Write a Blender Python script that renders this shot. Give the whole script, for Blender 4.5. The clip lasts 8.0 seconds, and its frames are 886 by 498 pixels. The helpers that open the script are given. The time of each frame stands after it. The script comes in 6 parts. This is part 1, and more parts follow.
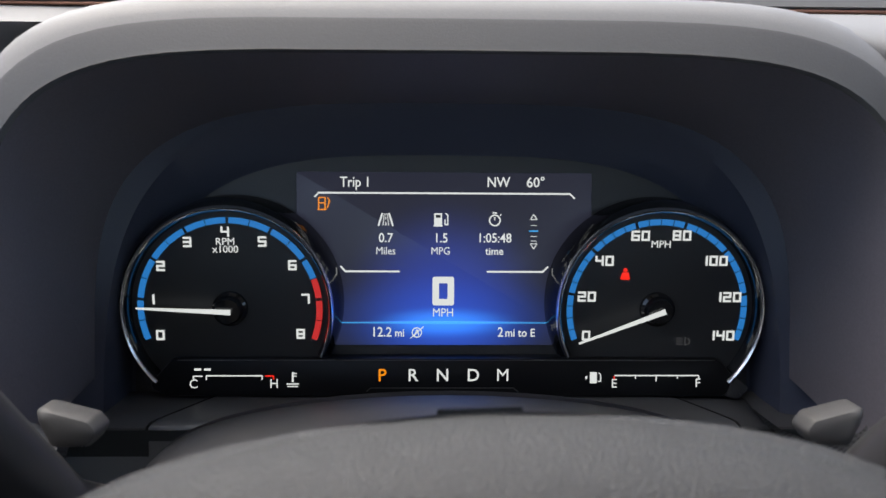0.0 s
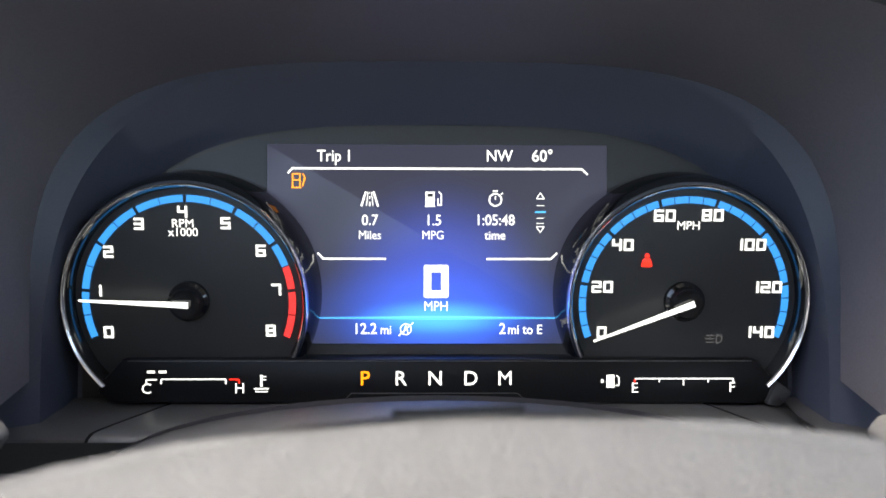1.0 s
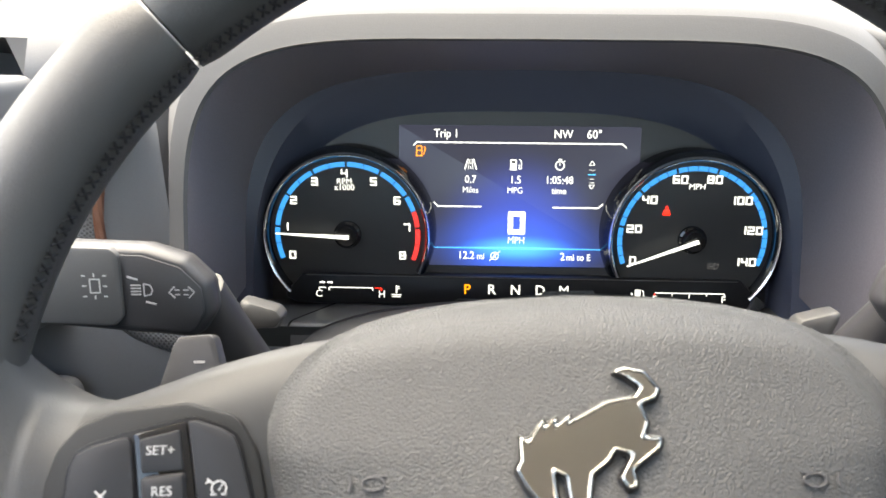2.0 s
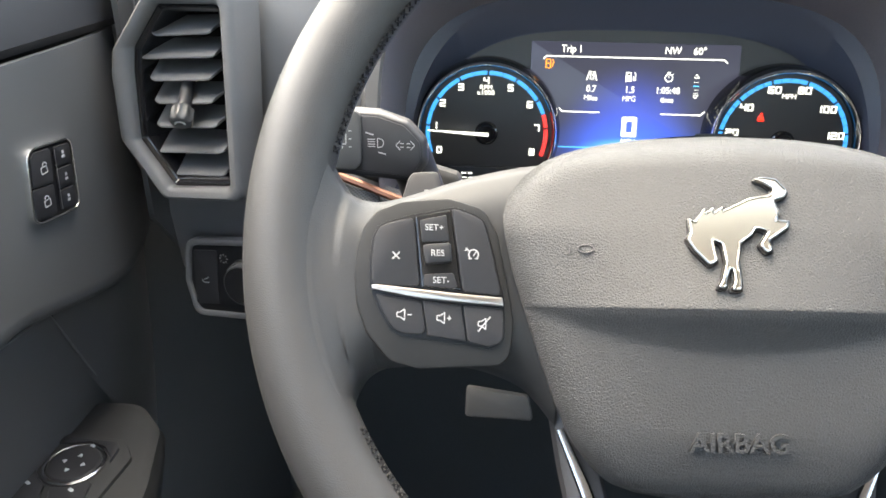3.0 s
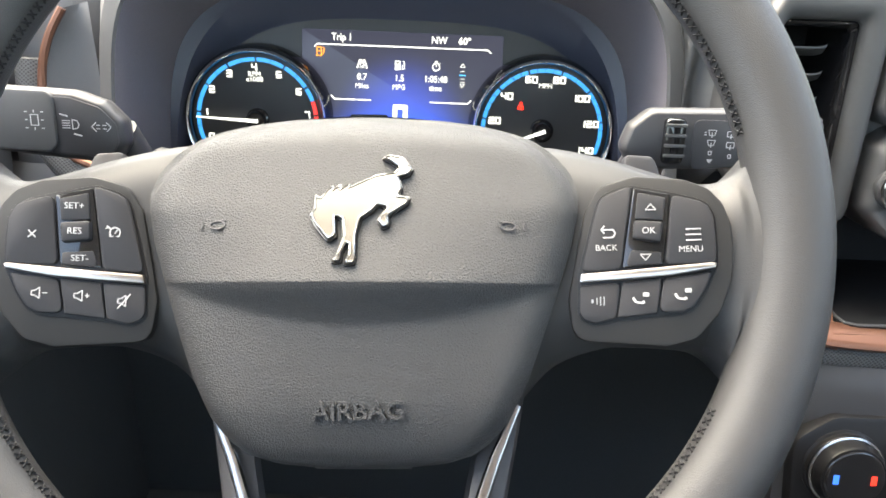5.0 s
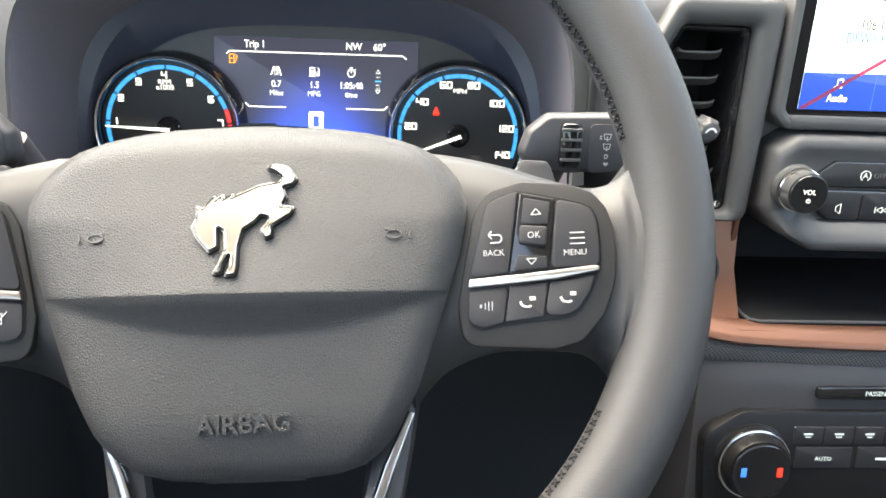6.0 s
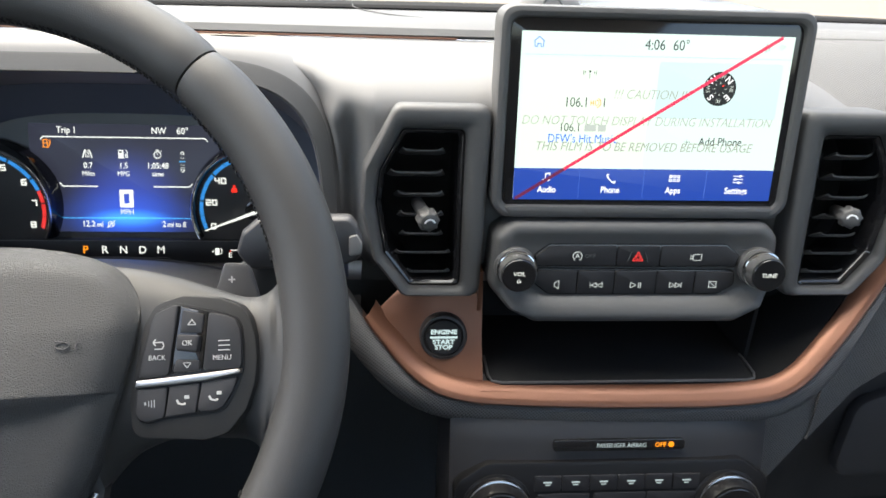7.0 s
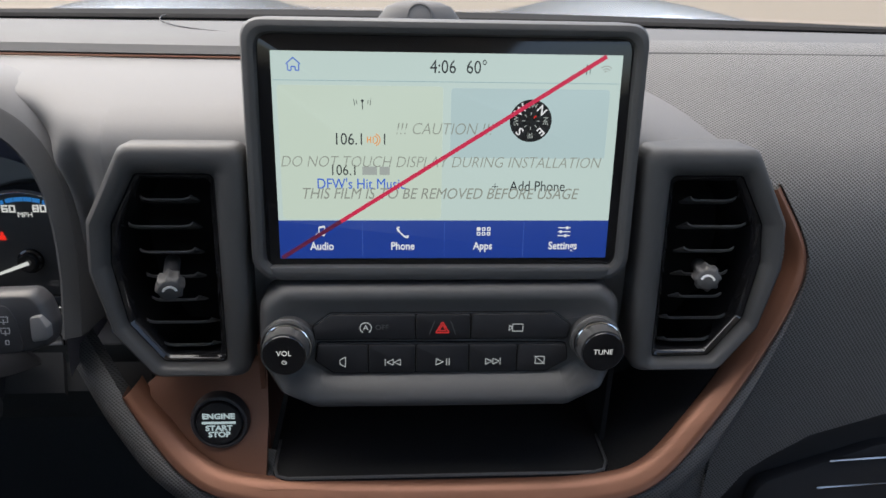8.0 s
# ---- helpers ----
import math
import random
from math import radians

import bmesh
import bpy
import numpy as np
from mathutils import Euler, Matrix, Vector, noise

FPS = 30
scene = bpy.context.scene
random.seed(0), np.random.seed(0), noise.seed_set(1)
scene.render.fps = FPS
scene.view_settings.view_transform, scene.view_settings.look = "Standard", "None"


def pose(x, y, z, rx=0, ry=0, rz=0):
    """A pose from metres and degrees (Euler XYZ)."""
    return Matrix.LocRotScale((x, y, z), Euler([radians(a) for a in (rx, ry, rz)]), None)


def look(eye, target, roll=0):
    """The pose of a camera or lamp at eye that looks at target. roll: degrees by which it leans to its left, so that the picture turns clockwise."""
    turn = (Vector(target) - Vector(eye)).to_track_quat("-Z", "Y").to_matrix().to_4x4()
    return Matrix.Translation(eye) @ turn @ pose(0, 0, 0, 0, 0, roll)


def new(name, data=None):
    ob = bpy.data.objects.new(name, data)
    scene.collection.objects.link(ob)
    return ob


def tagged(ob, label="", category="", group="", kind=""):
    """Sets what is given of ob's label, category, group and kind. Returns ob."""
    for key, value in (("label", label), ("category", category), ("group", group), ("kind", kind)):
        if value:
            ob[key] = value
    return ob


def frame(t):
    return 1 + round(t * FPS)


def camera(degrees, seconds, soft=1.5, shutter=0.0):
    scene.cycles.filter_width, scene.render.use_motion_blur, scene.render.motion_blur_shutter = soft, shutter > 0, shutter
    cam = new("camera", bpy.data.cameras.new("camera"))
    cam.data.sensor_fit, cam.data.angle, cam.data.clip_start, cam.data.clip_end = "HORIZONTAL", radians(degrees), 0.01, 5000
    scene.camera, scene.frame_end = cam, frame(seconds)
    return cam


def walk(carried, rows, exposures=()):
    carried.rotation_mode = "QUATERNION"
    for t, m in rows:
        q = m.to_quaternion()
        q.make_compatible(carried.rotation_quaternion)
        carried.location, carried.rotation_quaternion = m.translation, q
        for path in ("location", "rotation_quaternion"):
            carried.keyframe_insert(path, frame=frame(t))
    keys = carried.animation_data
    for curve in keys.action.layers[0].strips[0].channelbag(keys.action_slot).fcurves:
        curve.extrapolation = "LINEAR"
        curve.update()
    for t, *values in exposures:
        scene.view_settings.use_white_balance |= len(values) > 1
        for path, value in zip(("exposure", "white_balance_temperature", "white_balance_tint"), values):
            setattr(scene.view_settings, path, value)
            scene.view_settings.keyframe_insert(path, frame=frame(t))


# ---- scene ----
cam = camera(61.5, 8.0, soft=1.5, shutter=0.0)
cam.data.dof.use_dof, cam.data.dof.focus_distance, cam.data.dof.aperture_fstop = True, 0.38, 20
PATH = [
    (0, (-0.0099, 0.0043, 0.878), (0.0381, 1.931, 0.2747), 0.65),
    (0.5, (-0.004, 0.0423, 0.854), (0.0319, 1.957, 0.2893), 0.49),
    (1, (-0.003, 0.048, 0.8515), (0.0288, 1.957, 0.2869), 0.38),
    (1.2, (-0.003, 0.0476, 0.851), (0.0249, 1.957, 0.2811), 0.39),
    (2.3, (-0.05, -0.139, 0.92), (-0.162, 1.679, 0.093), 0.1),
    (2.5, (-0.064, -0.165, 0.916), (-0.199, 1.643, 0.071), 0.2),
    (3, (-0.083, -0.187, 0.899), (-0.263, 1.61, 0.039), 0.3),
    (3.5, (-0.082, -0.185, 0.895), (-0.276, 1.608, 0.031), 0.5),
    (4, (-0.065, -0.185, 0.894), (-0.235, 1.61, 0.028), 0.9),
    (4.5, (-0.014, -0.187, 0.895), (-0.106, 1.613, 0.029), 1.6),
    (5, (0.034, -0.19, 0.897), (0.039, 1.614, 0.033), 2.3),
    (5.2, (0.049, -0.192, 0.898), (0.086, 1.613, 0.037), 2.6),
    (6.3, (0.073, -0.189, 0.901), (0.218, 1.619, 0.059), 2.7),
    (6.5, (0.1003, -0.2038, 0.9161), (0.2590, 1.6069, 0.0816), 2.79),
    (6.8, (0.1608, -0.2258, 0.9487), (0.3197, 1.5864, 0.1176), 2.25),
    (7, (0.2091, -0.2277, 0.9710), (0.3645, 1.5823, 0.1345), 2.21),
    (7.2, (0.2566, -0.2205, 0.9911), (0.3896, 1.5847, 0.1404), 1.74),
    (7.5, (0.305, -0.184, 0.987), (0.465, 1.631, 0.163), 2.1),
    (8, (0.353, -0.134, 0.968), (0.485, 1.68, 0.137), 1.6),
]
SKY, SUN, SUN_TURN, SUN_UP, EXPO = 0.14, 2.2, -50, 62, 1.8
LAMP = 2 ** -EXPO
walk(cam, [(t, look(eye, target, roll)) for t, eye, target, roll in PATH],
     [(t, EXPO + e, k, 6 if 2 < t < 7.2 else 10) for t, e, k in ((0, -0.1, 6700), (0.2, 0.1, 6700), (0.4, 0.4, 6700), (0.6, 1.2, 7100), (1.3, 1.25, 7100), (2.2, 1.4, 7500), (2.6, 1.48, 7500), (3.3, 1.9, 7500), (5.2, 1.7, 7400), (6.4, 1.7, 7400), (6.6, 1.6, 7400), (7.0, 0.62, 7000), (7.5, -0.1, 6800), (8, -0.35, 6800))])


# ---- world, sun ----
world = bpy.data.worlds.new("sky")
scene.world = world
world.use_nodes = True
wn = world.node_tree
sky = wn.nodes.new("ShaderNodeTexSky")
sky.sky_type, sky.sun_disc = "NISHITA", False
sky.sun_elevation, sky.sun_rotation = radians(SUN_UP), radians(SUN_TURN)
sky.air_density, sky.dust_density = 1.0, 4.0
wn.nodes["Background"].inputs["Strength"].default_value = SKY
wn.links.new(sky.outputs[0], wn.nodes["Background"].inputs["Color"])
sun_data = bpy.data.lights.new("sun", "SUN")
sun_data.energy, sun_data.angle, sun_data.color = SUN, radians(100), (1.0, 0.97, 0.93)
sun = new("sun", sun_data)
sun.matrix_basis = look((0, 0, 0), (-math.sin(radians(SUN_TURN)) * math.cos(radians(SUN_UP)), -math.cos(radians(SUN_TURN)) * math.cos(radians(SUN_UP)), -math.sin(radians(SUN_UP))))
sun.location = (0, 0, 6)


# ---- materials ----
def mat(name, base, rough=0.5, metal=0.0, grain=0.0, grain_scale=800, bump=0.0, bump_scale=900, kind="noise", coat=0.0, spec=0.5, wear=0.12, groove=0.30):
    """A surface of metres-sized procedural grain: colour drifts at two scales, roughness follows the coarse one."""
    m = bpy.data.materials.new(name)
    m.use_nodes = True
    nt = m.node_tree
    b = nt.nodes["Principled BSDF"]
    b.inputs["Metallic"].default_value = metal
    b.inputs["Coat Weight"].default_value = coat
    b.inputs["Coat Roughness"].default_value = 0.06
    b.inputs["Specular IOR Level"].default_value = spec
    co = nt.nodes.new("ShaderNodeTexCoord")
    big = nt.nodes.new("ShaderNodeTexNoise")
    big.inputs["Scale"].default_value, big.inputs["Detail"].default_value = 14, 4
    fine = nt.nodes.new("ShaderNodeTexNoise")
    fine.inputs["Scale"].default_value, fine.inputs["Detail"].default_value = grain_scale, 3
    for n in (big, fine):
        nt.links.new(co.outputs["Object"], n.inputs["Vector"])
    add = nt.nodes.new("ShaderNodeMath")
    add.operation = "MULTIPLY_ADD"
    add.inputs[1].default_value, add.inputs[2].default_value = wear * 2, 1 - wear
    nt.links.new(big.outputs[0], add.inputs[0])
    add2 = nt.nodes.new("ShaderNodeMath")
    add2.operation = "MULTIPLY_ADD"
    add2.inputs[1].default_value = grain * 2
    nt.links.new(fine.outputs[0], add2.inputs[0])
    sub = nt.nodes.new("ShaderNodeMath")
    sub.operation = "SUBTRACT"
    sub.inputs[1].default_value = grain
    nt.links.new(add.outputs[0], sub.inputs[0])
    nt.links.new(sub.outputs[0], add2.inputs[2])
    mul = nt.nodes.new("ShaderNodeVectorMath")
    mul.operation = "SCALE"
    mul.inputs[0].default_value = base
    nt.links.new(add2.outputs[0], mul.inputs["Scale"])
    nt.links.new(mul.outputs[0], b.inputs["Base Color"])
    rr = nt.nodes.new("ShaderNodeMapRange")
    rr.inputs[3].default_value, rr.inputs[4].default_value = max(0.02, rough * 0.85), min(1, rough * 1.15)
    nt.links.new(big.outputs[0], rr.inputs[0])
    nt.links.new(rr.outputs[0], b.inputs["Roughness"])
    if bump:
        if kind == "pebble":
            tex = nt.nodes.new("ShaderNodeTexVoronoi")
            tex.feature = "DISTANCE_TO_EDGE"
            warp = nt.nodes.new("ShaderNodeTexNoise")
            warp.inputs["Scale"].default_value = bump_scale * 0.6
            nt.links.new(co.outputs["Object"], warp.inputs["Vector"])
            mixv = nt.nodes.new("ShaderNodeVectorMath")
            mixv.operation = "MULTIPLY_ADD"
            mixv.inputs[1].default_value = (0.8 / bump_scale,) * 3
            nt.links.new(warp.outputs["Color"], mixv.inputs[0])
            nt.links.new(co.outputs["Object"], mixv.inputs[2])
            nt.links.new(mixv.outputs[0], tex.inputs["Vector"])
        elif kind == "weave":
            tex = nt.nodes.new("ShaderNodeTexVoronoi")
            tex.inputs["Randomness"].default_value = 0.0
            sep, sm, cb = nt.nodes.new("ShaderNodeSeparateXYZ"), nt.nodes.new("ShaderNodeMath"), nt.nodes.new("ShaderNodeCombineXYZ")
            nt.links.new(co.outputs["Object"], sep.inputs[0])
            nt.links.new(sep.outputs[1], sm.inputs[0])
            nt.links.new(sep.outputs[2], sm.inputs[1])
            nt.links.new(sep.outputs[0], cb.inputs[0])
            nt.links.new(sm.outputs[0], cb.inputs[1])
            rotv = nt.nodes.new("ShaderNodeVectorRotate")
            rotv.inputs["Axis"].default_value = (0, 0, 1)
            rotv.inputs["Angle"].default_value = radians(50)
            nt.links.new(cb.outputs[0], rotv.inputs["Vector"])
            nt.links.new(rotv.outputs[0], tex.inputs["Vector"])
            # Shade in the weave's pits is multiplied into the base colour.
            pit_shade = nt.nodes.new("ShaderNodeMapRange")
            pit_shade.inputs[1].default_value, pit_shade.inputs[2].default_value, pit_shade.inputs[3].default_value, pit_shade.inputs[4].default_value = 0.18, 0.42, 0.30, 1.0
            nt.links.new(tex.outputs[0], pit_shade.inputs[0])
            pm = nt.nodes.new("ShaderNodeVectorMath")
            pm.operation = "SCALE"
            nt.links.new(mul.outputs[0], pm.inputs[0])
            nt.links.new(pit_shade.outputs[0], pm.inputs["Scale"])
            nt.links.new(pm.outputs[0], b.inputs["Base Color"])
        else:
            tex = nt.nodes.new("ShaderNodeTexNoise")
            tex.inputs["Detail"].default_value = 3
            nt.links.new(co.outputs["Object"], tex.inputs["Vector"])
        tex.inputs["Scale"].default_value = bump_scale
        bp = nt.nodes.new("ShaderNodeBump")
        bp.inputs["Strength"].default_value, bp.inputs["Distance"].default_value = bump, 0.35 / bump_scale
        if kind == "pebble":
            soft = nt.nodes.new("ShaderNodeMapRange")
            soft.interpolation_type = "SMOOTHSTEP"
            soft.inputs[1].default_value, soft.inputs[2].default_value = 0.0, groove
            nt.links.new(tex.outputs[0], soft.inputs[0])
            nt.links.new(soft.outputs[0], bp.inputs["Height"])
        else:
            nt.links.new(tex.outputs[0], bp.inputs["Height"])
        nt.links.new(bp.outputs[0], b.inputs["Normal"])
    return m


def srgb(r, g, b):
    """Linear colour of a screen value 0 to 255."""
    return tuple(((c / 255 + 0.055) / 1.055) ** 2.4 if c > 10 else c / 255 / 12.92 for c in (r, g, b))


def glow(name, color, strength=1.0):
    """A lit sign or screen colour, dimmed to the level at which the camera is set."""
    m = bpy.data.materials.new(name)
    m.use_nodes = True
    b = m.node_tree.nodes["Principled BSDF"]
    b.inputs["Base Color"].default_value = (0.02, 0.02, 0.02, 1)
    b.inputs["Roughness"].default_value = 0.3
    b.inputs["Emission Color"].default_value = (*color, 1)
    b.inputs["Emission Strength"].default_value = strength * LAMP
    return m


DASH = mat("dash_soft_grey", (0.138, 0.138, 0.141), 0.62, grain=0.10, grain_scale=1500, bump=0.25, bump_scale=1400)
SHELF = mat("dash_top_grey", (0.083, 0.083, 0.085), 0.66, grain=0.08, grain_scale=1500, bump=0.25, bump_scale=1400)
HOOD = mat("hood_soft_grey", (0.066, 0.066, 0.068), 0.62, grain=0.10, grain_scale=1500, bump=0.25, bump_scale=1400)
DASH_DARK = mat("dash_dark", (0.028, 0.028, 0.031), 0.6, grain=0.12, grain_scale=1300, bump=0.3, bump_scale=1200)
HOOD_IN = mat("hood_inner_black", (0.115, 0.109, 0.118), 0.55, grain=0.15, grain_scale=900, bump=0.2, bump_scale=1100)
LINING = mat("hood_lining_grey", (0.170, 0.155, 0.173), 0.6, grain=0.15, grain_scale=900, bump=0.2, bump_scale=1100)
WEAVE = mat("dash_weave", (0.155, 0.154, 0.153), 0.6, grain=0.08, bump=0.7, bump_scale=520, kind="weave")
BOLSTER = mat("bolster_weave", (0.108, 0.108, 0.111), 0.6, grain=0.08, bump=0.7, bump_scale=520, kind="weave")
PLASTIC = mat("trim_plastic_grey", (0.068, 0.068, 0.0695), 0.5, grain=0.12, grain_scale=2200, bump=0.35, bump_scale=2000)
PLASTIC_D = mat("trim_plastic_dark", (0.0374, 0.0374, 0.0408), 0.45, grain=0.12, grain_scale=2200, bump=0.25, bump_scale=2000)
LEATHER = mat("wheel_leather", (0.040, 0.040, 0.041), 0.47, spec=0.45, grain=0.06, grain_scale=1500, bump=0.22, bump_scale=1250, kind="pebble")
SPOKE = mat("spoke_soft_grey", (0.032, 0.032, 0.0326), 0.46, spec=0.38, grain=0.08, grain_scale=2000, bump=0.2, bump_scale=1900)
PAD = mat("airbag_pebbled", (0.048, 0.0485, 0.0495), 0.5, spec=0.3, grain=0.06, grain_scale=1200, bump=0.5, bump_scale=880, kind="pebble", groove=0.28)
FASCIA = mat("fascia_satin", (0.085, 0.085, 0.087), 0.3, grain=0.08, grain_scale=2000, bump=0.1, bump_scale=2000)
GLOSS = mat("piano_black", (0.012, 0.012, 0.0132), 0.09, coat=0.3, wear=0.05)
# Spoke plastic again, with the shade round the switches put into a darker base.
SPOKE_SHADE = mat("spoke_shaded_grey", (0.019, 0.019, 0.0193), 0.5, spec=0.26, grain=0.08, grain_scale=2000, bump=0.2, bump_scale=1900)
SATIN = mat("satin_black", (0.010, 0.010, 0.011), 0.36, grain=0.08, spec=0.25)
BUTTON = mat("button_black", (0.024, 0.024, 0.0265), 0.48, grain=0.1, grain_scale=2500, bump=0.15, bump_scale=2500, spec=0.28)
CHROME = mat("chrome", (0.897, 0.8855, 0.8625), 0.16, metal=1.0, wear=0.05)
EMBLEM = mat("emblem_metal", (0.44, 0.42, 0.385), 0.2, metal=1.0, wear=0.05)
STRIP = mat("satin_strip", (0.56, 0.515, 0.485), 0.30, metal=1.0, wear=0.05)
DCHROME = mat("dark_chrome", (0.495, 0.48, 0.48), 0.2, metal=1.0, wear=0.05)
COPPER = mat("copper_paint", (0.215, 0.101, 0.066), 0.38, metal=0.6, grain=0.06, grain_scale=3000)
SLAT = mat("slat_black", (0.075, 0.075, 0.077), 0.34, grain=0.1, spec=0.5)
DOOR = mat("door_grey", (0.085, 0.085, 0.086), 0.55, grain=0.12, grain_scale=2000, bump=0.3, bump_scale=1500)
# Paler copy of the trim plastic, with light falling on it put into the colour.
TRIM_LIT = mat("trim_plastic_lit", (0.135, 0.135, 0.137), 0.5, grain=0.12, grain_scale=2200, bump=0.35, bump_scale=2000)
DOOR_D = mat("door_dark", (0.088, 0.088, 0.088), 0.5, grain=0.12, grain_scale=2000, bump=0.25, bump_scale=1800)
ARMREST = mat("armrest_dark", (0.028, 0.028, 0.0285), 0.55, grain=0.12, grain_scale=2000, bump=0.25, bump_scale=1800, spec=0.35)
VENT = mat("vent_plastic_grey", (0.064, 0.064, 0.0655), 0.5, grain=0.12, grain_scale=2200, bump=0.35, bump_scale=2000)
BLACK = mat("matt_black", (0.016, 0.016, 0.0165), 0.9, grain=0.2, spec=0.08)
MARK = mat("white_marking", (0.40, 0.40, 0.40), 0.5, spec=0.2)
MARK_DIM = mat("grey_marking", (0.33, 0.345, 0.36), 0.5, spec=0.2)
RUBBER = mat("tray_rubber", (0.015, 0.015, 0.016), 0.7, grain=0.15, bump=0.3, bump_scale=900, spec=0.15)
KNEE = mat("knee_panel_grey", (0.036, 0.041, 0.0435), 0.7, grain=0.12, bump=0.3, bump_scale=1200)
THREAD = mat("black_thread", (0.018, 0.018, 0.0195), 0.75, bump=0.3, bump_scale=3000, spec=0.2)
FABRIC = mat("headliner_fabric", (0.65, 0.63, 0.60), 0.9, grain=0.1, bump=0.3, bump_scale=700)
CARPET = mat("carpet_black", (0.048, 0.054, 0.0575), 0.95, grain=0.3, grain_scale=400, bump=0.8, bump_scale=500)
FACE = mat("dial_face", (0.0442, 0.0442, 0.0442), 0.42, grain=0.1, grain_scale=2500)
INK = mat("white_ink", (0.864, 0.864, 0.864), 0.5)
GREY_INK = mat("grey_ink", (0.10, 0.10, 0.10), 0.5)
PAINT = mat("car_paint_pale", (0.40, 0.44, 0.49), 0.25, coat=1.0, wear=0.03)
CONCRETE = mat("concrete", (0.165, 0.14, 0.11), 0.85, grain=0.2, grain_scale=12, bump=0.2, bump_scale=40)
WALLP = mat("render_wall", (0.20, 0.175, 0.138), 0.85, grain=0.1, grain_scale=6)
W_LIT = glow("white_backlight", srgb(225, 230, 230))
KEY_LIT = glow("key_backlight", srgb(178, 186, 190))
LIT_DIM = glow("dim_backlight", srgb(150, 165, 172))
LIT_FAINT = glow("faint_backlight", srgb(62, 62, 64))
AMBER = glow("amber_light", srgb(255, 150, 20))
RED_LIT = glow("red_light", srgb(255, 45, 30))
BLUE_LIT = glow("blue_ring_light", srgb(45, 140, 225), 0.72)
CYAN_LIT = glow("cyan_light", srgb(60, 170, 240))
RING_RED = glow("red_ring_light", srgb(225, 55, 55), 0.75)
DISP_PALE = glow("display_pale", srgb(203, 226, 224))
DISP_CARD = glow("display_card", srgb(209, 228, 216))
DISP_CARD2 = glow("display_card_blue", srgb(188, 215, 220))
DISP_BLUE = glow("display_blue", srgb(24, 62, 158))
DISP_SEP = glow("display_line", srgb(70, 105, 190))
DISP_RULE = glow("display_rule", srgb(150, 185, 195))
DISP_INK = glow("display_ink", srgb(50, 55, 58))
DISP_LINK = glow("display_link", srgb(30, 100, 225))
DISP_FILM = glow("film_print", srgb(150, 158, 150))
DISP_RED = glow("film_red", srgb(214, 42, 84))
DISP_RED_D = glow("film_red_dark", srgb(96, 22, 62))
DISP_WHITE = glow("display_white", srgb(240, 244, 250))
DISP_ORANGE = glow("display_orange", srgb(250, 165, 75))
DISP_FAINT = glow("display_faint", srgb(172, 182, 180))
DISP_BLACK = glow("display_black", srgb(18, 18, 18))


# ---- shapes ----
def rp(pts, r, seg=4):
    """A polygon with rounded corners, always len(pts) * (seg + 1) points. A third number in a point is its own radius."""
    out, n = [], len(pts)
    for i in range(n):
        p, a, b = Vector(pts[i][:2]), Vector(pts[i - 1][:2]), Vector(pts[(i + 1) % n][:2])
        rad = pts[i][2] if len(pts[i]) > 2 else r
        u, v = (a - p), (b - p)
        lu, lv = u.length, v.length
        u, v = u / lu, v / lv
        half = max(0.05, math.acos(max(-1, min(1, u.dot(v)))) / 2)
        t = min(rad / math.tan(half), 0.47 * min(lu, lv))
        s, e = p + u * t, p + v * t
        for k in range(seg + 1):
            w = k / seg
            q = s * (1 - w) ** 2 + p * 2 * w * (1 - w) + e * w * w
            out.append((q.x, q.y))
    return out


def ccw(pts):
    a = sum(p[0] * q[1] - q[0] * p[1] for p, q in zip(pts, list(pts[1:]) + [pts[0]]))
    return list(pts) if a > 0 else list(pts)[::-1]


def off(pts, d):
    """The same polygon moved inwards by d (counter-clockwise points)."""
    out, n = [], len(pts)
    for i in range(n):
        p, a, b = Vector(pts[i][:2]), Vector(pts[i - 1][:2]), Vector(pts[(i + 1) % n][:2])
        u, v = (p - a).normalized(), (b - p).normalized()
        nu, nv = Vector((-u.y, u.x)), Vector((-v.y, v.x))
        m = (nu + nv)
        m = m / max(0.5, m.length_squared / 2)
        q = p + m * d
        out.append((q.x, q.y, *pts[i][2:]))
    return out


def at_z(pts, z):
    return [(p[0], p[1], z) for p in pts]


def loft(bm, loops, cap0=False, cap1=False, closed=True):
    rows = [[bm.verts.new(p) for p in lp] for lp in loops]
    n = len(rows[0])
    for a, b in zip(rows, rows[1:]):
        for i in range(n if closed else n - 1):
            j = (i + 1) % n
            bm.faces.new((a[i], a[j], b[j], b[i]))
    if cap0:
        bm.faces.new(rows[0][::-1])
    if cap1:
        bm.faces.new(rows[-1])
    return bm


def slab(pts, z0, z1, r=0.002, bev=0.0006, seg=4, bm=None):
    """A plate with rounded corners and softened front edges."""
    bm = bm or bmesh.new()
    pts = ccw(pts)
    lo = [at_z(rp(pts, r, seg), z0), at_z(rp(pts, r, seg), z1 - bev), at_z(rp(off(pts, bev * 0.3), r, seg), z1 - bev * 0.3), at_z(rp(off(pts, bev), r, seg), z1)]
    return loft(bm, lo, True, True)


def frame_ring(pts, w, z0, z1, r=0.004, bev=0.002, seg=4, depth=None, bm=None):
    """A frame round an opening: outer wall, rounded front, inner wall."""
    bm = bm or bmesh.new()
    zi = z0 if depth is None else depth
    f = lambda d, z: at_z(rp(off(pts, d), max(0.0005, r - d * 0.4), seg), z)
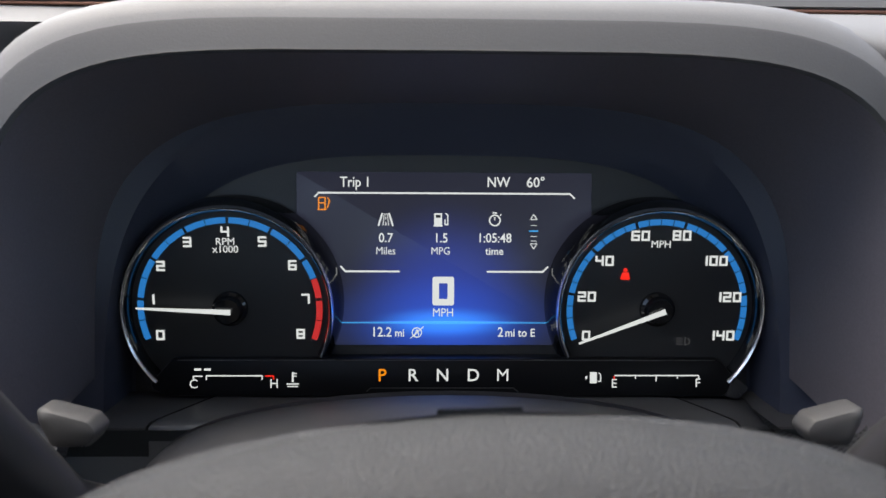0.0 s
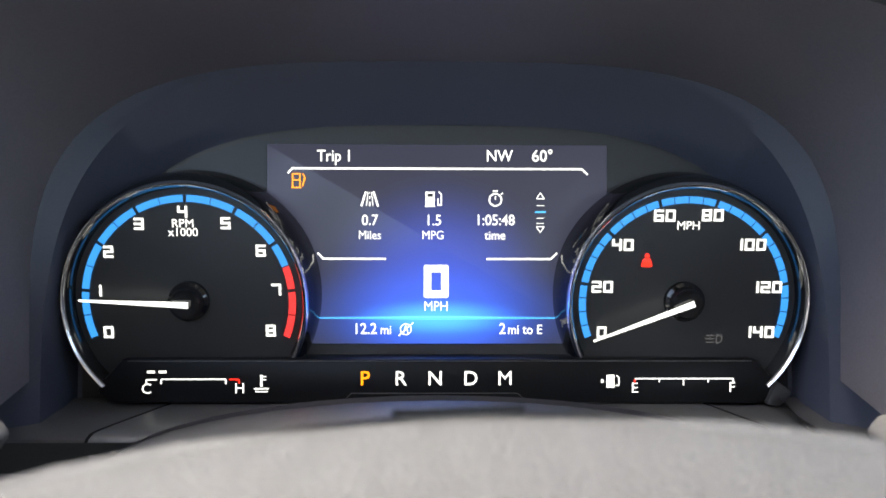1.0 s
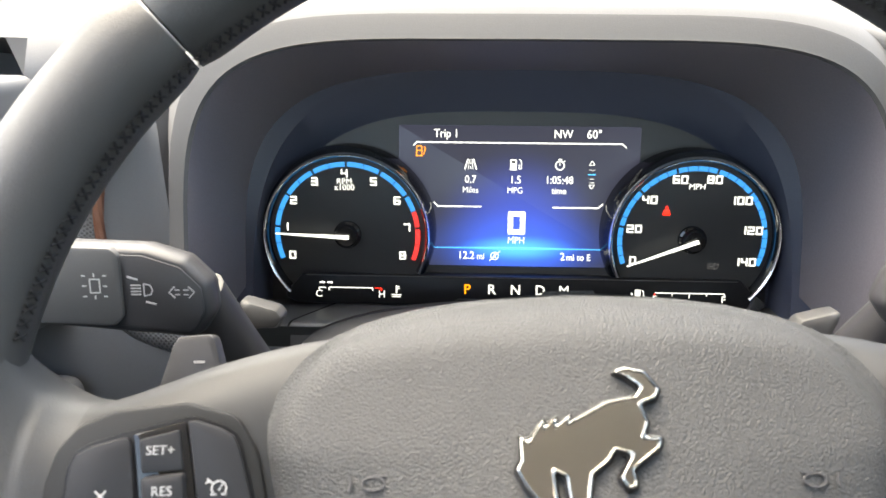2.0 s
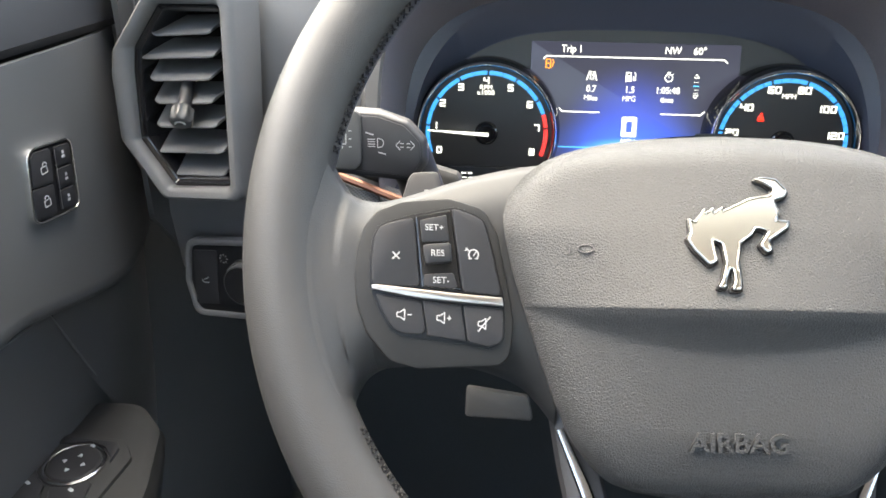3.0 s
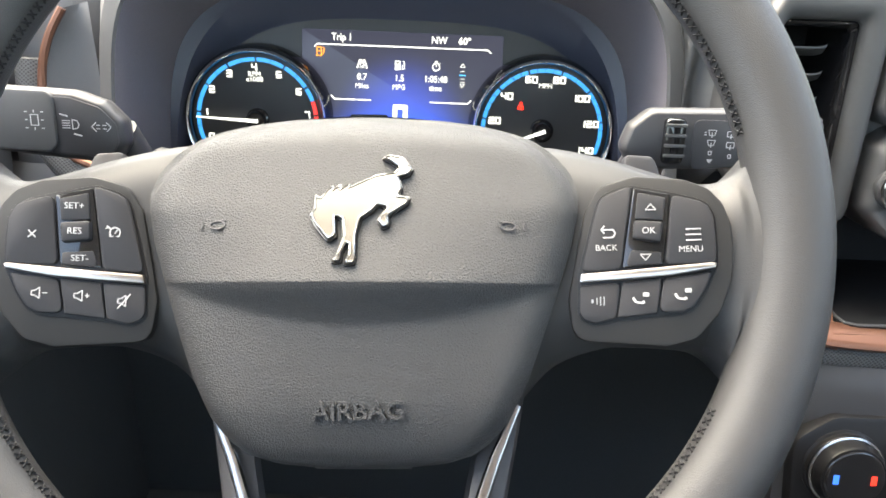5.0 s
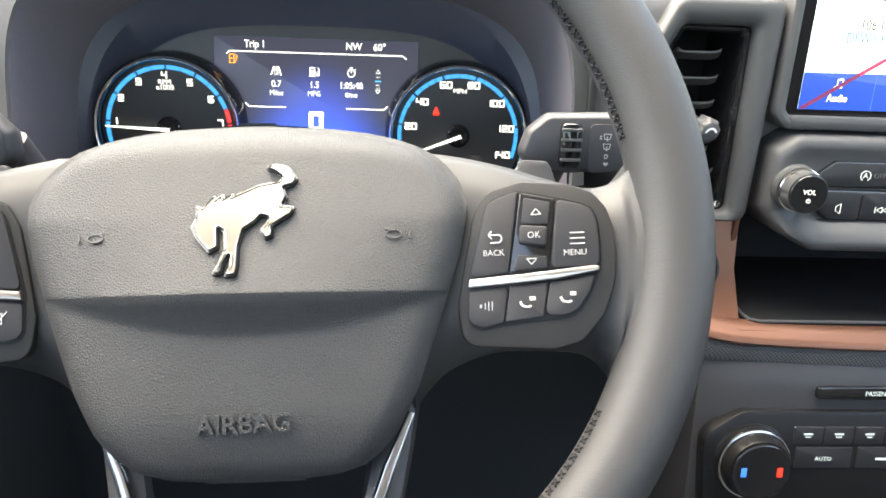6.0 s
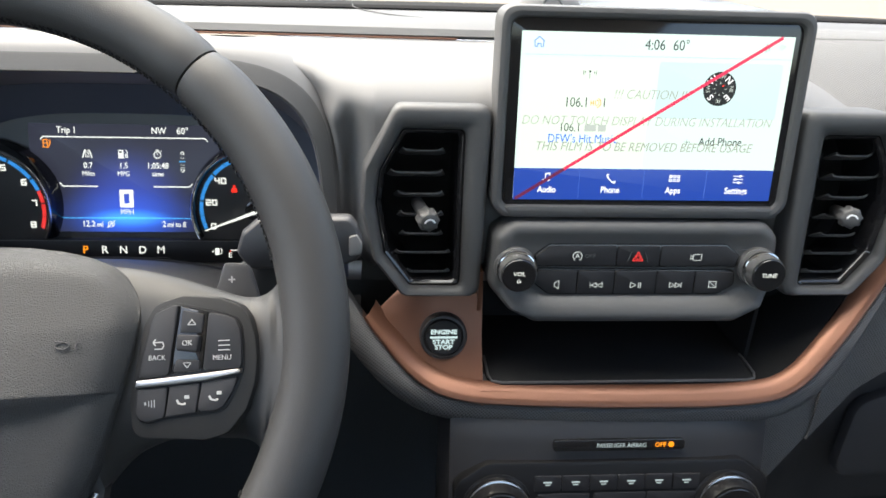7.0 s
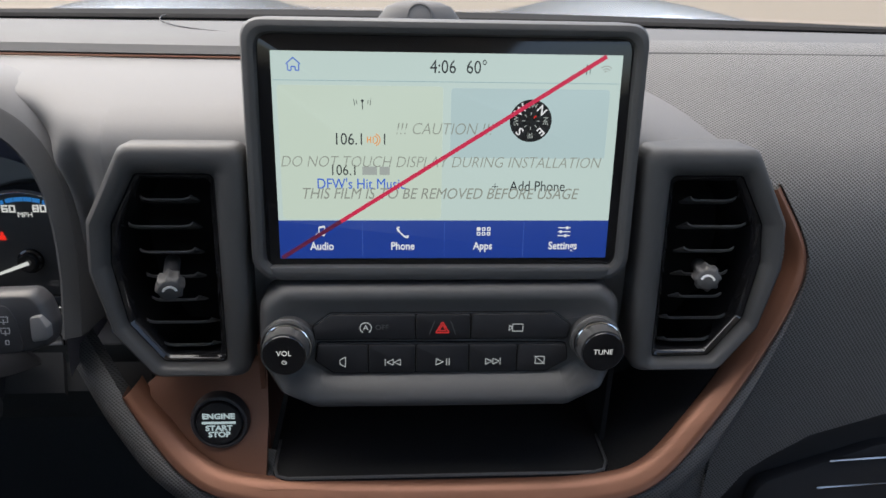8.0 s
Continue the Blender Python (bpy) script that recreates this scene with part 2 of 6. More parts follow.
    lo = [f(0, z0), f(0, z1 - bev), f(bev * 0.3, z1 - bev * 0.3), f(bev, z1), f(w - bev, z1), f(w - bev * 0.3, z1 - bev * 0.3), f(w, z1 - bev), f(w, zi)]
    return loft(bm, lo)


def rect(x0, x1, y0, y1):
    return [(x0, y0), (x1, y0), (x1, y1), (x0, y1)]


def lathe(profile, seg=40, bm=None):
    """Turns (radius, z) pairs round the z axis."""
    bm = bm or bmesh.new()
    loops = [[(r * math.cos(2 * math.pi * k / seg), r * math.sin(2 * math.pi * k / seg), z) for k in range(seg)] for r, z in profile]
    return loft(bm, loops, False, True)


def tube(path, rad, seg=8, bm=None, closed=False, flat=1.0, up=(0, 0, 1)):
    """Sweeps a round or flattened section along a path. rad: a number or one for each point."""
    bm = bm or bmesh.new()
    P = [Vector(p) for p in path]
    n, loops = len(P), []
    for i, p in enumerate(P):
        a = P[i - 1] if i or closed else p
        b = P[(i + 1) % n] if i < n - 1 or closed else p
        d = (b - a).normalized()
        s = d.cross(Vector(up)).normalized()
        w = s.cross(d)
        r = rad if isinstance(rad, (int, float)) else rad[i]
        loops.append([p + s * r * math.cos(2 * math.pi * k / seg) + w * r * flat * math.sin(2 * math.pi * k / seg) for k in range(seg)])
    if closed:
        loops.append(loops[0])
    loft(bm, loops, not closed, not closed)
    if closed:
        bmesh.ops.remove_doubles(bm, verts=bm.verts, dist=1e-6)
    return bm


def smooth_path(pts, n=8):
    """A Catmull-Rom curve through the points."""
    P = [Vector(p) for p in pts]
    out = []
    for i in range(len(P) - 1):
        a, b, c, d = P[max(0, i - 1)], P[i], P[i + 1], P[min(len(P) - 1, i + 2)]
        for k in range(n):
            t = k / n
            out.append(0.5 * ((2 * b) + (c - a) * t + (2 * a - 5 * b + 4 * c - d) * t * t + (3 * b - a - 3 * c + d) * t ** 3))
    return out + [P[-1]]


def sheet(rows, thick=0.0, bm=None):
    """A surface over a grid of points; thick gives it a back along the normals."""
    bm = bm or bmesh.new()
    V = [[bm.verts.new(p) for p in r] for r in rows]
    for a, b in zip(V, V[1:]):
        for i in range(len(a) - 1):
            bm.faces.new((a[i], a[i + 1], b[i + 1], b[i]))
    if thick:
        bmesh.ops.recalc_face_normals(bm, faces=bm.faces)
        bmesh.ops.solidify(bm, geom=list(bm.faces), thickness=thick)
    return bm


def finish(name, bm, material, sharp=38):
    bmesh.ops.recalc_face_normals(bm, faces=bm.faces)
    me = bpy.data.meshes.new(name)
    bm.to_mesh(me)
    bm.free()
    me.materials.append(material)
    for p in me.polygons:
        p.use_smooth = True
    me.set_sharp_from_angle(angle=radians(sharp))
    return me


def thing(name, label, category, m=None, group="", kind=""):
    ob = new(name)
    ob.empty_display_size = 0.02
    ob.matrix_basis = m or Matrix()
    return tagged(ob, label, category, group, kind)


def part(name, bm, material, parent, label="", m=None, sharp=38):
    ob = new(name, finish(name, bm, material, sharp))
    ob.parent = parent
    if m is not None:
        ob.matrix_basis = m
    return tagged(ob, label)


def solid(name, bm, material, label, category, m=None, group="", kind=""):
    ob = new(name, finish(name, bm, material))
    if m is not None:
        ob.matrix_basis = m
    return tagged(ob, label, category, group, kind)


def text(name, s, size, material, parent, x, y, z, label="", turn=0, slant=0.0, wide=1.0, raise_=0.0002, bold=0.0, align="CENTER"):
    """Lettering in the built-in font, as a thin mesh on its carrier."""
    cu = bpy.data.curves.new(name, "FONT")
    cu.body, cu.size, cu.align_x, cu.align_y = s, size, align, "CENTER"
    cu.extrude, cu.shear, cu.offset, cu.resolution_u = raise_ / 2, slant, 0.0 if "M" in s else bold, 3
    tmp = bpy.data.objects.new(name, cu)
    me = bpy.data.meshes.new_from_object(tmp)
    bpy.data.objects.remove(tmp)
    me.materials.clear()
    me.materials.append(material)
    ob = new(name, me)
    ob.parent = parent
    ob.matrix_basis = Matrix.Translation((x, y, z)) @ pose(0, 0, 0, 0, 0, turn) @ Matrix.Diagonal((wide, 1, 1, 1))
    return tagged(ob, label)


def bars(name, rects, material, parent, z, label="", thick=0.0002):
    """Flat printed or lit strokes: (x0, y0, x1, y1, width) each."""
    bm = bmesh.new()
    for k, (x0, y0, x1, y1, w) in enumerate(rects):
        d = Vector((x1 - x0, y1 - y0))
        n = Vector((-d.y, d.x)).normalized() * w / 2
        q = [(x0 - n.x, y0 - n.y), (x1 - n.x, y1 - n.y), (x1 + n.x, y1 + n.y), (x0 + n.x, y0 + n.y)]
        zz = z + 0.00002 * k
        loft(bm, [at_z(q, zz), at_z(q, zz + thick)], True, True)
    return part(name, bm, material, parent, label)


def disc(r, z0, z1, cx=0, cy=0, seg=24, r0=0.0, a0=0, a1=360, bm=None):
    """A disc, ring or arc plate."""
    bm = bm or bmesh.new()
    full = a1 - a0 >= 360
    n = seg if full else seg + 1
    P = lambda rad, z: [(cx + rad * math.cos(radians(a0 + (a1 - a0) * k / seg)), cy + rad * math.sin(radians(a0 + (a1 - a0) * k / seg)), z) for k in range(n)]
    if r0:
        lo = [P(r0, z0), P(r0, z1), P(r, z1), P(r, z0), P(r0, z0)]
        loft(bm, lo, closed=full)
        bmesh.ops.remove_doubles(bm, verts=bm.verts, dist=1e-7)
        if not full:
            bmesh.ops.holes_fill(bm, edges=[e for e in bm.edges if e.is_boundary])
    else:
        loft(bm, [P(r, z0), P(r, z1)], True, True)
    return bm


# ---- setting ----
MID = 0.3765  # the car's middle, between the two front seats


def bow(x, k=0.10):
    return k * ((x - MID) / 0.75) ** 2


solid("ground", sheet([[(x, y, -0.42) for x in (-90, -20, 0, 20, 90)] for y in (-60, -10, 10, 120)]), CONCRETE, "pale concrete yard round the parked car", "ground", kind="structure")
solid("backdrop", slab(rect(-30, 30, -0.42, 7), 0, 0.3, 0.01, 0.01), WALLP, "plain cream rendered wall across the yard", "wall", pose(0, 32, 0, 90), kind="structure")
solid("floor", slab(rect(-0.45, 1.15, -1.6, 0.75), -0.06, 0.0, 0.02, 0.004), CARPET, "black carpeted cabin floor", "floor", kind="structure")
solid("wall_north", slab(rect(-0.45, 1.15, 0.0, 0.80), 0, 0.02, 0.01, 0.002), CARPET, "dark carpeted bulkhead under the dashboard", "bulkhead", pose(0, 0.75, 0, 90), kind="structure")
solid("ceiling", sheet([[(x, y, 1.30 + 0.03 * math.cos((x - MID) * 1.6)) for x in np.linspace(-0.30, 1.05, 13)] for y in (-1.55, -0.9, -0.3, 0.0)], 0.02), FABRIC, "pale fabric headliner over the cabin", "headliner", kind="structure")
solid("wall_south", slab(rect(-0.44, 1.15, 0.0, 1.02), 0, 0.04, 0.02, 0.004), PLASTIC, "grey panel closing the cabin behind", "panel", pose(0, -1.6, 0, 90), kind="structure")
solid("wall_west", slab(rect(-1.6, 0.80, -0.06, 0.900), 0, 0.03, 0.03, 0.006), CARPET, "dark carpeted side wall of the footwell", "side wall", pose(-0.455, 0, 0, 90, 0, 90), kind="structure")
solid("wall_east", slab(rect(-0.75, 1.6, 0.0, 0.90), 0, 0.04, 0.03, 0.006), PLASTIC, "grey door panel of the passenger side", "door panel", pose(1.15, 0, 0, 90, 0, -90), kind="structure")
# windscreen, its black border and the pillars
glass_m = bpy.data.materials.new("windscreen_glass")
glass_m.use_nodes = True
g = glass_m.node_tree
gt, gg, gm = (g.nodes.new(k) for k in ("ShaderNodeBsdfTransparent", "ShaderNodeBsdfGlossy", "ShaderNodeMixShader"))
gt.inputs[0].default_value = (0.93, 0.95, 0.94, 1)
gg.inputs["Roughness"].default_value = 0.01
gm.inputs[0].default_value = 0.06
g.links.new(gt.outputs[0], gm.inputs[1])
g.links.new(gg.outputs[0], gm.inputs[2])
g.links.new(gm.outputs[0], g.nodes["Material Output"].inputs[0])
xs = np.linspace(-0.36, 1.11, 15)
ws = solid("window_1", sheet([[(x, 0.715 - bow(x, 0.13) - 0.775 * k, 0.868 + 0.45 * k) for x in xs] for k in (0, 0.25, 0.5, 0.75, 1)]), glass_m, "clear windscreen over the dashboard", "windscreen", kind="structure")
ws.visible_shadow = False
def shelf_y(x, y):
    return y - bow(x, 0.13) * (y - 0.334) / 0.366 + 0.025 * ((x - MID) / 0.75) ** 2 * (1 - (y - 0.334) / 0.366)


solid("trim", sheet([[(x, shelf_y(x, y), z) for x in xs] for y, z in ((0.706, 0.8665), (0.66, 0.8690), (0.61, 0.8730), (0.575, 0.8775), (0.566, 0.8780), (0.562, 0.8755))], 0.002), BLACK, "black border strip along the foot of the windscreen", "trim", kind="structure")
for sx, x0 in ((-1, -0.37), (1, 1.12)):
    solid("trim", tube([(x0, 0.62, 0.86), (x0 - 0.005 * sx, 0.30, 1.04), (x0 - 0.06 * sx, -0.06, 1.29)], [0.035, 0.03, 0.03], 10, flat=1.5), HOOD_IN, "dark roof pillar beside the windscreen", "pillar", kind="structure")

# ---- bonnet of the car, seen over the dashboard ----
bonnet = thing("car_bonnet", "pale glossy car bonnet in front of the windscreen", "bonnet")
rows = []
for y in np.linspace(0.80, 1.75, 14):
    r = []
    for x in np.linspace(-0.42, 1.17, 33):
        s = abs(x - MID) / 0.79
        ridge = 0.050 * math.exp(-((s - 0.57) / 0.17) ** 2)
        r.append((x, y, 0.797 + ridge - 0.05 * ((y - 0.8) / 0.95) ** 2 - bow(x, 0.02)))
    rows.append(r)
part("bonnet_panel", sheet(rows, 0.004), PAINT, bonnet)
part("cowl_grille", sheet([[(x, 0.775 + k - bow(x, 0.09), 0.79 + 0.05 * k) for x in np.linspace(-0.40, 1.15, 15)] for k in (-0.05, 0.0, 0.06)], 0.004), BLACK, bonnet, "black plastic cowl")

# ---- dashboard ----
dash = thing("dashboard", "dark grey moulded dashboard with a copper trim", "dashboard")
# the top shelf, from the windscreen to a step
prof = [(0.70, 0.850), (0.715, 0.858), (0.60, 0.868), (0.50, 0.881), (0.42, 0.888), (0.375, 0.8905), (0.352, 0.8900), (0.341, 0.8880), (0.337, 0.8835)]
rows = [[(x, y - bow(x, 0.13) * (y - 0.334) / 0.366 + 0.025 * ((x - MID) / 0.75) ** 2 * (1 - (y - 0.334) / 0.366), z) for x in np.linspace(-0.37, 1.12, 41)] for y, z in prof]
part("top_shelf", sheet(rows, 0.004), SHELF, dash)
part("shelf_strip", tube([(x, 0.3375 + 0.025 * ((x - MID) / 0.75) ** 2, 0.8815) for x in np.linspace(-0.37, 0.262, 36)], 0.0009, 6), COPPER, dash, "thin copper line under the shelf")
slots = bmesh.new()
for k in range(15):
    x = 0.468 + 0.0062 * k
    y0 = shelf_y(x, 0.540)
    loft(slots, [[(x - 0.0009, y0, z), (x + 0.0009, y0, z), (x + 0.0029, y0 + 0.016, z - 0.0021), (x + 0.0011, y0 + 0.016, z - 0.0021)] for z in (0.8740, 0.8768)], True, True)
tagged(part("demister_slots", slots, DASH_DARK, dash, "row of narrow demister slots"), kind="stuff")
# speaker or projector well in the shelf: a shallow round edge
part("shelf_seam", tube([(0.24 + 0.14 * math.cos(a) + 0.08, 0.46 + 0.09 * math.sin(a), 0.8895) for a in np.linspace(math.pi * 0.98, math.pi * 1.55, 24)], 0.0005, 6), DASH_DARK, dash)


# smooth grey pad right of the instruments, carrying vents and screen
PAD_SIDE = [(0.339, 0.8805), (0.318, 0.8790), (0.295, 0.8750), (0.272, 0.8690), (0.256, 0.8630), (0.247, 0.855), (0.2445, 0.846)]


def pod_profile(x):
    drop = 0.0 if x < 0.44 else 0.034 * ((x - 0.44) / 0.13) ** 2.2   # the arched end beside the passenger
    m = x if x < 0.381 else 0.762 - x
    h = float(np.interp(m, (0.2025, 0.205, 0.2165, 0.222), (0.79, 0.81, 0.836, 0.8445)))   # head of the opening behind a vent
    d = 0.065 if 0.203 < m < 0.262 else 0.0
    e = 0.065 if m < 0.262 else 0.0
    p = PAD_SIDE + [(0.2446, h), (0.2450 + d, h - 0.0005), (0.246 + d, 0.765), (0.247 + e, 0.752), (0.252 + e, 0.724), (0.30 + e, 0.722)]
    return [(x, y + (0.018 * drop / 0.034 if i < 5 else 0), z - drop * (1 if i < 6 else 0.5 if i == 6 else 0)) for i, (y, z) in enumerate(p)]


part("centre_pad", sheet([pod_profile(x) for x in [0.2025, 0.2035, 0.208, 0.2125, 0.2165, 0.222, 0.235, 0.248, 0.2615, 0.266] + list(np.linspace(0.275, 0.495, 20)) + [0.5005, 0.515, 0.53, 0.54, 0.5455, 0.551, 0.557]]), DASH, dash)
# smooth flank from the hood's edge through a hollow to the pad
rows = []
for z in [0.716, 0.724, 0.735, 0.748, 0.76, 0.772, 0.784, 0.796, 0.806, 0.816, 0.825, 0.833, 0.840, 0.846, 0.851, 0.855, 0.859, 0.863, 0.866, 0.869, 0.872, 0.875, 0.877, 0.879, 0.8805]:
    q = max(0.0, min(1.0, (z - 0.715) / 0.1645))
    xh = max(0.06, 0.1765 * max(0.0, 1 - q ** (2 / 0.375)) ** (0.375 / 2))
    yp = float(np.interp(-z, [-c for _, c in PAD_SIDE], [y for y, _ in PAD_SIDE])) if z > 0.846 else 0.2445
    fade = min(1.0, max(0.0, (0.878 - z) / 0.035))
    r = []
    for u in np.linspace(0, 1, 25):
        x = xh - 0.002 + (0.2045 - xh) * u
        hollow = 0.023 * math.exp(-((x - 0.1855) / 0.0085) ** 2) * fade * max(0.0, 1 - max(0, z - 0.80) / 0.07) + 0.004 * fade * max(0, (0.2025 - x) / 0.02)
        y = yp + hollow
        y -= (y - 0.267 - 0.2 * (z - 0.80)) * math.exp(-((x - xh + 0.002) / (0.006 + 0.030 * (1 - fade))) ** 2)
        r.append((x, y + 1.3 * max(0.0, 0.752 - z), z))
    rows.append(r)
part("hood_flank", sheet(rows), DASH, dash, "", None, 80)
part("hood_deck", sheet([[(x, y, z) for x in (0.08, 0.11, 0.14, 0.17, 0.2045)] for y, z in ((0.296, 0.872), (0.316, 0.8772), (0.330, 0.8786), (0.348, 0.8788))]), DASH, dash)
# woven passenger side, down to the arched edge over the glove box
def pad_foot(x):
    return float(np.interp(x, (0.45, 0.54, 0.565, 0.597, 0.635, 0.70, 0.80, 1.12), (0.47, 0.52, 0.565, 0.622, 0.649, 0.670, 0.682, 0.690)))


rows = []
for x in np.linspace(0.568, 1.12, 42):
    f = pad_foot(x)
    prof = [(0.362, 0.8925), (0.345, 0.8895), (0.318, 0.873), (0.288, 0.852), (0.268, 0.832), (0.258, 0.805), (0.254, 0.775), (0.2545, 0.745)] + [(0.2545 + 0.014 * (0.745 - z), z) for z in np.linspace(0.745, f, 5)[1:]] + [(0.258, f - 0.002), (0.264, f - 0.004), (0.285, f - 0.004)]
    rows.append([(x, y + 0.03 * ((x - 0.5) / 0.6) ** 2, z) for y, z in prof])
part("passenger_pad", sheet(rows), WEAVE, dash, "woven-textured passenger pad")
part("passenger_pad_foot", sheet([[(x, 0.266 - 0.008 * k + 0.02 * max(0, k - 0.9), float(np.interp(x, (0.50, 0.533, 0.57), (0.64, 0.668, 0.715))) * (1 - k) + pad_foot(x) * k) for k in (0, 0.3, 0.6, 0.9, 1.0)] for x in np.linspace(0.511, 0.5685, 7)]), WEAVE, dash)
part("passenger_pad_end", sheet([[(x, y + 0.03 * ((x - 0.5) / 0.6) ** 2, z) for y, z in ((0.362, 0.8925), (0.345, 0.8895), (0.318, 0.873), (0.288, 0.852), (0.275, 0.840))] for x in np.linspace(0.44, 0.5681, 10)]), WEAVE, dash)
# left of the instruments
prof = [(0.352, 0.8805), (0.325, 0.874), (0.300, 0.862), (0.290, 0.845), (0.288, 0.80), (0.288, 0.715), (0.30, 0.700)]
part("driver_pad", sheet([[(x, y + 0.035 * max(0, (-0.26 - x) / 0.1) + (0.08 * max(0, (x + 0.205) / 0.055) if z < 0.87 else 0) + (0.06 if -0.336 < x < -0.262 and 0.71 < z < 0.85 else 0), z) for y, z in prof] for x in np.linspace(-0.372, -0.150, 18)]), DASH, dash)

# hood over the instruments: a thick arched brow, deep inside
def arch(w, zt, zb, k, n=40):
    """An arched outline from the lower left over the top to the lower right."""
    pts = []
    for a in np.linspace(0, 1, n + 1):
        th = math.pi * (1 - a)
        c, s = math.cos(th), math.sin(th)
        pts.append((w * math.copysign(abs(c) ** k, c), zb + (zt - zb) * abs(s) ** k))
    return pts


def arch_rows(specs, n=40):
    return [[(p[0], y + lean * (p[1] - 0.80), p[1]) for p in arch(w, zt, zb, k, n)] for w, zt, zb, k, y, lean in specs]


BROW = [(0.200, 0.8800, 0.715, 0.38, 0.338, 0.0), (0.191, 0.8850, 0.715, 0.37, 0.305, 0.0), (0.1855, 0.8850, 0.715, 0.365, 0.285, 0.05), (0.1800, 0.8830, 0.715, 0.37, 0.270, 0.12), (0.1774, 0.8797, 0.715, 0.375, 0.2620, 0.18), (0.1763, 0.8772, 0.715, 0.375, 0.2590, 0.2),
        (0.1755, 0.8757, 0.715, 0.375, 0.2581, 0.2), (0.1690, 0.8680, 0.715, 0.375, 0.2555, 0.2), (0.1681, 0.8668, 0.715, 0.375, 0.2549, 0.2), (0.1664, 0.8656, 0.715, 0.375, 0.2562, 0.2)]
brow = [[(x, y, max(z, 0.742)) for x, y, z in r] for r in arch_rows(BROW)]
part("instrument_hood", sheet(brow[:6]), DASH, dash, "", None, 60)
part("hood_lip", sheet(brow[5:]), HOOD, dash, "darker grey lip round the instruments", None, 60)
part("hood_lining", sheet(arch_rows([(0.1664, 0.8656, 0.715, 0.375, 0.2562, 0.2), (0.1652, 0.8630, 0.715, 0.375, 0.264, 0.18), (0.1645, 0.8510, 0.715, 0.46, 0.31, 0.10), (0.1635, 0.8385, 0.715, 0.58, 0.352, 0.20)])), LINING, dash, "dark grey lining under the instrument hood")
part("dash_end", sheet([[(-0.352, y + max(0, 0.68 - z) * 0.9, z) for y in (0.30, 0.34, 0.44, 0.60)] for z in (0.60, 0.64, 0.68, 0.74, 0.80, 0.878)], 0.004), PLASTIC, dash)

# padded bolster below the copper bowl
CURVE = [(0.172, 0.262, 0.732), (0.188, 0.247, 0.715), (0.210, 0.228, 0.690), (0.235, 0.211, 0.668), (0.265, 0.201, 0.6595), (0.32, 0.197, 0.657), (0.40, 0.195, 0.656), (0.47, 0.195, 0.658), (0.503, 0.198, 0.667),
         (0.533, 0.211, 0.692), (0.566, 0.230, 0.728), (0.588, 0.244, 0.765), (0.591, 0.252, 0.790), (0.574, 0.264, 0.824)]
curve = smooth_path(CURVE, 7)


def along(path, section, width=lambda p: 1.0):
    """A surface along a path: section pairs are (outwards, towards the driver)."""
    rows = []
    for i, p in enumerate(path):
        k = width(p)
        d = (path[min(i + 1, len(path) - 1)] - path[max(i - 1, 0)])
        n = Vector((d.z, 0, -d.x)).normalized()
        rows.append([p + n * (0.005 + (a - 0.005) * k if a > 0.005 else a) + Vector((0, -b, 0)) for a, b in section])
    return rows


part("copper_trim", sheet(along(curve[10:], [(-0.0075, -0.011), (-0.0070, -0.0065), (-0.0045, -0.0030), (-0.0020, 0.0005), (-0.0003, 0.0026), (0.0018, 0.0032), (0.0038, 0.0020), (0.005, -0.001), (0.005, -0.012)])), COPPER, dash, "satin copper trim band")
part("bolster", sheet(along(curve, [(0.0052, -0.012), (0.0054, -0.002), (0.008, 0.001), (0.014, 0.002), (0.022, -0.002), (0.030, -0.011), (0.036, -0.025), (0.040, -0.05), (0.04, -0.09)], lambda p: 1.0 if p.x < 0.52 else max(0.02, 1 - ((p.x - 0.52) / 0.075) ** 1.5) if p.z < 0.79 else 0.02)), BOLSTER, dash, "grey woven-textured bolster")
# copper bowl behind the trim, left with the start button, right with its shade painted black
bowl = [[(0.203, 0.238, 0.690), (0.224, 0.222, 0.668), (0.249, 0.212, 0.655), (0.279, 0.199, 0.652)], [(0.2015, 0.243, 0.699), (0.214, 0.236, 0.686), (0.240, 0.226, 0.668), (0.279, 0.210, 0.662)], [(0.2070, 0.250, 0.704), (0.225, 0.240, 0.702), (0.250, 0.236, 0.695), (0.279, 0.233, 0.690)], [(0.2215, 0.256, 0.716), (0.240, 0.246, 0.727), (0.260, 0.244, 0.728), (0.279, 0.243, 0.727)]]
part("copper_bowl", sheet(bowl, 0.002), COPPER, dash, "copper panel round the start button")
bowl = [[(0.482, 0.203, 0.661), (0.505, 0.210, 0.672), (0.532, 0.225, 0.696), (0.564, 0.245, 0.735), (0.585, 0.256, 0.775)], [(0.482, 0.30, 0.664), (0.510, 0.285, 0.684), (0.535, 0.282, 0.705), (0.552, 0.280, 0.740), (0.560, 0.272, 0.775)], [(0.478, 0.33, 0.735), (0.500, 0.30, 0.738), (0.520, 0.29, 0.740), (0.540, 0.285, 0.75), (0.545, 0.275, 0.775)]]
part("bowl_shade", sheet(bowl, 0.002), BLACK, dash, "right half of the bowl, its shade painted black")
part("tray_lip", sheet([[(x, 0.2015 + 0.004 * k, 0.6625 + 0.0005 * k) for x in np.linspace(0.276, 0.50, 12)] for k in range(3)], 0.003), COPPER, dash)

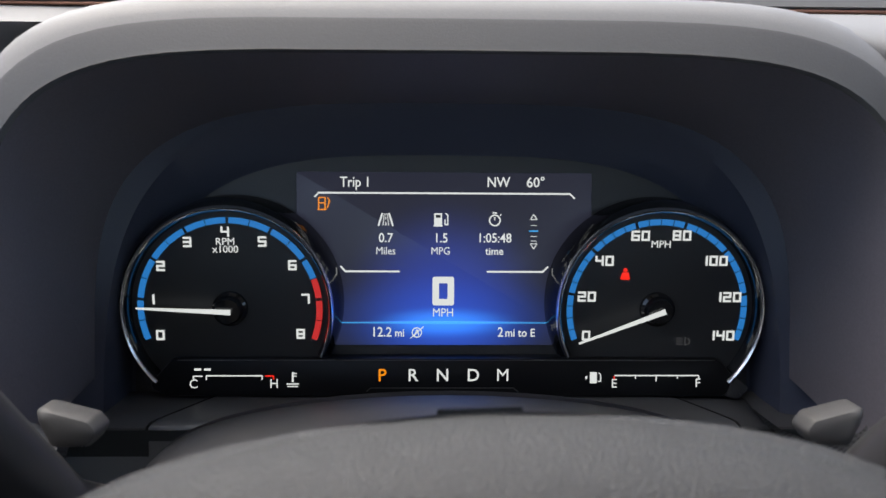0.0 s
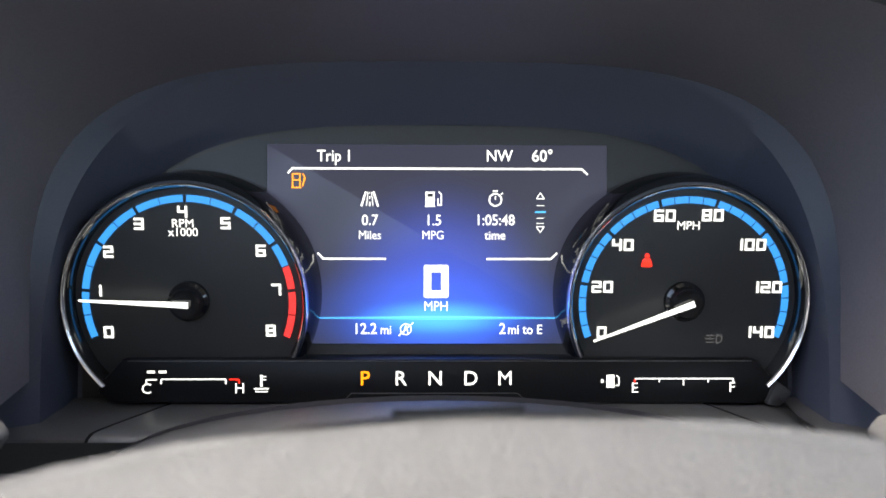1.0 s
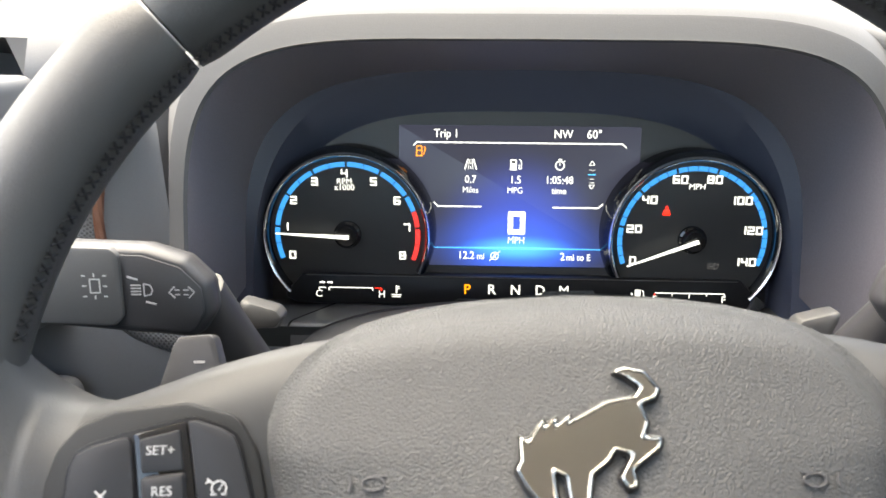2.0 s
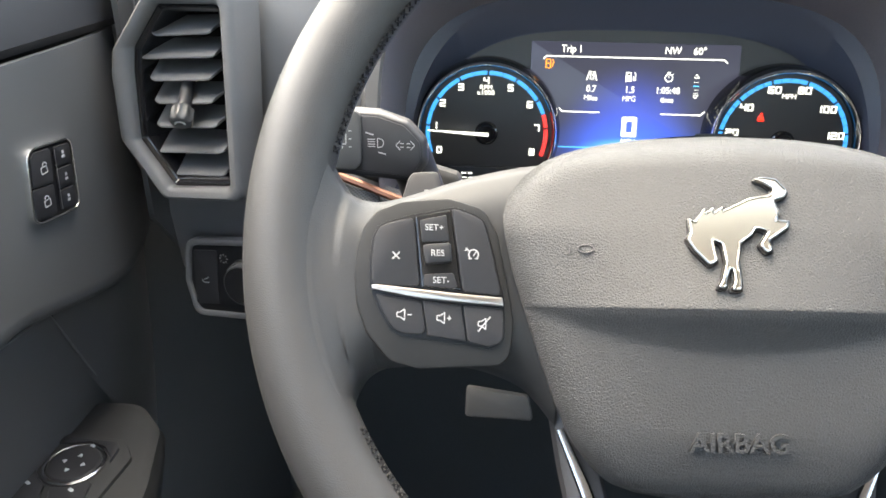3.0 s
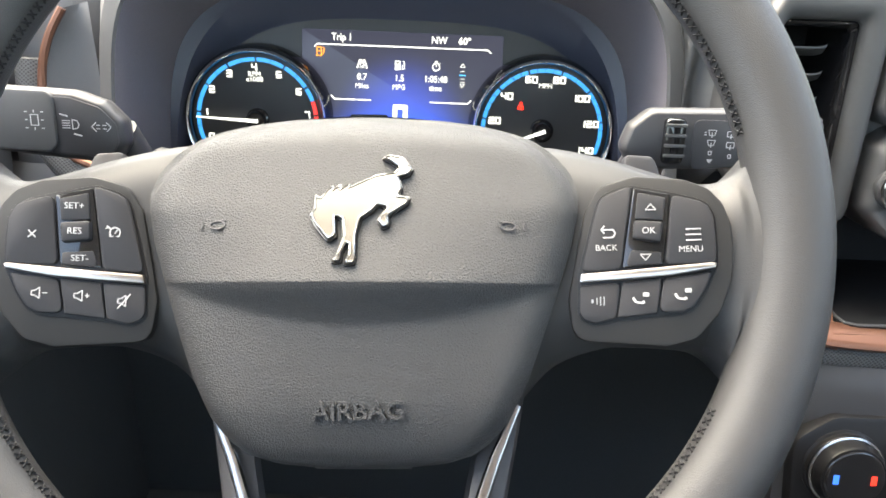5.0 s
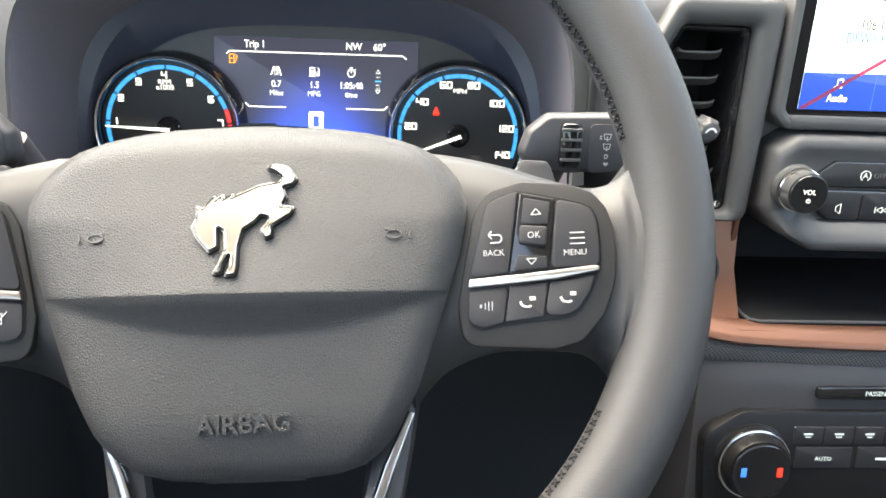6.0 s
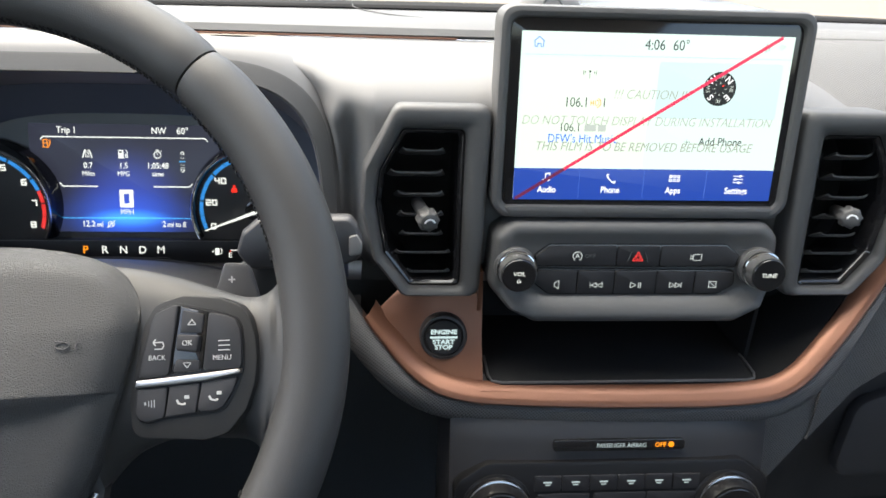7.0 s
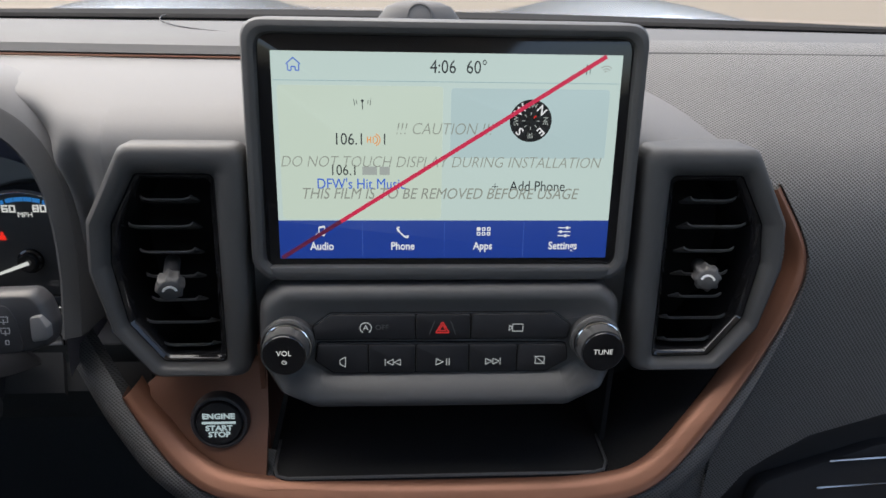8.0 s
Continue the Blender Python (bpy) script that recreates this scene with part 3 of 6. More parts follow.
# centre column below the bolster
xs_ = [-0.1188, -0.1186, -0.1174] + list(np.linspace(-0.113, 0.113, 15)) + [0.1174, 0.1186, 0.1188]
part("centre_column", sheet([[(0.3735 + x, y + 0.010 * (abs(x) / 0.116) ** 6 + (0.10 if k in (0, 20) else 0.03 if k in (1, 19) else 0), z) for k, x in enumerate(xs_)] for y, z in ((0.222, 0.650), (0.2035, 0.6485), (0.1945, 0.641), (0.1890, 0.625), (0.1845, 0.605), (0.1800, 0.585), (0.1745, 0.560), (0.170, 0.52), (0.172, 0.40))]), PLASTIC_D, dash)
# lower panel on the driver's side
part("lower_panel", sheet([[(x, y + 0.045 * max(0, (-0.25 - x) / 0.1), z) for y, z in [(0.285, 0.722), (0.276, 0.71), (0.272, 0.68), (0.280, 0.63), (0.30, 0.600), (0.42, 0.56)]] for x in np.linspace(-0.342, -0.185, 14)]), DASH, dash)
part("knee_panel", sheet([[(x, y, z) for y, z in [(0.30, 0.70), (0.305, 0.66), (0.33, 0.62), (0.38, 0.59), (0.45, 0.57)]] for x in np.linspace(-0.20, 0.24, 14)]), KNEE, dash)


# ---- instrument cluster ----
CM = pose(0, 0.354, 0.735, 74, 0, 0)
cluster = thing("instrument_cluster", "instrument cluster with two blue-ringed dials and a lit display", "instrument cluster", CM)
BLUEBLACK = mat("mask_blue_black", (0.066, 0.073, 0.104), 0.32, grain=0.1, grain_scale=1800)
MASK = mat("mask_grey_black", (0.070, 0.070, 0.070), 0.35, grain=0.1, grain_scale=1800)


def arch2(w, yt, yb, k, z, n=48):
    return [(p[0], p[1], z) for p in arch(w, yt, yb, k, n)]


part("surround", sheet([arch2(0.180, 0.118, -0.06, 0.56, 0.032), arch2(0.163, 0.1025, -0.06, 0.585, 0.0255), arch2(0.1605, 0.1008, -0.06, 0.60, 0.0245), arch2(0.156, 0.081, -0.06, 0.60, 0.002), arch2(0.1545, 0.079, -0.06, 0.60, 0.001)]), BLUEBLACK, cluster, "blue-black sloping surround")
bm = bmesh.new()
bm.faces.new([bm.verts.new(p) for p in arch2(0.156, 0.081, -0.055, 0.60, -0.0006)])
part("mask_plate", bm, MASK, cluster)
# small lower fascia under the dials
fas = [[(x, y, z) for x in np.linspace(-0.19, 0.19, 25)] for y, z in ((-0.0395, 0.004), (-0.0418, 0.010), (-0.0436, 0.018), (-0.0462, 0.028), (-0.0495, 0.034), (-0.060, 0.0365), (-0.082, 0.0365))]
part("fascia", sheet(fas), FASCIA, cluster)
ledge = [(-0.0405, 0.0095, 0.1125), (-0.0412, 0.014, 0.1158), (-0.0428, 0.022, 0.1218), (-0.0444, 0.030, 0.1280), (-0.0455, 0.0350, 0.1318), (-0.0462, 0.0376, 0.1335), (-0.0476, 0.0392, 0.1343), (-0.0495, 0.0398, 0.1345), (-0.0515, 0.0399, 0.1345), (-0.062, 0.040, 0.1345), (-0.082, 0.040, 0.1340)]
part("fascia_ledge", sheet([[(-w, y - 0.003, z - 0.003)] + [(-w + 0.0006 + (2 * w - 0.0012) * k, y, z) for k in np.linspace(0, 1, 12)] + [(w, y - 0.003, z - 0.003)] for y, z, w in ledge]), FASCIA, cluster, "satin black ledge under the gear strip")
for k in (-1, 1):
    part("fascia_seam", tube([(k * (w + 0.0006), y - 0.0004, z) for y, z, w in ledge[:9]], 0.0006, 6), BLACK, cluster)
# the lit display between the dials: deep blue glow in the lower middle
dm = bpy.data.materials.new("cluster_display")
dm.use_nodes = True
nt = dm.node_tree
bs = nt.nodes["Principled BSDF"]
bs.inputs["Base Color"].default_value = (0.012, 0.012, 0.014, 1)
bs.inputs["Roughness"].default_value = 0.3
co = nt.nodes.new("ShaderNodeTexCoord")


def blob(cx, cy, sx, sy, color):
    """A soft lit patch on the display."""
    vm = nt.nodes.new("ShaderNodeVectorMath")
    vm.operation = "MULTIPLY_ADD"
    vm.inputs[1].default_value, vm.inputs[2].default_value = (1 / sx, 1 / sy, 0), (-cx / sx, -cy / sy, 0)
    nt.links.new(co.outputs["Object"], vm.inputs[0])
    ln = nt.nodes.new("ShaderNodeVectorMath")
    ln.operation = "LENGTH"
    nt.links.new(vm.outputs[0], ln.inputs[0])
    mr = nt.nodes.new("ShaderNodeMapRange")
    mr.interpolation_type = "SMOOTHERSTEP"
    mr.inputs[1].default_value, mr.inputs[2].default_value, mr.inputs[3].default_value, mr.inputs[4].default_value = 0, 1, 1, 0
    nt.links.new(ln.outputs["Value"], mr.inputs[0])
    sc = nt.nodes.new("ShaderNodeVectorMath")
    sc.operation = "SCALE"
    sc.inputs[0].default_value = color
    nt.links.new(mr.outputs[0], sc.inputs["Scale"])
    return sc


acc = None
for args in ((0, 0.02, 9, 9, (0.022, 0.024, 0.040)), (0, 0.004, 0.060, 0.060, (0.01, 0.035, 0.32)), (0, -0.004, 0.085, 0.030, (0.0, 0.03, 0.22)), (0, -0.0052, 0.045, 0.010, (0.02, 0.22, 0.75)), (0, -0.0052, 0.075, 0.0012, (0.06, 0.30, 0.75)), (0, -0.011, 0.055, 0.012, (0.0, 0.02, 0.12))):
    n = blob(*args)
    if acc is None:
        acc = n
    else:
        ad = nt.nodes.new("ShaderNodeVectorMath")
        nt.links.new(acc.outputs[0], ad.inputs[0])
        nt.links.new(n.outputs[0], ad.inputs[1])
        acc = ad
nt.links.new(acc.outputs[0], bs.inputs["Emission Color"])
bs.inputs["Emission Strength"].default_value = LAMP
disp = part("display", slab(rect(-0.0745, 0.0740, -0.0165, 0.0705), -0.0004, 0.0004, 0.001, 0.0001), dm, cluster, "lit trip display")
Z = 0.0006
bars("rule", [(-0.0655, 0.0578, -0.0635, 0.0600, 0.0008), (-0.0638, 0.0600, 0.0632, 0.0600, 0.0009), (0.0630, 0.0600, 0.0655, 0.0576, 0.0008)], W_LIT, disp, Z)
bars("rule", [(-0.0525, 0.0232, -0.0500, 0.0206, 0.0008), (-0.0502, 0.0206, -0.0228, 0.0206, 0.0009)], W_LIT, disp, Z)
bars("rule", [(0.0212, 0.0206, 0.0497, 0.0206, 0.0009), (0.0495, 0.0206, 0.0522, 0.0232, 0.0008)], W_LIT, disp, Z)
bars("rule", [(-0.0555, -0.0053, 0.0545, -0.0053, 0.0004)], CYAN_LIT, disp, Z)
for s, x, y, size, wide in (("Trip 1", -0.0451, 0.0653, 0.0072, 0.86), ("NW", 0.0268, 0.0655, 0.0072, 0.9), ("60°", 0.0457, 0.0655, 0.0072, 0.95), ("0.7", -0.0298, 0.0373, 0.0066, 0.9), ("1.5", -0.0020, 0.0373, 0.0066, 0.9), ("1:05:48", 0.0250, 0.0374, 0.0066, 0.9),
                            ("Miles", -0.0298, 0.0308, 0.0054, 0.9), ("MPG", -0.0022, 0.0308, 0.0054, 0.9), ("time", 0.0250, 0.0308, 0.0054, 0.95), ("MPH", -0.0008, -0.0003, 0.0060, 0.9), ("12.2", -0.0318, -0.0102, 0.0068, 0.9), ("mi", -0.0227, -0.0106, 0.0056, 0.9), ("2", 0.0283, -0.0102, 0.0068, 0.9), ("mi to E", 0.0382, -0.0105, 0.0058, 0.9)):
    text("lettering", s, size, W_LIT, disp, x, y, Z, wide=wide, bold=0.00006)
# the large zero, a hollow block
part("zero_figure", frame_ring(rect(-0.0062, 0.0047, 0.0035, 0.0180), 0.0033, Z, Z + 0.0003, 0.0012, 0.00005), W_LIT, disp)
# small pictograms
bars("road_icon", [(-0.0335, 0.0435, -0.0315, 0.0500, 0.0009), (-0.0262, 0.0435, -0.0282, 0.0500, 0.0009), (-0.0298, 0.0437, -0.0298, 0.0455, 0.0006), (-0.0298, 0.0468, -0.0298, 0.0480, 0.0005), (-0.0298, 0.0490, -0.0298, 0.0498, 0.0004), (-0.0312, 0.0437, -0.0306, 0.0497, 0.0004), (-0.0284, 0.0437, -0.0290, 0.0497, 0.0004)], W_LIT, disp, Z)
bars("pump_icon", [(-0.0035, 0.0437, -0.0035, 0.0500, 0.0040), (-0.0058, 0.0436, -0.0012, 0.0436, 0.0006), (0.0000, 0.0440, 0.0000, 0.0470, 0.0006), (0.0000, 0.0442, 0.0014, 0.0442, 0.0006), (0.0014, 0.0440, 0.0014, 0.0490, 0.0006), (0.0002, 0.0500, 0.0014, 0.0489, 0.0006)], W_LIT, disp, Z)
bars("pump_window", [(-0.0047, 0.0484, -0.0023, 0.0484, 0.0014)], DISP_BLACK, disp, Z + 0.0004)
part("stopwatch_icon", disc(0.0030, Z, Z + 0.0002, 0.0251, 0.0465, 24, 0.0023), W_LIT, disp)
bars("stopwatch_hand", [(0.0251, 0.0465, 0.0251, 0.0482, 0.0005), (0.0240, 0.0503, 0.0262, 0.0503, 0.0007), (0.0276, 0.0489, 0.0283, 0.0495, 0.0006)], W_LIT, disp, Z)
bars("scroll_marks", [(0.0432, 0.0440, 0.0464, 0.0440, 0.0003), (0.0432, 0.0385, 0.0464, 0.0385, 0.0003), (0.0432, 0.0362, 0.0464, 0.0362, 0.0003), (0.0431, 0.0470, 0.0448, 0.0496, 0.0004), (0.0465, 0.0470, 0.0448, 0.0496, 0.0004), (0.0431, 0.0470, 0.0465, 0.0470, 0.0004), (0.0431, 0.0348, 0.0448, 0.0322, 0.0004), (0.0465, 0.0348, 0.0448, 0.0322, 0.0004), (0.0431, 0.0348, 0.0465, 0.0348, 0.0004)], W_LIT, disp, Z)
bars("scroll_mark", [(0.0425, 0.0412, 0.0471, 0.0412, 0.0007)], CYAN_LIT, disp, Z)
bars("low_fuel_icon", [(-0.0634, 0.0516, -0.0634, 0.0578, 0.0006), (-0.0602, 0.0516, -0.0602, 0.0578, 0.0006), (-0.0634, 0.0576, -0.0602, 0.0576, 0.0006), (-0.0640, 0.0516, -0.0596, 0.0516, 0.0006), (-0.0634, 0.0549, -0.0602, 0.0549, 0.0006), (-0.0591, 0.0522, -0.0584, 0.0545, 0.0006), (-0.0584, 0.0545, -0.0580, 0.0562, 0.0008), (-0.0590, 0.0575, -0.0580, 0.0564, 0.0006)], AMBER, disp, Z)
part("stop_start_icon", disc(0.0026, Z, Z + 0.0002, -0.0140, -0.0102, 24, 0.0021), W_LIT, disp)
bars("stop_start_slash", [(-0.0172, -0.0132, -0.0106, -0.0072, 0.0005), (-0.0150, -0.0118, -0.0140, -0.0086, 0.0005), (-0.0130, -0.0118, -0.0140, -0.0086, 0.0005)], W_LIT, disp, Z)


# square block numerals: strokes on a cell 1 wide and 1.3 high
STROKES = {"0": "abcdef", "1": "bc", "2": "abged", "3": "abgcd", "4": "fgbc", "5": "afgcd", "6": "afgecd", "7": "abc", "8": "abcdefg"}
SIDES = {"a": (0, 1.3, 1, 1.3), "b": (1, 0.65, 1, 1.3), "c": (1, 0, 1, 0.65), "d": (0, 0, 1, 0), "e": (0, 0, 0, 0.65), "f": (0, 0.65, 0, 1.3), "g": (0, 0.65, 1, 0.65)}


def block_figure(s, parent, cx, cy, z):
    w, t = 0.0031, 0.00098
    pitch = w + t + 0.0008
    rects = []
    for i, ch in enumerate(s):
        x0 = cx + (i - (len(s) - 1) / 2) * pitch - w / 2
        y0 = cy - 0.65 * w
        for k in STROKES[ch]:
            a, b, c, d = SIDES[k]
            u, v = (t * 0.45, 0) if b == d else (0, t * 0.45)
            rects.append((x0 + a * w - u, y0 + b * w - v, x0 + c * w + u, y0 + d * w + v, t))
    return bars("figure", rects, W_LIT, parent, z)


# dials
def dial(name, label, x, divisions, minor, figures, needle_at, red_from, words):
    m = Matrix.Translation((x, 0.0030, 0.0110)) @ pose(0, 0, 0, 8)
    face = part(name, disc(0.0490, -0.010, 0.0, seg=64), FACE, cluster, label, m)
    bez = [(0.0474, -0.004), (0.0476, 0.0020), (0.0481, 0.0052), (0.0490, 0.0070), (0.0500, 0.0072), (0.0508, 0.0060), (0.0513, 0.0040), (0.0525, 0.0020), (0.0538, -0.006), (0.0543, -0.014)]
    bm = bmesh.new()
    seg = 90
    arc = [radians((-27 if x < 0 else -45) + 252 * k / seg) for k in range(seg + 1)]
    loft(bm, [[(r * math.cos(a), r * math.sin(a), z) for a in arc] for r, z in bez], closed=False)
    part("bezel", bm, GLOSS, face, "gloss black bezel")
    bm = bmesh.new()
    loft(bm, [[(r * math.cos(a), r * math.sin(a), z) for a in arc] for r, z in ((0.0488, 0.0066), (0.0492, 0.0076), (0.0500, 0.0081), (0.0507, 0.0072), (0.0510, 0.0056))], closed=False)
    part("bezel_rim", bm, CHROME, face, "bright chrome rim")
    sweep, n = 224.0, divisions * minor
    step = sweep / n
    for k in range(n):
        a1 = 202 - step * k - (1.0 if k % minor == 0 else 0.35)
        a0 = 202 - step * (k + 1) + (1.0 if (k + 1) % minor == 0 else 0.35)
        part("ring_segment", disc(0.0447, 0.0002, 0.0006, 0, 0, 8, 0.0418, a0, a1), RING_RED if k >= red_from else BLUE_LIT, face)
    for s, fx, fy in figures:
        block_figure(s, face, fx, fy, 0.0003)
    for s, fx, fy, size in words:
        text("lettering", s, size, W_LIT, face, fx, fy, 0.0003, wide=1.0)
    hubp = part("needle_hub", lathe([(0.0086, 0.0), (0.0084, 0.0022), (0.0070, 0.0030), (0.0066, 0.0060), (0.0058, 0.0068)], 40), GLOSS, face, "black hub cap")
    bm = bmesh.new()
    a = radians(needle_at)
    loft(bm, [[(-0.0020, -0.0013, z), (0.0425, -0.0004, z), (0.0425, 0.0004, z), (-0.0020, 0.0013, z)] for z in (0.0082, 0.0088)], True, True)
    part("needle", bm, W_LIT, face, "white needle", Matrix.Rotation(a, 4, "Z"))
    return face


dial("tachometer", "black rev counter face with white figures", -0.1047, 8, 2, [(str(i), fx / 1000, fy / 1000) for i, fx, fy in ((0, -34.5, -13.5), (1, -38.4, 4.4), (2, -32.6, 20.9), (3, -19.4, 32.6), (4, -1.2, 37.7), (5, 16.4, 33.0), (6, 30.6, 21.5), (7, 36.6, 4.9), (8, 33.8, -12.8))], 177.5, 13, [("RPM", -0.0013, 0.0327, 0.0050), ("x1000", -0.0013, 0.0290, 0.0050)])
sp = dial("speedometer", "black speedometer face with white figures", 0.1045, 7, 4, [(s, fx / 1000, fy / 1000) for s, fx, fy in (("0", -34.6, -13.5), ("20", -35.0, 6.3), ("40", -27.0, 24.2), ("60", -9.9, 36.6), ("80", 10.3, 36.8), ("100", 26.6, 24.4), ("120", 34.6, 6.2), ("140", 32.6, -13.4))], 201, 99, [("MPH", 0.0004, 0.0323, 0.0050)])
bars("headlamp_telltale", [(0.0105, -0.0165 + d, 0.0140, -0.0165 + d, 0.0005) for d in (-0.0015, 0, 0.0015)] + [(0.0150, -0.0185, 0.0150, -0.0145, 0.0005), (0.0150, -0.0145, 0.0172, -0.0155, 0.0005), (0.0150, -0.0185, 0.0172, -0.0175, 0.0005), (0.0172, -0.0155, 0.0172, -0.0175, 0.0005)], LIT_FAINT, sp, 0.0002)
# seat-belt warning lamp: a plain red shape
bm = disc(0.0010, 0.0003, 0.0006, -0.0165, 0.0196, 14)
slab([(-0.0190, 0.0148), (-0.0140, 0.0148), (-0.0150, 0.0184), (-0.0180, 0.0184)], 0.0003, 0.0006, 0.0008, 0.00005, bm=bm)
part("warning_lamp", bm, RED_LIT, sp, "lit red warning lamp")

# gear strip across the foot of the dials
strip = part("gear_strip", slab([(-0.1350, -0.0400), (0.1370, -0.0405), (0.1470, -0.0345), (0.1350, -0.0213), (-0.1325, -0.0213), (-0.1450, -0.0355)], -0.002, 0.0125, 0.004, 0.0012), SATIN, cluster, "satin black strip with gear letters and gauges")
Z = 0.0127
for s, x, m_ in (("P", -0.0308, AMBER), ("R", -0.0158, W_LIT), ("N", -0.0012, W_LIT), ("D", 0.0138, W_LIT), ("M", 0.0283, W_LIT)):
    text("gear_letter", s, 0.0086, m_, strip, x, -0.0298, Z, bold=0.0 if s == "M" else 0.00006)
bars("strip_line", [(-0.0385, -0.0378, -0.0365, -0.0358, 0.0004), (-0.0365, -0.0358, 0.0335, -0.0358, 0.0004), (0.0335, -0.0358, 0.0360, -0.0378, 0.0004)], GREY_INK, strip, Z)
bars("strip_edge", [(-0.1300, -0.0222, 0.1330, -0.0222, 0.0004)], GREY_INK, strip, Z)
bars("temperature_gauge", [(-0.1222, -0.0300, -0.1178, -0.0300, 0.0006), (-0.1222, -0.0300, -0.1222, -0.0316, 0.0006), (-0.1160, -0.0298, -0.0890, -0.0298, 0.0006), (-0.1160, -0.0298, -0.1160, -0.0318, 0.0006), (-0.0890, -0.0298, -0.0890, -0.0318, 0.0006), (-0.1218, -0.0267, -0.1185, -0.0267, 0.0011), (-0.1170, -0.0267, -0.1138, -0.0267, 0.0011)], W_LIT, strip, Z)
bars("temperature_limit", [(-0.0876, -0.0299, -0.0835, -0.0299, 0.0006), (-0.0835, -0.0299, -0.0835, -0.0316, 0.0006)], RED_LIT, strip, Z)
text("lettering", "C", 0.0062, W_LIT, strip, -0.1222, -0.0340, Z)
text("lettering", "H", 0.0062, W_LIT, strip, -0.0833, -0.0338, Z)
bars("coolant_icon", [(-0.0742, -0.0330, -0.0742, -0.0280, 0.0009), (-0.0742, -0.0287, -0.0722, -0.0287, 0.0005), (-0.0742, -0.0300, -0.0722, -0.0300, 0.0005), (-0.0772, -0.0338, -0.0712, -0.0338, 0.0006), (-0.0768, -0.0350, -0.0716, -0.0350, 0.0005)], W_LIT, strip, Z)
bars("fuel_gauge", [(0.0835, -0.0297, 0.1252, -0.0297, 0.0006), (0.0938, -0.0297, 0.0938, -0.0313, 0.0005), (0.1041, -0.0297, 0.1041, -0.0326, 0.0005), (0.1146, -0.0297, 0.1146, -0.0313, 0.0005), (0.1252, -0.0297, 0.1252, -0.0311, 0.0006)], W_LIT, strip, Z)
bars("fuel_limit", [(0.0833, -0.0300, 0.0833, -0.0316, 0.0006)], RED_LIT, strip, Z)
text("lettering", "E", 0.0062, W_LIT, strip, 0.0833, -0.0338, Z)
text("lettering", "F", 0.0062, W_LIT, strip, 0.1248, -0.0336, Z)
bars("pump_icon", [(0.0730, -0.0335, 0.0730, -0.0280, 0.0034), (0.0752, -0.0325, 0.0766, -0.0325, 0.0005), (0.0766, -0.0326, 0.0766, -0.0292, 0.0005), (0.0756, -0.0283, 0.0766, -0.0293, 0.0005), (0.0700, -0.0307, 0.0690, -0.0307, 0.0014)], W_LIT, strip, Z)
part("strip_end", slab([(0.1385, -0.0405), (0.1445, -0.0415), (0.1500, -0.0355), (0.1430, -0.0300)], -0.004, 0.0150, 0.002, 0.001), PLASTIC_D, cluster)


# ---- steering wheel ----
WM = pose(0.002, 0.090, 0.775, 58) @ pose(0, 0, 0, 0, 0, 2.0)
wheel = thing("steering_wheel", "dark grey leather steering wheel with switches and chrome emblem", "steering wheel", WM)
R, RA, RB = 0.1755, 0.0168, 0.0157
RX, RZ = -0.0020, 0.0036  # the rim's middle, off the hub


def rim_piece(a0, a1, n, grow=0.0):
    bm, loops = bmesh.new(), []
    for k in range(n + 1):
        a = radians(a0 + (a1 - a0) * k / n)
        e = min(k, n - k)
        sh = 0.90 if e == 0 else 0.975 if e == 1 else 1.0
        lp = []
        for j in range(22):
            t = 2 * math.pi * j / 22
            rr = R + (RA + grow) * sh * math.cos(t)
            lp.append((RX + rr * math.cos(a), rr * math.sin(a), RZ + (RB + grow) * sh * math.sin(t)))
        loops.append(lp)
    return loft(bm, loops, True, True)


part("rim_top", rim_piece(47.3, 132.7, 44), LEATHER, wheel)
part("rim_grip", rim_piece(-52, 46.9, 50), LEATHER, wheel)
part("rim_grip", rim_piece(133.1, 232, 50), LEATHER, wheel)
part("rim_bottom", rim_piece(232.3, 307.7, 40), LEATHER, wheel)
# cross-stitched seam on the inner side of the rim
bm = bmesh.new()
for k in range(250):
    a = math.pi * 2 * k / 250
    turn = math.degrees(a) % 360
    if min(abs((turn + 8 + 180) % 360 - 180), abs((turn - 188 + 180) % 360 - 180)) < 20:
        continue   # the leather runs on into the spokes here
    for t0, t1 in ((2.80, 3.02), (3.02, 2.80)):
        p = []
        for w in (0, 0.5, 1):
            t, aa = t0 + (t1 - t0) * w, a + 0.014 * (w - 0.5)
            rr = R + (RA + 0.0005) * math.cos(t)
            p.append((RX + rr * math.cos(aa), rr * math.sin(aa), RZ + (RB + 0.0005) * math.sin(t)))
        tube(p, 0.00045, 5, bm)
tagged(part("stitching", bm, THREAD, wheel, "black cross-stitching"), kind="stuff")

# airbag cover: a shield-shaped dome with a horizontal crease
def half_width(v):
    pts = [(-0.1005, 0.020), (-0.0985, 0.036), (-0.0955, 0.0445), (-0.090, 0.0515), (-0.082, 0.0585), (-0.064, 0.0670), (-0.041, 0.0750), (-0.026, 0.0800), (-0.012, 0.0845), (0.002, 0.0875), (0.011, 0.0885), (0.020, 0.0860), (0.0288, 0.0795), (0.0354, 0.0705), (0.0398, 0.060), (0.0431, 0.047), (0.0453, 0.033), (0.0467, 0.018), (0.0473, 0.008)]
    for (a, wa), (b, wb) in zip(pts, pts[1:]):
        if v <= b:
            return wa + (wb - wa) * (v - a) / (b - a)
    return pts[-1][1]


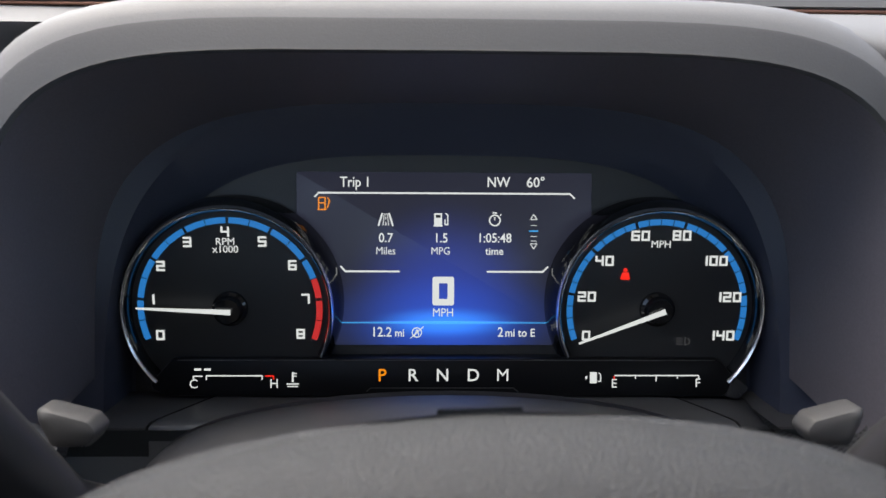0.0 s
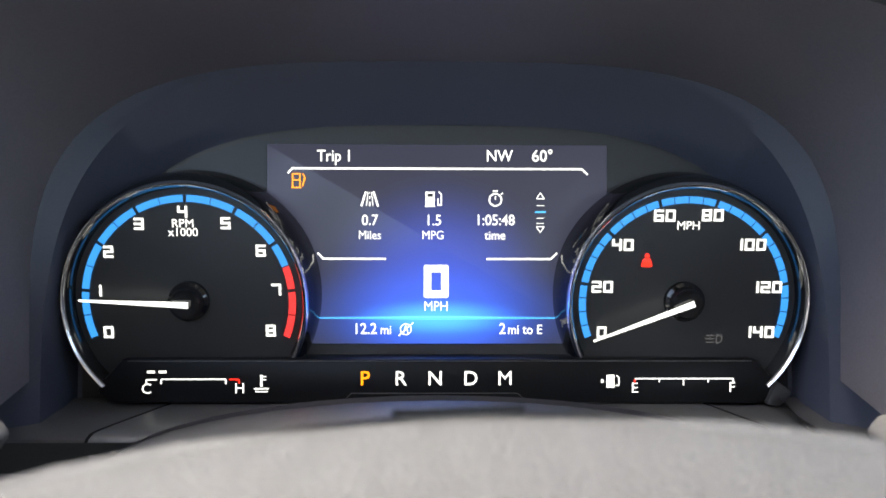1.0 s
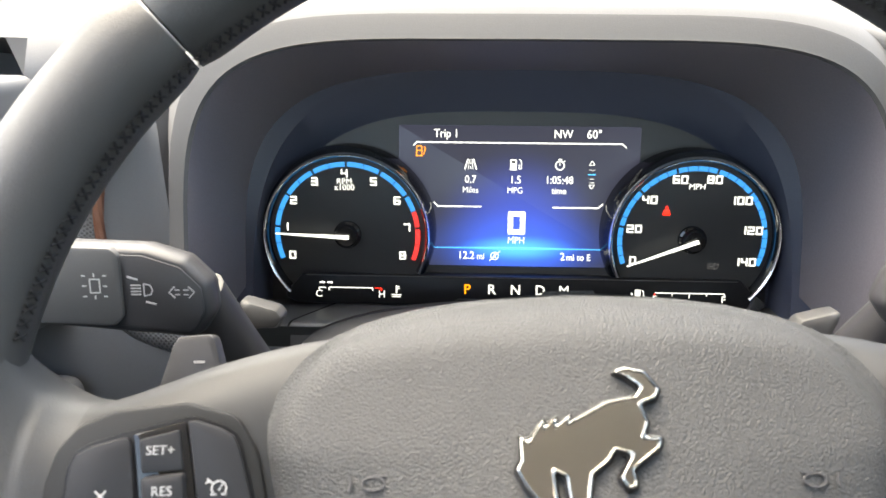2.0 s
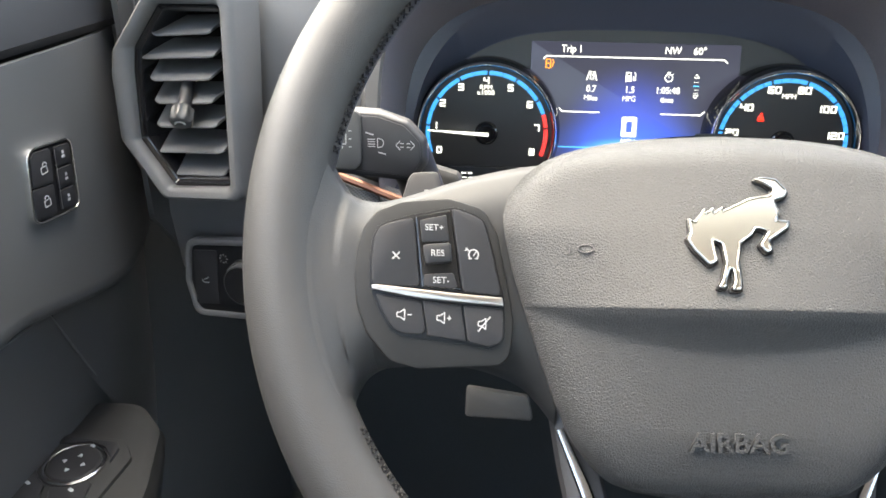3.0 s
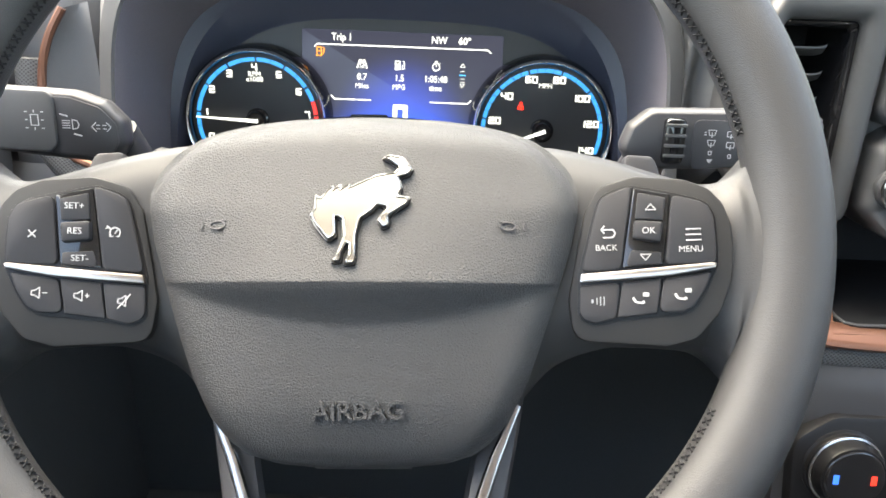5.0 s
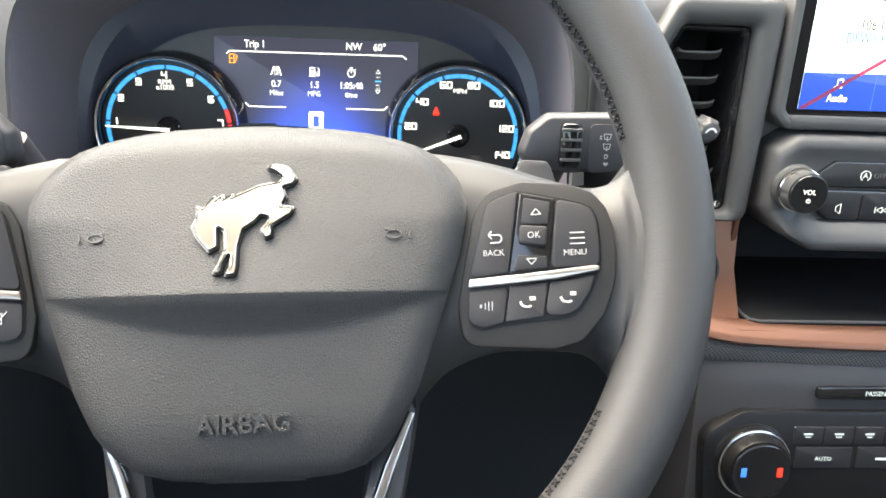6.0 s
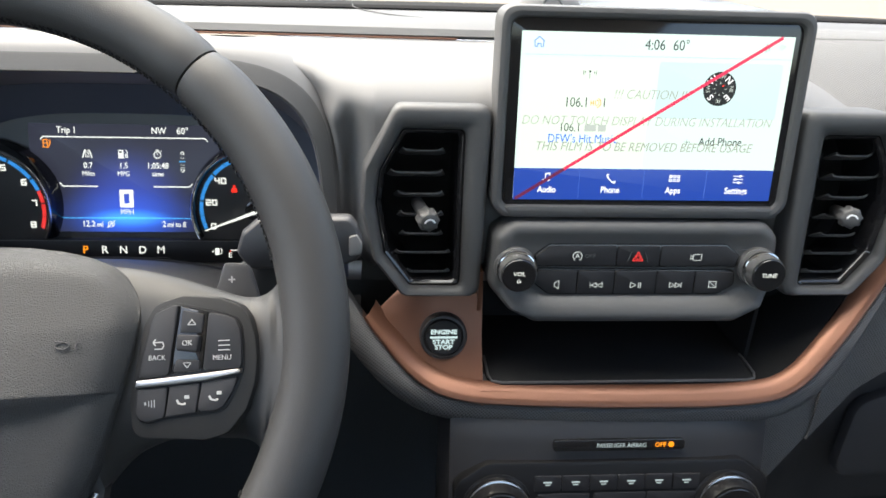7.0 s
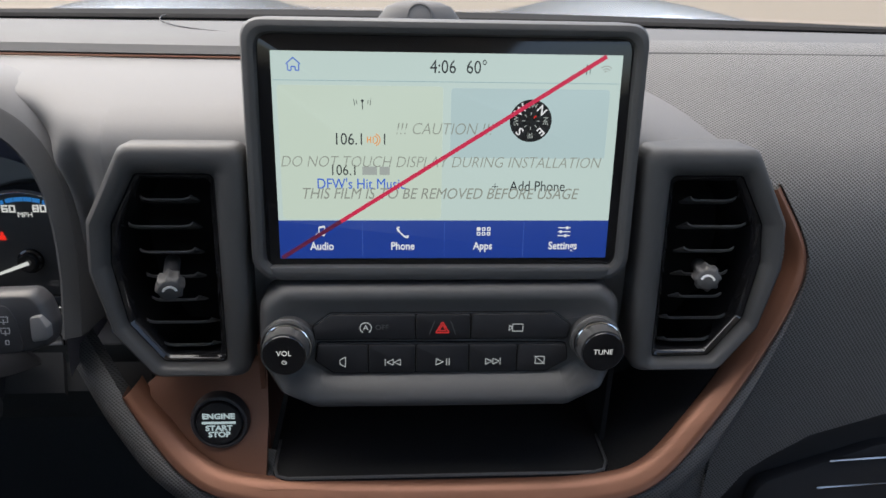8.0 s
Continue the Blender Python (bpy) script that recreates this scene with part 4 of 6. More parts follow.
def top_edge(x):
    """The cover's upper edge over x."""
    x = abs(x)
    return 0.0473 - 2.1 * x * x - 29 * max(0, x - 0.065) ** 2


FOLD = -0.0270


def pad_height(u, v):
    """Height of the cover over the rim's plane at u (-1 to 1 across) and v (metres up)."""
    w = half_width(v)
    x = u * w
    base = 0.0133 - 1.1 * (v + 0.030) ** 2 - (7 * (v + 0.07) ** 2 if v < -0.07 else 0) if v < -0.030 else 0.0133 - 0.26 * (v + 0.030) - 20 * max(0, v - 0.028) ** 2
    fall = max(0.0, 1 - (x / 0.082) ** 2)            # the step fades towards the sides
    scoop = 0.0165 * max(0.02, 1 - (x / 0.078) ** 2)  # the hollow under the fold, widest in the middle
    if v > FOLD:
        z = base + 0.0100 * max(0.0, 1 - 5 * (v - FOLD)) * (fall + (1 - fall) * min(1, (v - FOLD) / 0.03))
    else:
        z = base + 0.0100 * fall * max(0.0, 1 - (FOLD - v) / scoop) ** 1.15
    side, over = max(0.0, 1 - (1 - abs(u)) * w / 0.013), max(0.0, 1 - max(0, top_edge(x) - v) / 0.015)
    return z - 0.006 * (x / 0.0875) ** 2 - 0.007 * min(1, math.hypot(side, over)) ** 2.4


vs = [-0.1005, -0.1, -0.0985, -0.095, -0.090, -0.085] + list(np.linspace(-0.08, -0.048, 9)) + list(np.linspace(-0.045, -0.0285, 15)) + [FOLD - 0.0006, FOLD - 0.0001, FOLD + 0.0005, -0.025, -0.022, -0.020] + list(np.linspace(-0.017, 0.03, 18)) + [0.0325, 0.035, 0.0372, 0.0390, 0.0406, 0.0420, 0.0432, 0.0443, 0.0453, 0.0461, 0.0467, 0.0473]
us = [-1.0, -0.995, -0.98, -0.95, -0.90] + list(np.linspace(-0.84, 0.84, 31)) + [0.90, 0.95, 0.98, 0.995, 1.0]
rows = []
for v in vs:
    w = half_width(v)
    low = 0.006 * max(0, (-0.094 - v) / 0.0065) ** 2
    r = [(u * w, v, pad_height(u, v) - low) for u in us]
    rows.append([(r[0][0] * 1.004, r[0][1], -0.014)] + r + [(r[-1][0] * 1.004, r[-1][1], -0.014)])
rows = [[(p[0], p[1] - 0.002, -0.016) for p in rows[0]]] + rows + [[(p[0] * 0.98, p[1] + 0.001, -0.014) for p in rows[-1]]]
part("airbag_cover", sheet(rows), PAD, wheel, "pebble-grained airbag cover", None, 75)

# spokes and hub shell behind the cover
for s in (-1, 1):
    # columns from the cover to the rim: upper end, lower end, bulge, height over the rim's plane, drop of the edges, foot of the skirt
    cols = [(0.060, 0.036, 0.066, -0.075, 0, -0.0085, 0.012, -0.030), (0.081, 0.0335, 0.080, -0.060, 0, -0.0050, 0.012, -0.030),
            (0.1037, 0.0278, 0.100, -0.0525, 0, -0.0012, 0.012, -0.030), (0.1217, 0.0215, 0.118, -0.0518, 0, 0.0018, 0.012, -0.030), (0.133, 0.0177, 0.131, -0.0525, 0, 0.0038, 0.012, -0.030),
            (0.1415, 0.0162, 0.139, -0.0535, 0.001, 0.0055, 0.013, -0.028), (0.1485, 0.0170, 0.1445, -0.0565, 0.003, 0.0076, 0.011, -0.026), (0.1545, 0.0205, 0.1470, -0.0600, 0.005, 0.0102, 0.007, -0.022),
            (0.1585, 0.0275, 0.1475, -0.0660, 0.0075, 0.0124, 0.0040, -0.008), (0.1615, 0.0360, 0.1465, -0.0740, 0.0100, 0.0144, 0.0025, 0.004), (0.1669, 0.0416, 0.1512, -0.0820, 0.0117, 0.0160, 0.0020, 0.0100), (0.1750, 0.0470, 0.1580, -0.0885, 0.0125, 0.0125, 0.002, 0.0080)]
    fine = []
    for xt, yt, xb, yb, bulge, f, drop, foot in smooth_path(cols, 4):
        col = []
        for q in np.linspace(0, 1, 21):
            col.append((s * (xt + (xb - xt) * q + bulge * 4 * q * (1 - q)), yt + (yb - yt) * q, f - drop * abs(2 * q - 1) ** (4 if f < 0.0095 else 2) + 0.0025 * (1 - q) * max(0, min(1, (0.012 - f) / 0.004))))
        fine.append([(s * xt, yt + 0.0006, min(foot, col[0][2] - 0.0005))] + col + [(s * xb, yb - 0.0006, min(foot, col[-1][2] - 0.0005))])
    part("spoke", sheet(fine[:21]), SPOKE, wheel, "", None, 70)
    part("spoke_leather", sheet(fine[20:]), LEATHER, wheel, "smooth leather running from the rim into the spoke", None, 70)
hub = [(-0.080, 0.022), (-0.072, -0.035), (-0.054, -0.084), (-0.03, -0.096), (0.03, -0.096), (0.054, -0.084), (0.072, -0.035), (0.080, 0.022), (0.05, 0.030), (-0.05, 0.030)]
part("hub_shell", slab(hub, -0.050, -0.018, 0.01, 0.004), BLACK, wheel)


# ---- centre of the dashboard: screen ----
SM = pose(0.381, 0.235, 0.851, 83.7, 0, 0)
screen = thing("touch_screen", "touch screen in a thick grey frame with protective film on", "touch screen", SM)
body = [(-0.0955, -0.0665), (0.0925, -0.0672), (0.1000, -0.0580), (0.1000, 0.0680), (-0.1020, 0.0680), (-0.1030, -0.0575)]
part("housing", frame_ring(body, 0.0075, -0.020, 0.0045, 0.011, 0.0035, 6, 0.0), PLASTIC, screen, "grey plastic frame")
part("housing_back", slab(off(body, 0.012), -0.045, -0.001, 0.012, 0.004), PLASTIC_D, screen)
part("housing_lip", slab([(-0.0900, -0.0660), (0.0860, -0.0665), (0.0910, -0.0585), (-0.0945, -0.0580)], 0.0, 0.0052, 0.004, 0.002), PLASTIC, screen)
part("cover_glass", slab([(-0.0950, -0.0585), (0.0930, -0.0585), (0.0930, 0.0605), (-0.0950, 0.0605)], -0.001, 0.0008, 0.004, 0.0004), GLOSS, screen, "black glass")
panel = part("display", slab(rect(-0.0880, 0.0872, -0.0545, 0.0525), 0.0006, 0.0012, 0.0005, 0.0001), DISP_PALE, screen, "pale lit display")
Z = 0.0014
part("card", slab(rect(-0.0855, -0.0030, -0.0325, 0.0362), 0.0010, Z, 0.002, 0.0001), DISP_CARD, panel)
part("card", slab(rect(0.0010, 0.0820, 0.0, 0.0355), 0.0010, Z, 0.002, 0.0001), DISP_CARD2, panel)
part("menu_bar", slab(rect(-0.0880, 0.0872, -0.0545, -0.0335), 0.0010, Z, 0.0003, 0.0001), DISP_BLUE, panel, "blue menu bar")
bars("menu_rule", [(-0.0445, -0.0535, -0.0445, -0.0345, 0.0002)], DISP_SEP, panel, Z)
bars("menu_rule", [(-0.0010, -0.0535, -0.0010, -0.0345, 0.0002)], DISP_SEP, panel, Z)
bars("menu_rule", [(0.0415, -0.0535, 0.0415, -0.0345, 0.0002)], DISP_SEP, panel, Z)
bars("top_rule", [(-0.0870, 0.0385, 0.0865, 0.0385, 0.0003)], DISP_RULE, panel, Z)
for s, x, y, size, m_ in (("4:06", -0.0033, 0.0455, 0.0092, DISP_INK), ("60°", 0.0135, 0.0455, 0.0092, DISP_INK), ("106.1", -0.0505, 0.0092, 0.0086, DISP_INK), ("1", -0.0325, 0.0092, 0.0082, DISP_INK), ("106.1", -0.0535, -0.0068, 0.0078, DISP_INK), ("DFW's Hit Music", -0.0447, -0.0140, 0.0078, DISP_LINK), ("Add Phone", 0.0475, -0.0150, 0.0078, DISP_INK),
                       ("Audio", -0.0658, -0.0478, 0.0060, DISP_WHITE), ("Phone", -0.0232, -0.0478, 0.0060, DISP_WHITE), ("Apps", 0.0197, -0.0478, 0.0060, DISP_WHITE), ("Settings", 0.0632, -0.0478, 0.0060, DISP_WHITE)):
    text("lettering", s, size, m_, panel, x, y, Z, wide=0.84, bold=0.00012 if m_ is DISP_WHITE else 0.0)
bars("station_name", [(-0.0440, -0.0068, -0.0365, -0.0068, 0.0044), (-0.0352, -0.0068, -0.0300, -0.0068, 0.0044)], DISP_FAINT, panel, Z, "plain bars for a station name")
bars("plus_sign", [(0.0232, -0.0150, 0.0268, -0.0150, 0.0003), (0.0250, -0.0168, 0.0250, -0.0132, 0.0003)], DISP_INK, panel, Z)
bars("home_icon", [(-0.0805, 0.0462, -0.0770, 0.0493, 0.0005), (-0.0770, 0.0493, -0.0735, 0.0462, 0.0005), (-0.0797, 0.0462, -0.0797, 0.0432, 0.0005), (-0.0743, 0.0462, -0.0743, 0.0432, 0.0005), (-0.0797, 0.0432, -0.0780, 0.0432, 0.0005), (-0.0760, 0.0432, -0.0743, 0.0432, 0.0005), (-0.0780, 0.0432, -0.0780, 0.0450, 0.0005), (-0.0760, 0.0432, -0.0760, 0.0450, 0.0005), (-0.0780, 0.0450, -0.0760, 0.0450, 0.0005)], DISP_LINK, panel, Z)
bars("antenna_icon", [(-0.0435, 0.0245, -0.0435, 0.0285, 0.0004), (-0.0408, 0.0272, -0.0405, 0.0290, 0.0003), (-0.0462, 0.0272, -0.0465, 0.0290, 0.0003), (-0.0396, 0.0265, -0.0392, 0.0297, 0.0003), (-0.0474, 0.0265, -0.0478, 0.0297, 0.0003)], DISP_INK, panel, Z)
part("antenna_dot", disc(0.0007, Z, Z + 0.0002, -0.0435, 0.0288, 12), DISP_INK, panel)
part("radio_mark", disc(0.0022, Z, Z + 0.0002, -0.0380, 0.0092, 14, 0.0017, -80, 80), DISP_ORANGE, panel)
part("radio_mark", disc(0.0034, Z, Z + 0.0002, -0.0380, 0.0092, 14, 0.0029, -70, 70), DISP_ORANGE, panel)
bars("radio_mark", [(-0.0412, 0.0076, -0.0412, 0.0108, 0.0005), (-0.0396, 0.0076, -0.0396, 0.0108, 0.0005), (-0.0412, 0.0092, -0.0396, 0.0092, 0.0005), (-0.0383, 0.0076, -0.0383, 0.0108, 0.0005)], DISP_ORANGE, panel, Z)
bars("signal_icon", [(0.0690, 0.0428, 0.0690, 0.0478, 0.0004), (0.0708, 0.0432, 0.0708, 0.0482, 0.0003)], DISP_INK, panel, Z)
for r in (0.0014, 0.0027, 0.0040):
    part("wifi_arc", disc(r, Z, Z + 0.0002, 0.0790, 0.0435, 10, r - 0.0005, 45, 135), DISP_FAINT, panel)
bars("note_icon", [(-0.0672, -0.0415, -0.0672, -0.0372, 0.0005), (-0.0642, -0.0410, -0.0642, -0.0366, 0.0005), (-0.0672, -0.0373, -0.0642, -0.0367, 0.0009)], DISP_WHITE, panel, Z)
bm = disc(0.0010, Z, Z + 0.0002, -0.0681, -0.0416, 12)
disc(0.0010, Z, Z + 0.0002, -0.0651, -0.0411, 12, bm=bm)
part("note_heads", bm, DISP_WHITE, panel)
bars("handset_icon", [(-0.0262, -0.0375, -0.0252, -0.0395, 0.0011), (-0.0252, -0.0395, -0.0225, -0.0422, 0.0007), (-0.0225, -0.0422, -0.0204, -0.0428, 0.0011), (-0.0262, -0.0375, -0.0248, -0.0372, 0.0008), (-0.0204, -0.0428, -0.0205, -0.0416, 0.0008)], DISP_WHITE, panel, Z)
for i in range(3):
    for j in range(2):
        q = rect(0.0162 + i * 0.0027, 0.0182 + i * 0.0027, -0.0418 + j * 0.0026, -0.0398 + j * 0.0026)
        part("app_tile", slab(q, Z, Z + 0.0002, 0.0003, 0.00003) if (i, j) == (0, 1) else frame_ring(q, 0.0005, Z, Z + 0.0002, 0.0003, 0.00003), DISP_WHITE, panel)
bars("slider_icon", [(0.0600, -0.0375, 0.0668, -0.0375, 0.0005), (0.0600, -0.0397, 0.0668, -0.0397, 0.0005), (0.0600, -0.0419, 0.0668, -0.0419, 0.0005), (0.0650, -0.0367, 0.0650, -0.0383, 0.0012), (0.0616, -0.0389, 0.0616, -0.0405, 0.0012), (0.0642, -0.0411, 0.0642, -0.0427, 0.0012)], DISP_WHITE, panel, Z)
comp = part("compass", disc(0.0108, Z, Z + 0.0003, 0.0420, 0.0195, 40), DISP_BLACK, panel, "black compass disc")
for s, a, size in (("N", 45, 0.0058), ("E", -45, 0.0058), ("S", -135, 0.0058), ("W", 135, 0.0058), ("NW", 90, 0.0034), ("NE", 0, 0.0034), ("SE", -90, 0.0034), ("SW", 180, 0.0034)):
    text("compass_letter", s, size, DISP_WHITE if size > 0.004 else DISP_FAINT, comp, 0.0420 + 0.0075 * math.cos(radians(a)), 0.0195 + 0.0075 * math.sin(radians(a)), Z + 0.0004, turn=a - 90, bold=0.0001 if size > 0.004 else 0)
bars("compass_marks", [(0.0420 + 0.003 * math.cos(radians(a)), 0.0195 + 0.003 * math.sin(radians(a)), 0.0420 + 0.0045 * math.cos(radians(a)), 0.0195 + 0.0045 * math.sin(radians(a)), 0.0004) for a in (0, 90, 135, 180, -45, -90, -135)], DISP_FAINT, comp, Z + 0.0004)
bars("north_mark", [(0.0435, 0.0210, 0.0446, 0.0221, 0.0005)], RED_LIT, comp, Z + 0.0004)
# protective film: printed warning and a red diagonal
for s, x, y, size in (("!!! CAUTION !!!", -0.0025, 0.0148, 0.0086), ("DO NOT TOUCH DISPLAY DURING INSTALLATION", -0.0030, -0.0023, 0.0083), ("THIS FILM IS TO BE REMOVED BEFORE USAGE", -0.0035, -0.0190, 0.0083)):
    text("film_lettering", s, size, DISP_FILM, panel, x, y, Z + 0.0006, slant=0.25, wide=0.86, bold=-0.00012)
bars("film_stripe", [(-0.0556, -0.0338, 0.0785, 0.0520, 0.0021)], DISP_RED, panel, Z + 0.0008, "red diagonal stripe on the film")
bars("film_stripe", [(-0.0868, -0.0538, -0.0556, -0.0338, 0.0021)], DISP_RED_D, panel, Z + 0.0008, "red stripe over the blue bar")

# ---- vents ----
def vent(name_label, m, outer, inner, slats, knob, mirror=1, chrome=True, lift=0.0, aim=(12, 0), deep=0.0245, skew=0.0, leaf=SLAT, shell=VENT):
    t = thing("air_vent", name_label, "air vent", m, "dashboard air vents")
    o = [(mirror * x, y) for x, y in outer][::mirror]
    i_ = [(mirror * x, y) for x, y in inner][::mirror]
    f = lambda a, b, w: [(p[0] * (1 - w) + q[0] * w, p[1] * (1 - w) + q[1] * w) for p, q in zip(a, b)]
    r = 0.008
    loops = [at_z(rp(o, r), -0.030), at_z(rp(o, r), -0.004), at_z(rp(f(o, i_, 0.10), r), -0.0012), at_z(rp(f(o, i_, 0.28), r), 0.0), at_z(rp(f(o, i_, 0.62), r * 0.8), -0.0005), at_z(rp(f(o, i_, 0.85), r * 0.7), -0.002), at_z(rp(i_, r * 0.6), -0.005), at_z(rp(i_, r * 0.6), -0.016)]
    part("vent_frame", loft(bmesh.new(), loops), shell, t, "grey plastic surround")
    j = off(i_, 0.0045)
    loops = [at_z(rp(off(i_, 0.0002), 0.004), -0.0075), at_z(rp(off(i_, 0.0012), 0.004), -0.0068), at_z(rp(off(i_, 0.0035), 0.003), -0.0085), at_z(rp(j, 0.003), -0.012), at_z(rp(j, 0.003), -0.060)]
    part("vent_liner", loft(bmesh.new(), loops), GLOSS, t, "gloss black liner")
    part("vent_back", slab(off(i_, 0.003), -0.066, -0.060, 0.003, 0.001), BLACK, t)
    for x0, x1, y in slats:
        xa, xb = (x0, x1) if mirror > 0 else (-x1, -x0)
        bm = bmesh.new()
        sec = [(-0.0008, 0.0), (-0.0008, -0.001), (0.0003, -deep), (0.0009, -deep), (0.0009, -0.001), (0.0005, 0.0006), (-0.0004, 0.0006)]
        loops = []
        for x, sh, turn in ((xa, 0.75, 0.0020), (xa + 0.0012, 0.93, 0.0009), (xa + 0.0030, 0.98, 0.0002), (xa + 0.006, 1, 0), ((xa + xb) / 2, 1, 0), (xb - 0.006, 1, 0), (xb - 0.0030, 0.98, 0.0002), (xb - 0.0012, 0.93, 0.0009), (xb, 0.75, 0.0020)):
            wide = 0 if x == (xa + xb) / 2 else (0.22 if x > (xa + xb) / 2 else -0.22)
            loops.append([(x - wide * c, y + turn + b + skew * (x - (xa + xb) / 2) + lift * (c + 0.0245 if deep > 0.02 else c), -0.011 + c * sh) for b, c in sec])
        loft(bm, loops, True, True)
        part("slat", bm, leaf, t)
    if chrome:
        b0, b1 = j[0], j[1]
        part("vent_trim", tube([(b0[0], b0[1] + 0.0005, -0.0095), (b1[0], b1[1] + 0.0005, -0.0095)], 0.0011, 8), DCHROME, t, "thin bright trim")
    kx, ky = mirror * knob[0], knob[1]
    KM = Matrix.Translation((kx, ky, -0.016)) @ pose(0, 0, 0, *aim, 0)
    vane = part("vent_knob", lathe([(0.0042, -0.006), (0.0044, 0.014), (0.0046, 0.017)], 20), PLASTIC_D, t, "ribbed vane knob", KM)
    seg = 40
    ribs = lambda rr, k, z: rr + (0.0010 if k % 5 < 2 and 0.017 < z < 0.027 else 0)
    part("knob_cap", loft(bmesh.new(), [[(ribs(rr, k, z) * math.cos(2 * math.pi * k / seg), ribs(rr, k, z) * math.sin(2 * math.pi * k / seg), z) for k in range(seg)] for rr, z in ((0.0050, 0.0155), (0.0060, 0.0172), (0.0064, 0.0190), (0.0064, 0.0262), (0.0058, 0.0280), (0.0048, 0.0286))], True, True), PLASTIC, vane)
    part("knob_mark", disc(0.0040, 0.0286, 0.0289, 0, -0.0012, 14, 0.0028, 15, 165), INK, vane, "white arc on the knob")
    return t


VO = [(-0.160, -0.032), (-0.1075, -0.032), (-0.1035, 0.098), (-0.1655, 0.098), (-0.187, 0.057), (-0.1885, 0.030), (-0.1795, -0.006)]
VI = [(-0.1555, -0.0255), (-0.1205, -0.0260), (-0.1200, 0.0825), (-0.1610, 0.0825), (-0.1760, 0.0550), (-0.1785, 0.0330), (-0.1730, -0.002)]
SL = [(-0.1605, -0.1345, 0.0670), (-0.1680, -0.1345, 0.0523), (-0.1635, -0.1345, 0.0380), (-0.1615, -0.1345, 0.0240), (-0.1600, -0.1345, 0.0103), (-0.1640, -0.1290, -0.0030), (-0.1560, -0.1290, -0.0170)]
VM = pose(0.381, 0.222, 0.760, 83.7, 0, 0)
vent("grey vent with dark slats between instruments and screen", VM, VO, VI, SL, (-0.1490, 0.0285), 1, False, 0.45, (8, 12), 0.012)
vent("grey vent with dark slats beside the passenger pad", VM, VO, VI, SL, (-0.1475, 0.0262), -1, False, 0.45, (-6, -14), 0.012)

# ---- audio control panel ----
PM = pose(0.381, 0.215, 0.750, 83.7, 0, 0)
audio = thing("audio_panel", "grey audio control panel with two knobs and black keys", "control panel", PM)
po = [(-0.0890, -0.0262), (-0.0710, -0.0355), (0.0690, -0.0360), (0.0880, -0.0255), (0.0985, -0.0110), (0.0965, 0.0245), (0.0860, 0.0345), (-0.0870, 0.0345), (-0.1000, 0.0245), (-0.1020, -0.0120)]


def swollen(d, z, r):
    """The panel's outline moved inwards by d, swelling towards its lower lip."""
    return [(x, y, z + 0.0085 * min(1, max(0, (-0.0165 - y) / 0.008)) ** 0.7 if z > -0.005 else z) for x, y in rp(off(po, d), r)]


loops = [at_z(rp(po, 0.009), -0.05), at_z(rp(po, 0.009), -0.008), swollen(0.0010, -0.0040, 0.009), swollen(0.0028, -0.0012, 0.009), swollen(0.0055, 0.0, 0.008), swollen(0.0085, -0.0004, 0.008), swollen(0.0125, -0.0018, 0.007), swollen(0.0160, -0.0026, 0.007), swollen(0.0190, -0.0030, 0.006)]
part("panel_body", loft(bmesh.new(), loops, False, True), PLASTIC, audio, "grey moulded panel")
KEY_SHAPES = [[(-0.0712, 0.0110), (-0.0705, 0.0042), (-0.0165, 0.0040), (-0.0165, 0.0182), (-0.0620, 0.0182)], [(-0.0158, 0.0040), (0.0136, 0.0038), (0.0136, 0.0182), (-0.0158, 0.0182)], [(0.0143, 0.0038), (0.0672, 0.0036), (0.0688, 0.0115), (0.0595, 0.0182), (0.0143, 0.0182)],
        [(-0.0705, -0.0085), (-0.0610, -0.0160), (-0.0423, -0.0162), (-0.0423, 0.0004), (-0.0690, 0.0010)], [(-0.0416, -0.0162), (-0.0164, -0.0163), (-0.0164, 0.0002), (-0.0416, 0.0004)], [(-0.0157, -0.0163), (0.0130, -0.0163), (0.0130, 0.0), (-0.0157, 0.0002)], [(0.0137, -0.0163), (0.0398, -0.0162), (0.0398, -0.0002), (0.0137, 0.0)], [(0.0405, -0.0162), (0.0570, -0.0160), (0.0682, -0.0095), (0.0670, -0.0005), (0.0405, -0.0002)]]
for q in ([(-0.0724, 0.0112), (-0.0716, 0.0032), (0.0682, 0.0026), (0.0698, 0.0117), (0.0599, 0.0191), (-0.0624, 0.0191)], [(-0.0714, -0.0089), (-0.0613, -0.0170), (0.0574, -0.0170), (0.0691, -0.0099), (0.0678, 0.0004), (-0.0699, 0.0019)]):
    part("key_recess", slab(q, -0.006, -0.0008, 0.003, 0.0004), GLOSS, audio)
keys = [part("key", slab(k, -0.004, 0.0003, 0.0015, 0.0006), BUTTON, audio) for k in KEY_SHAPES]
Z = 0.0005
text("lettering", "A", 0.0046, KEY_LIT, keys[0], -0.0432, 0.0110, Z)
part("stop_start_mark", disc(0.0033, Z, Z + 0.0002, -0.0432, 0.0110, 24, 0.0028, -60, 240), KEY_LIT, keys[0])
text("lettering", "OFF", 0.0042, GREY_INK, keys[0], -0.0345, 0.0110, Z)
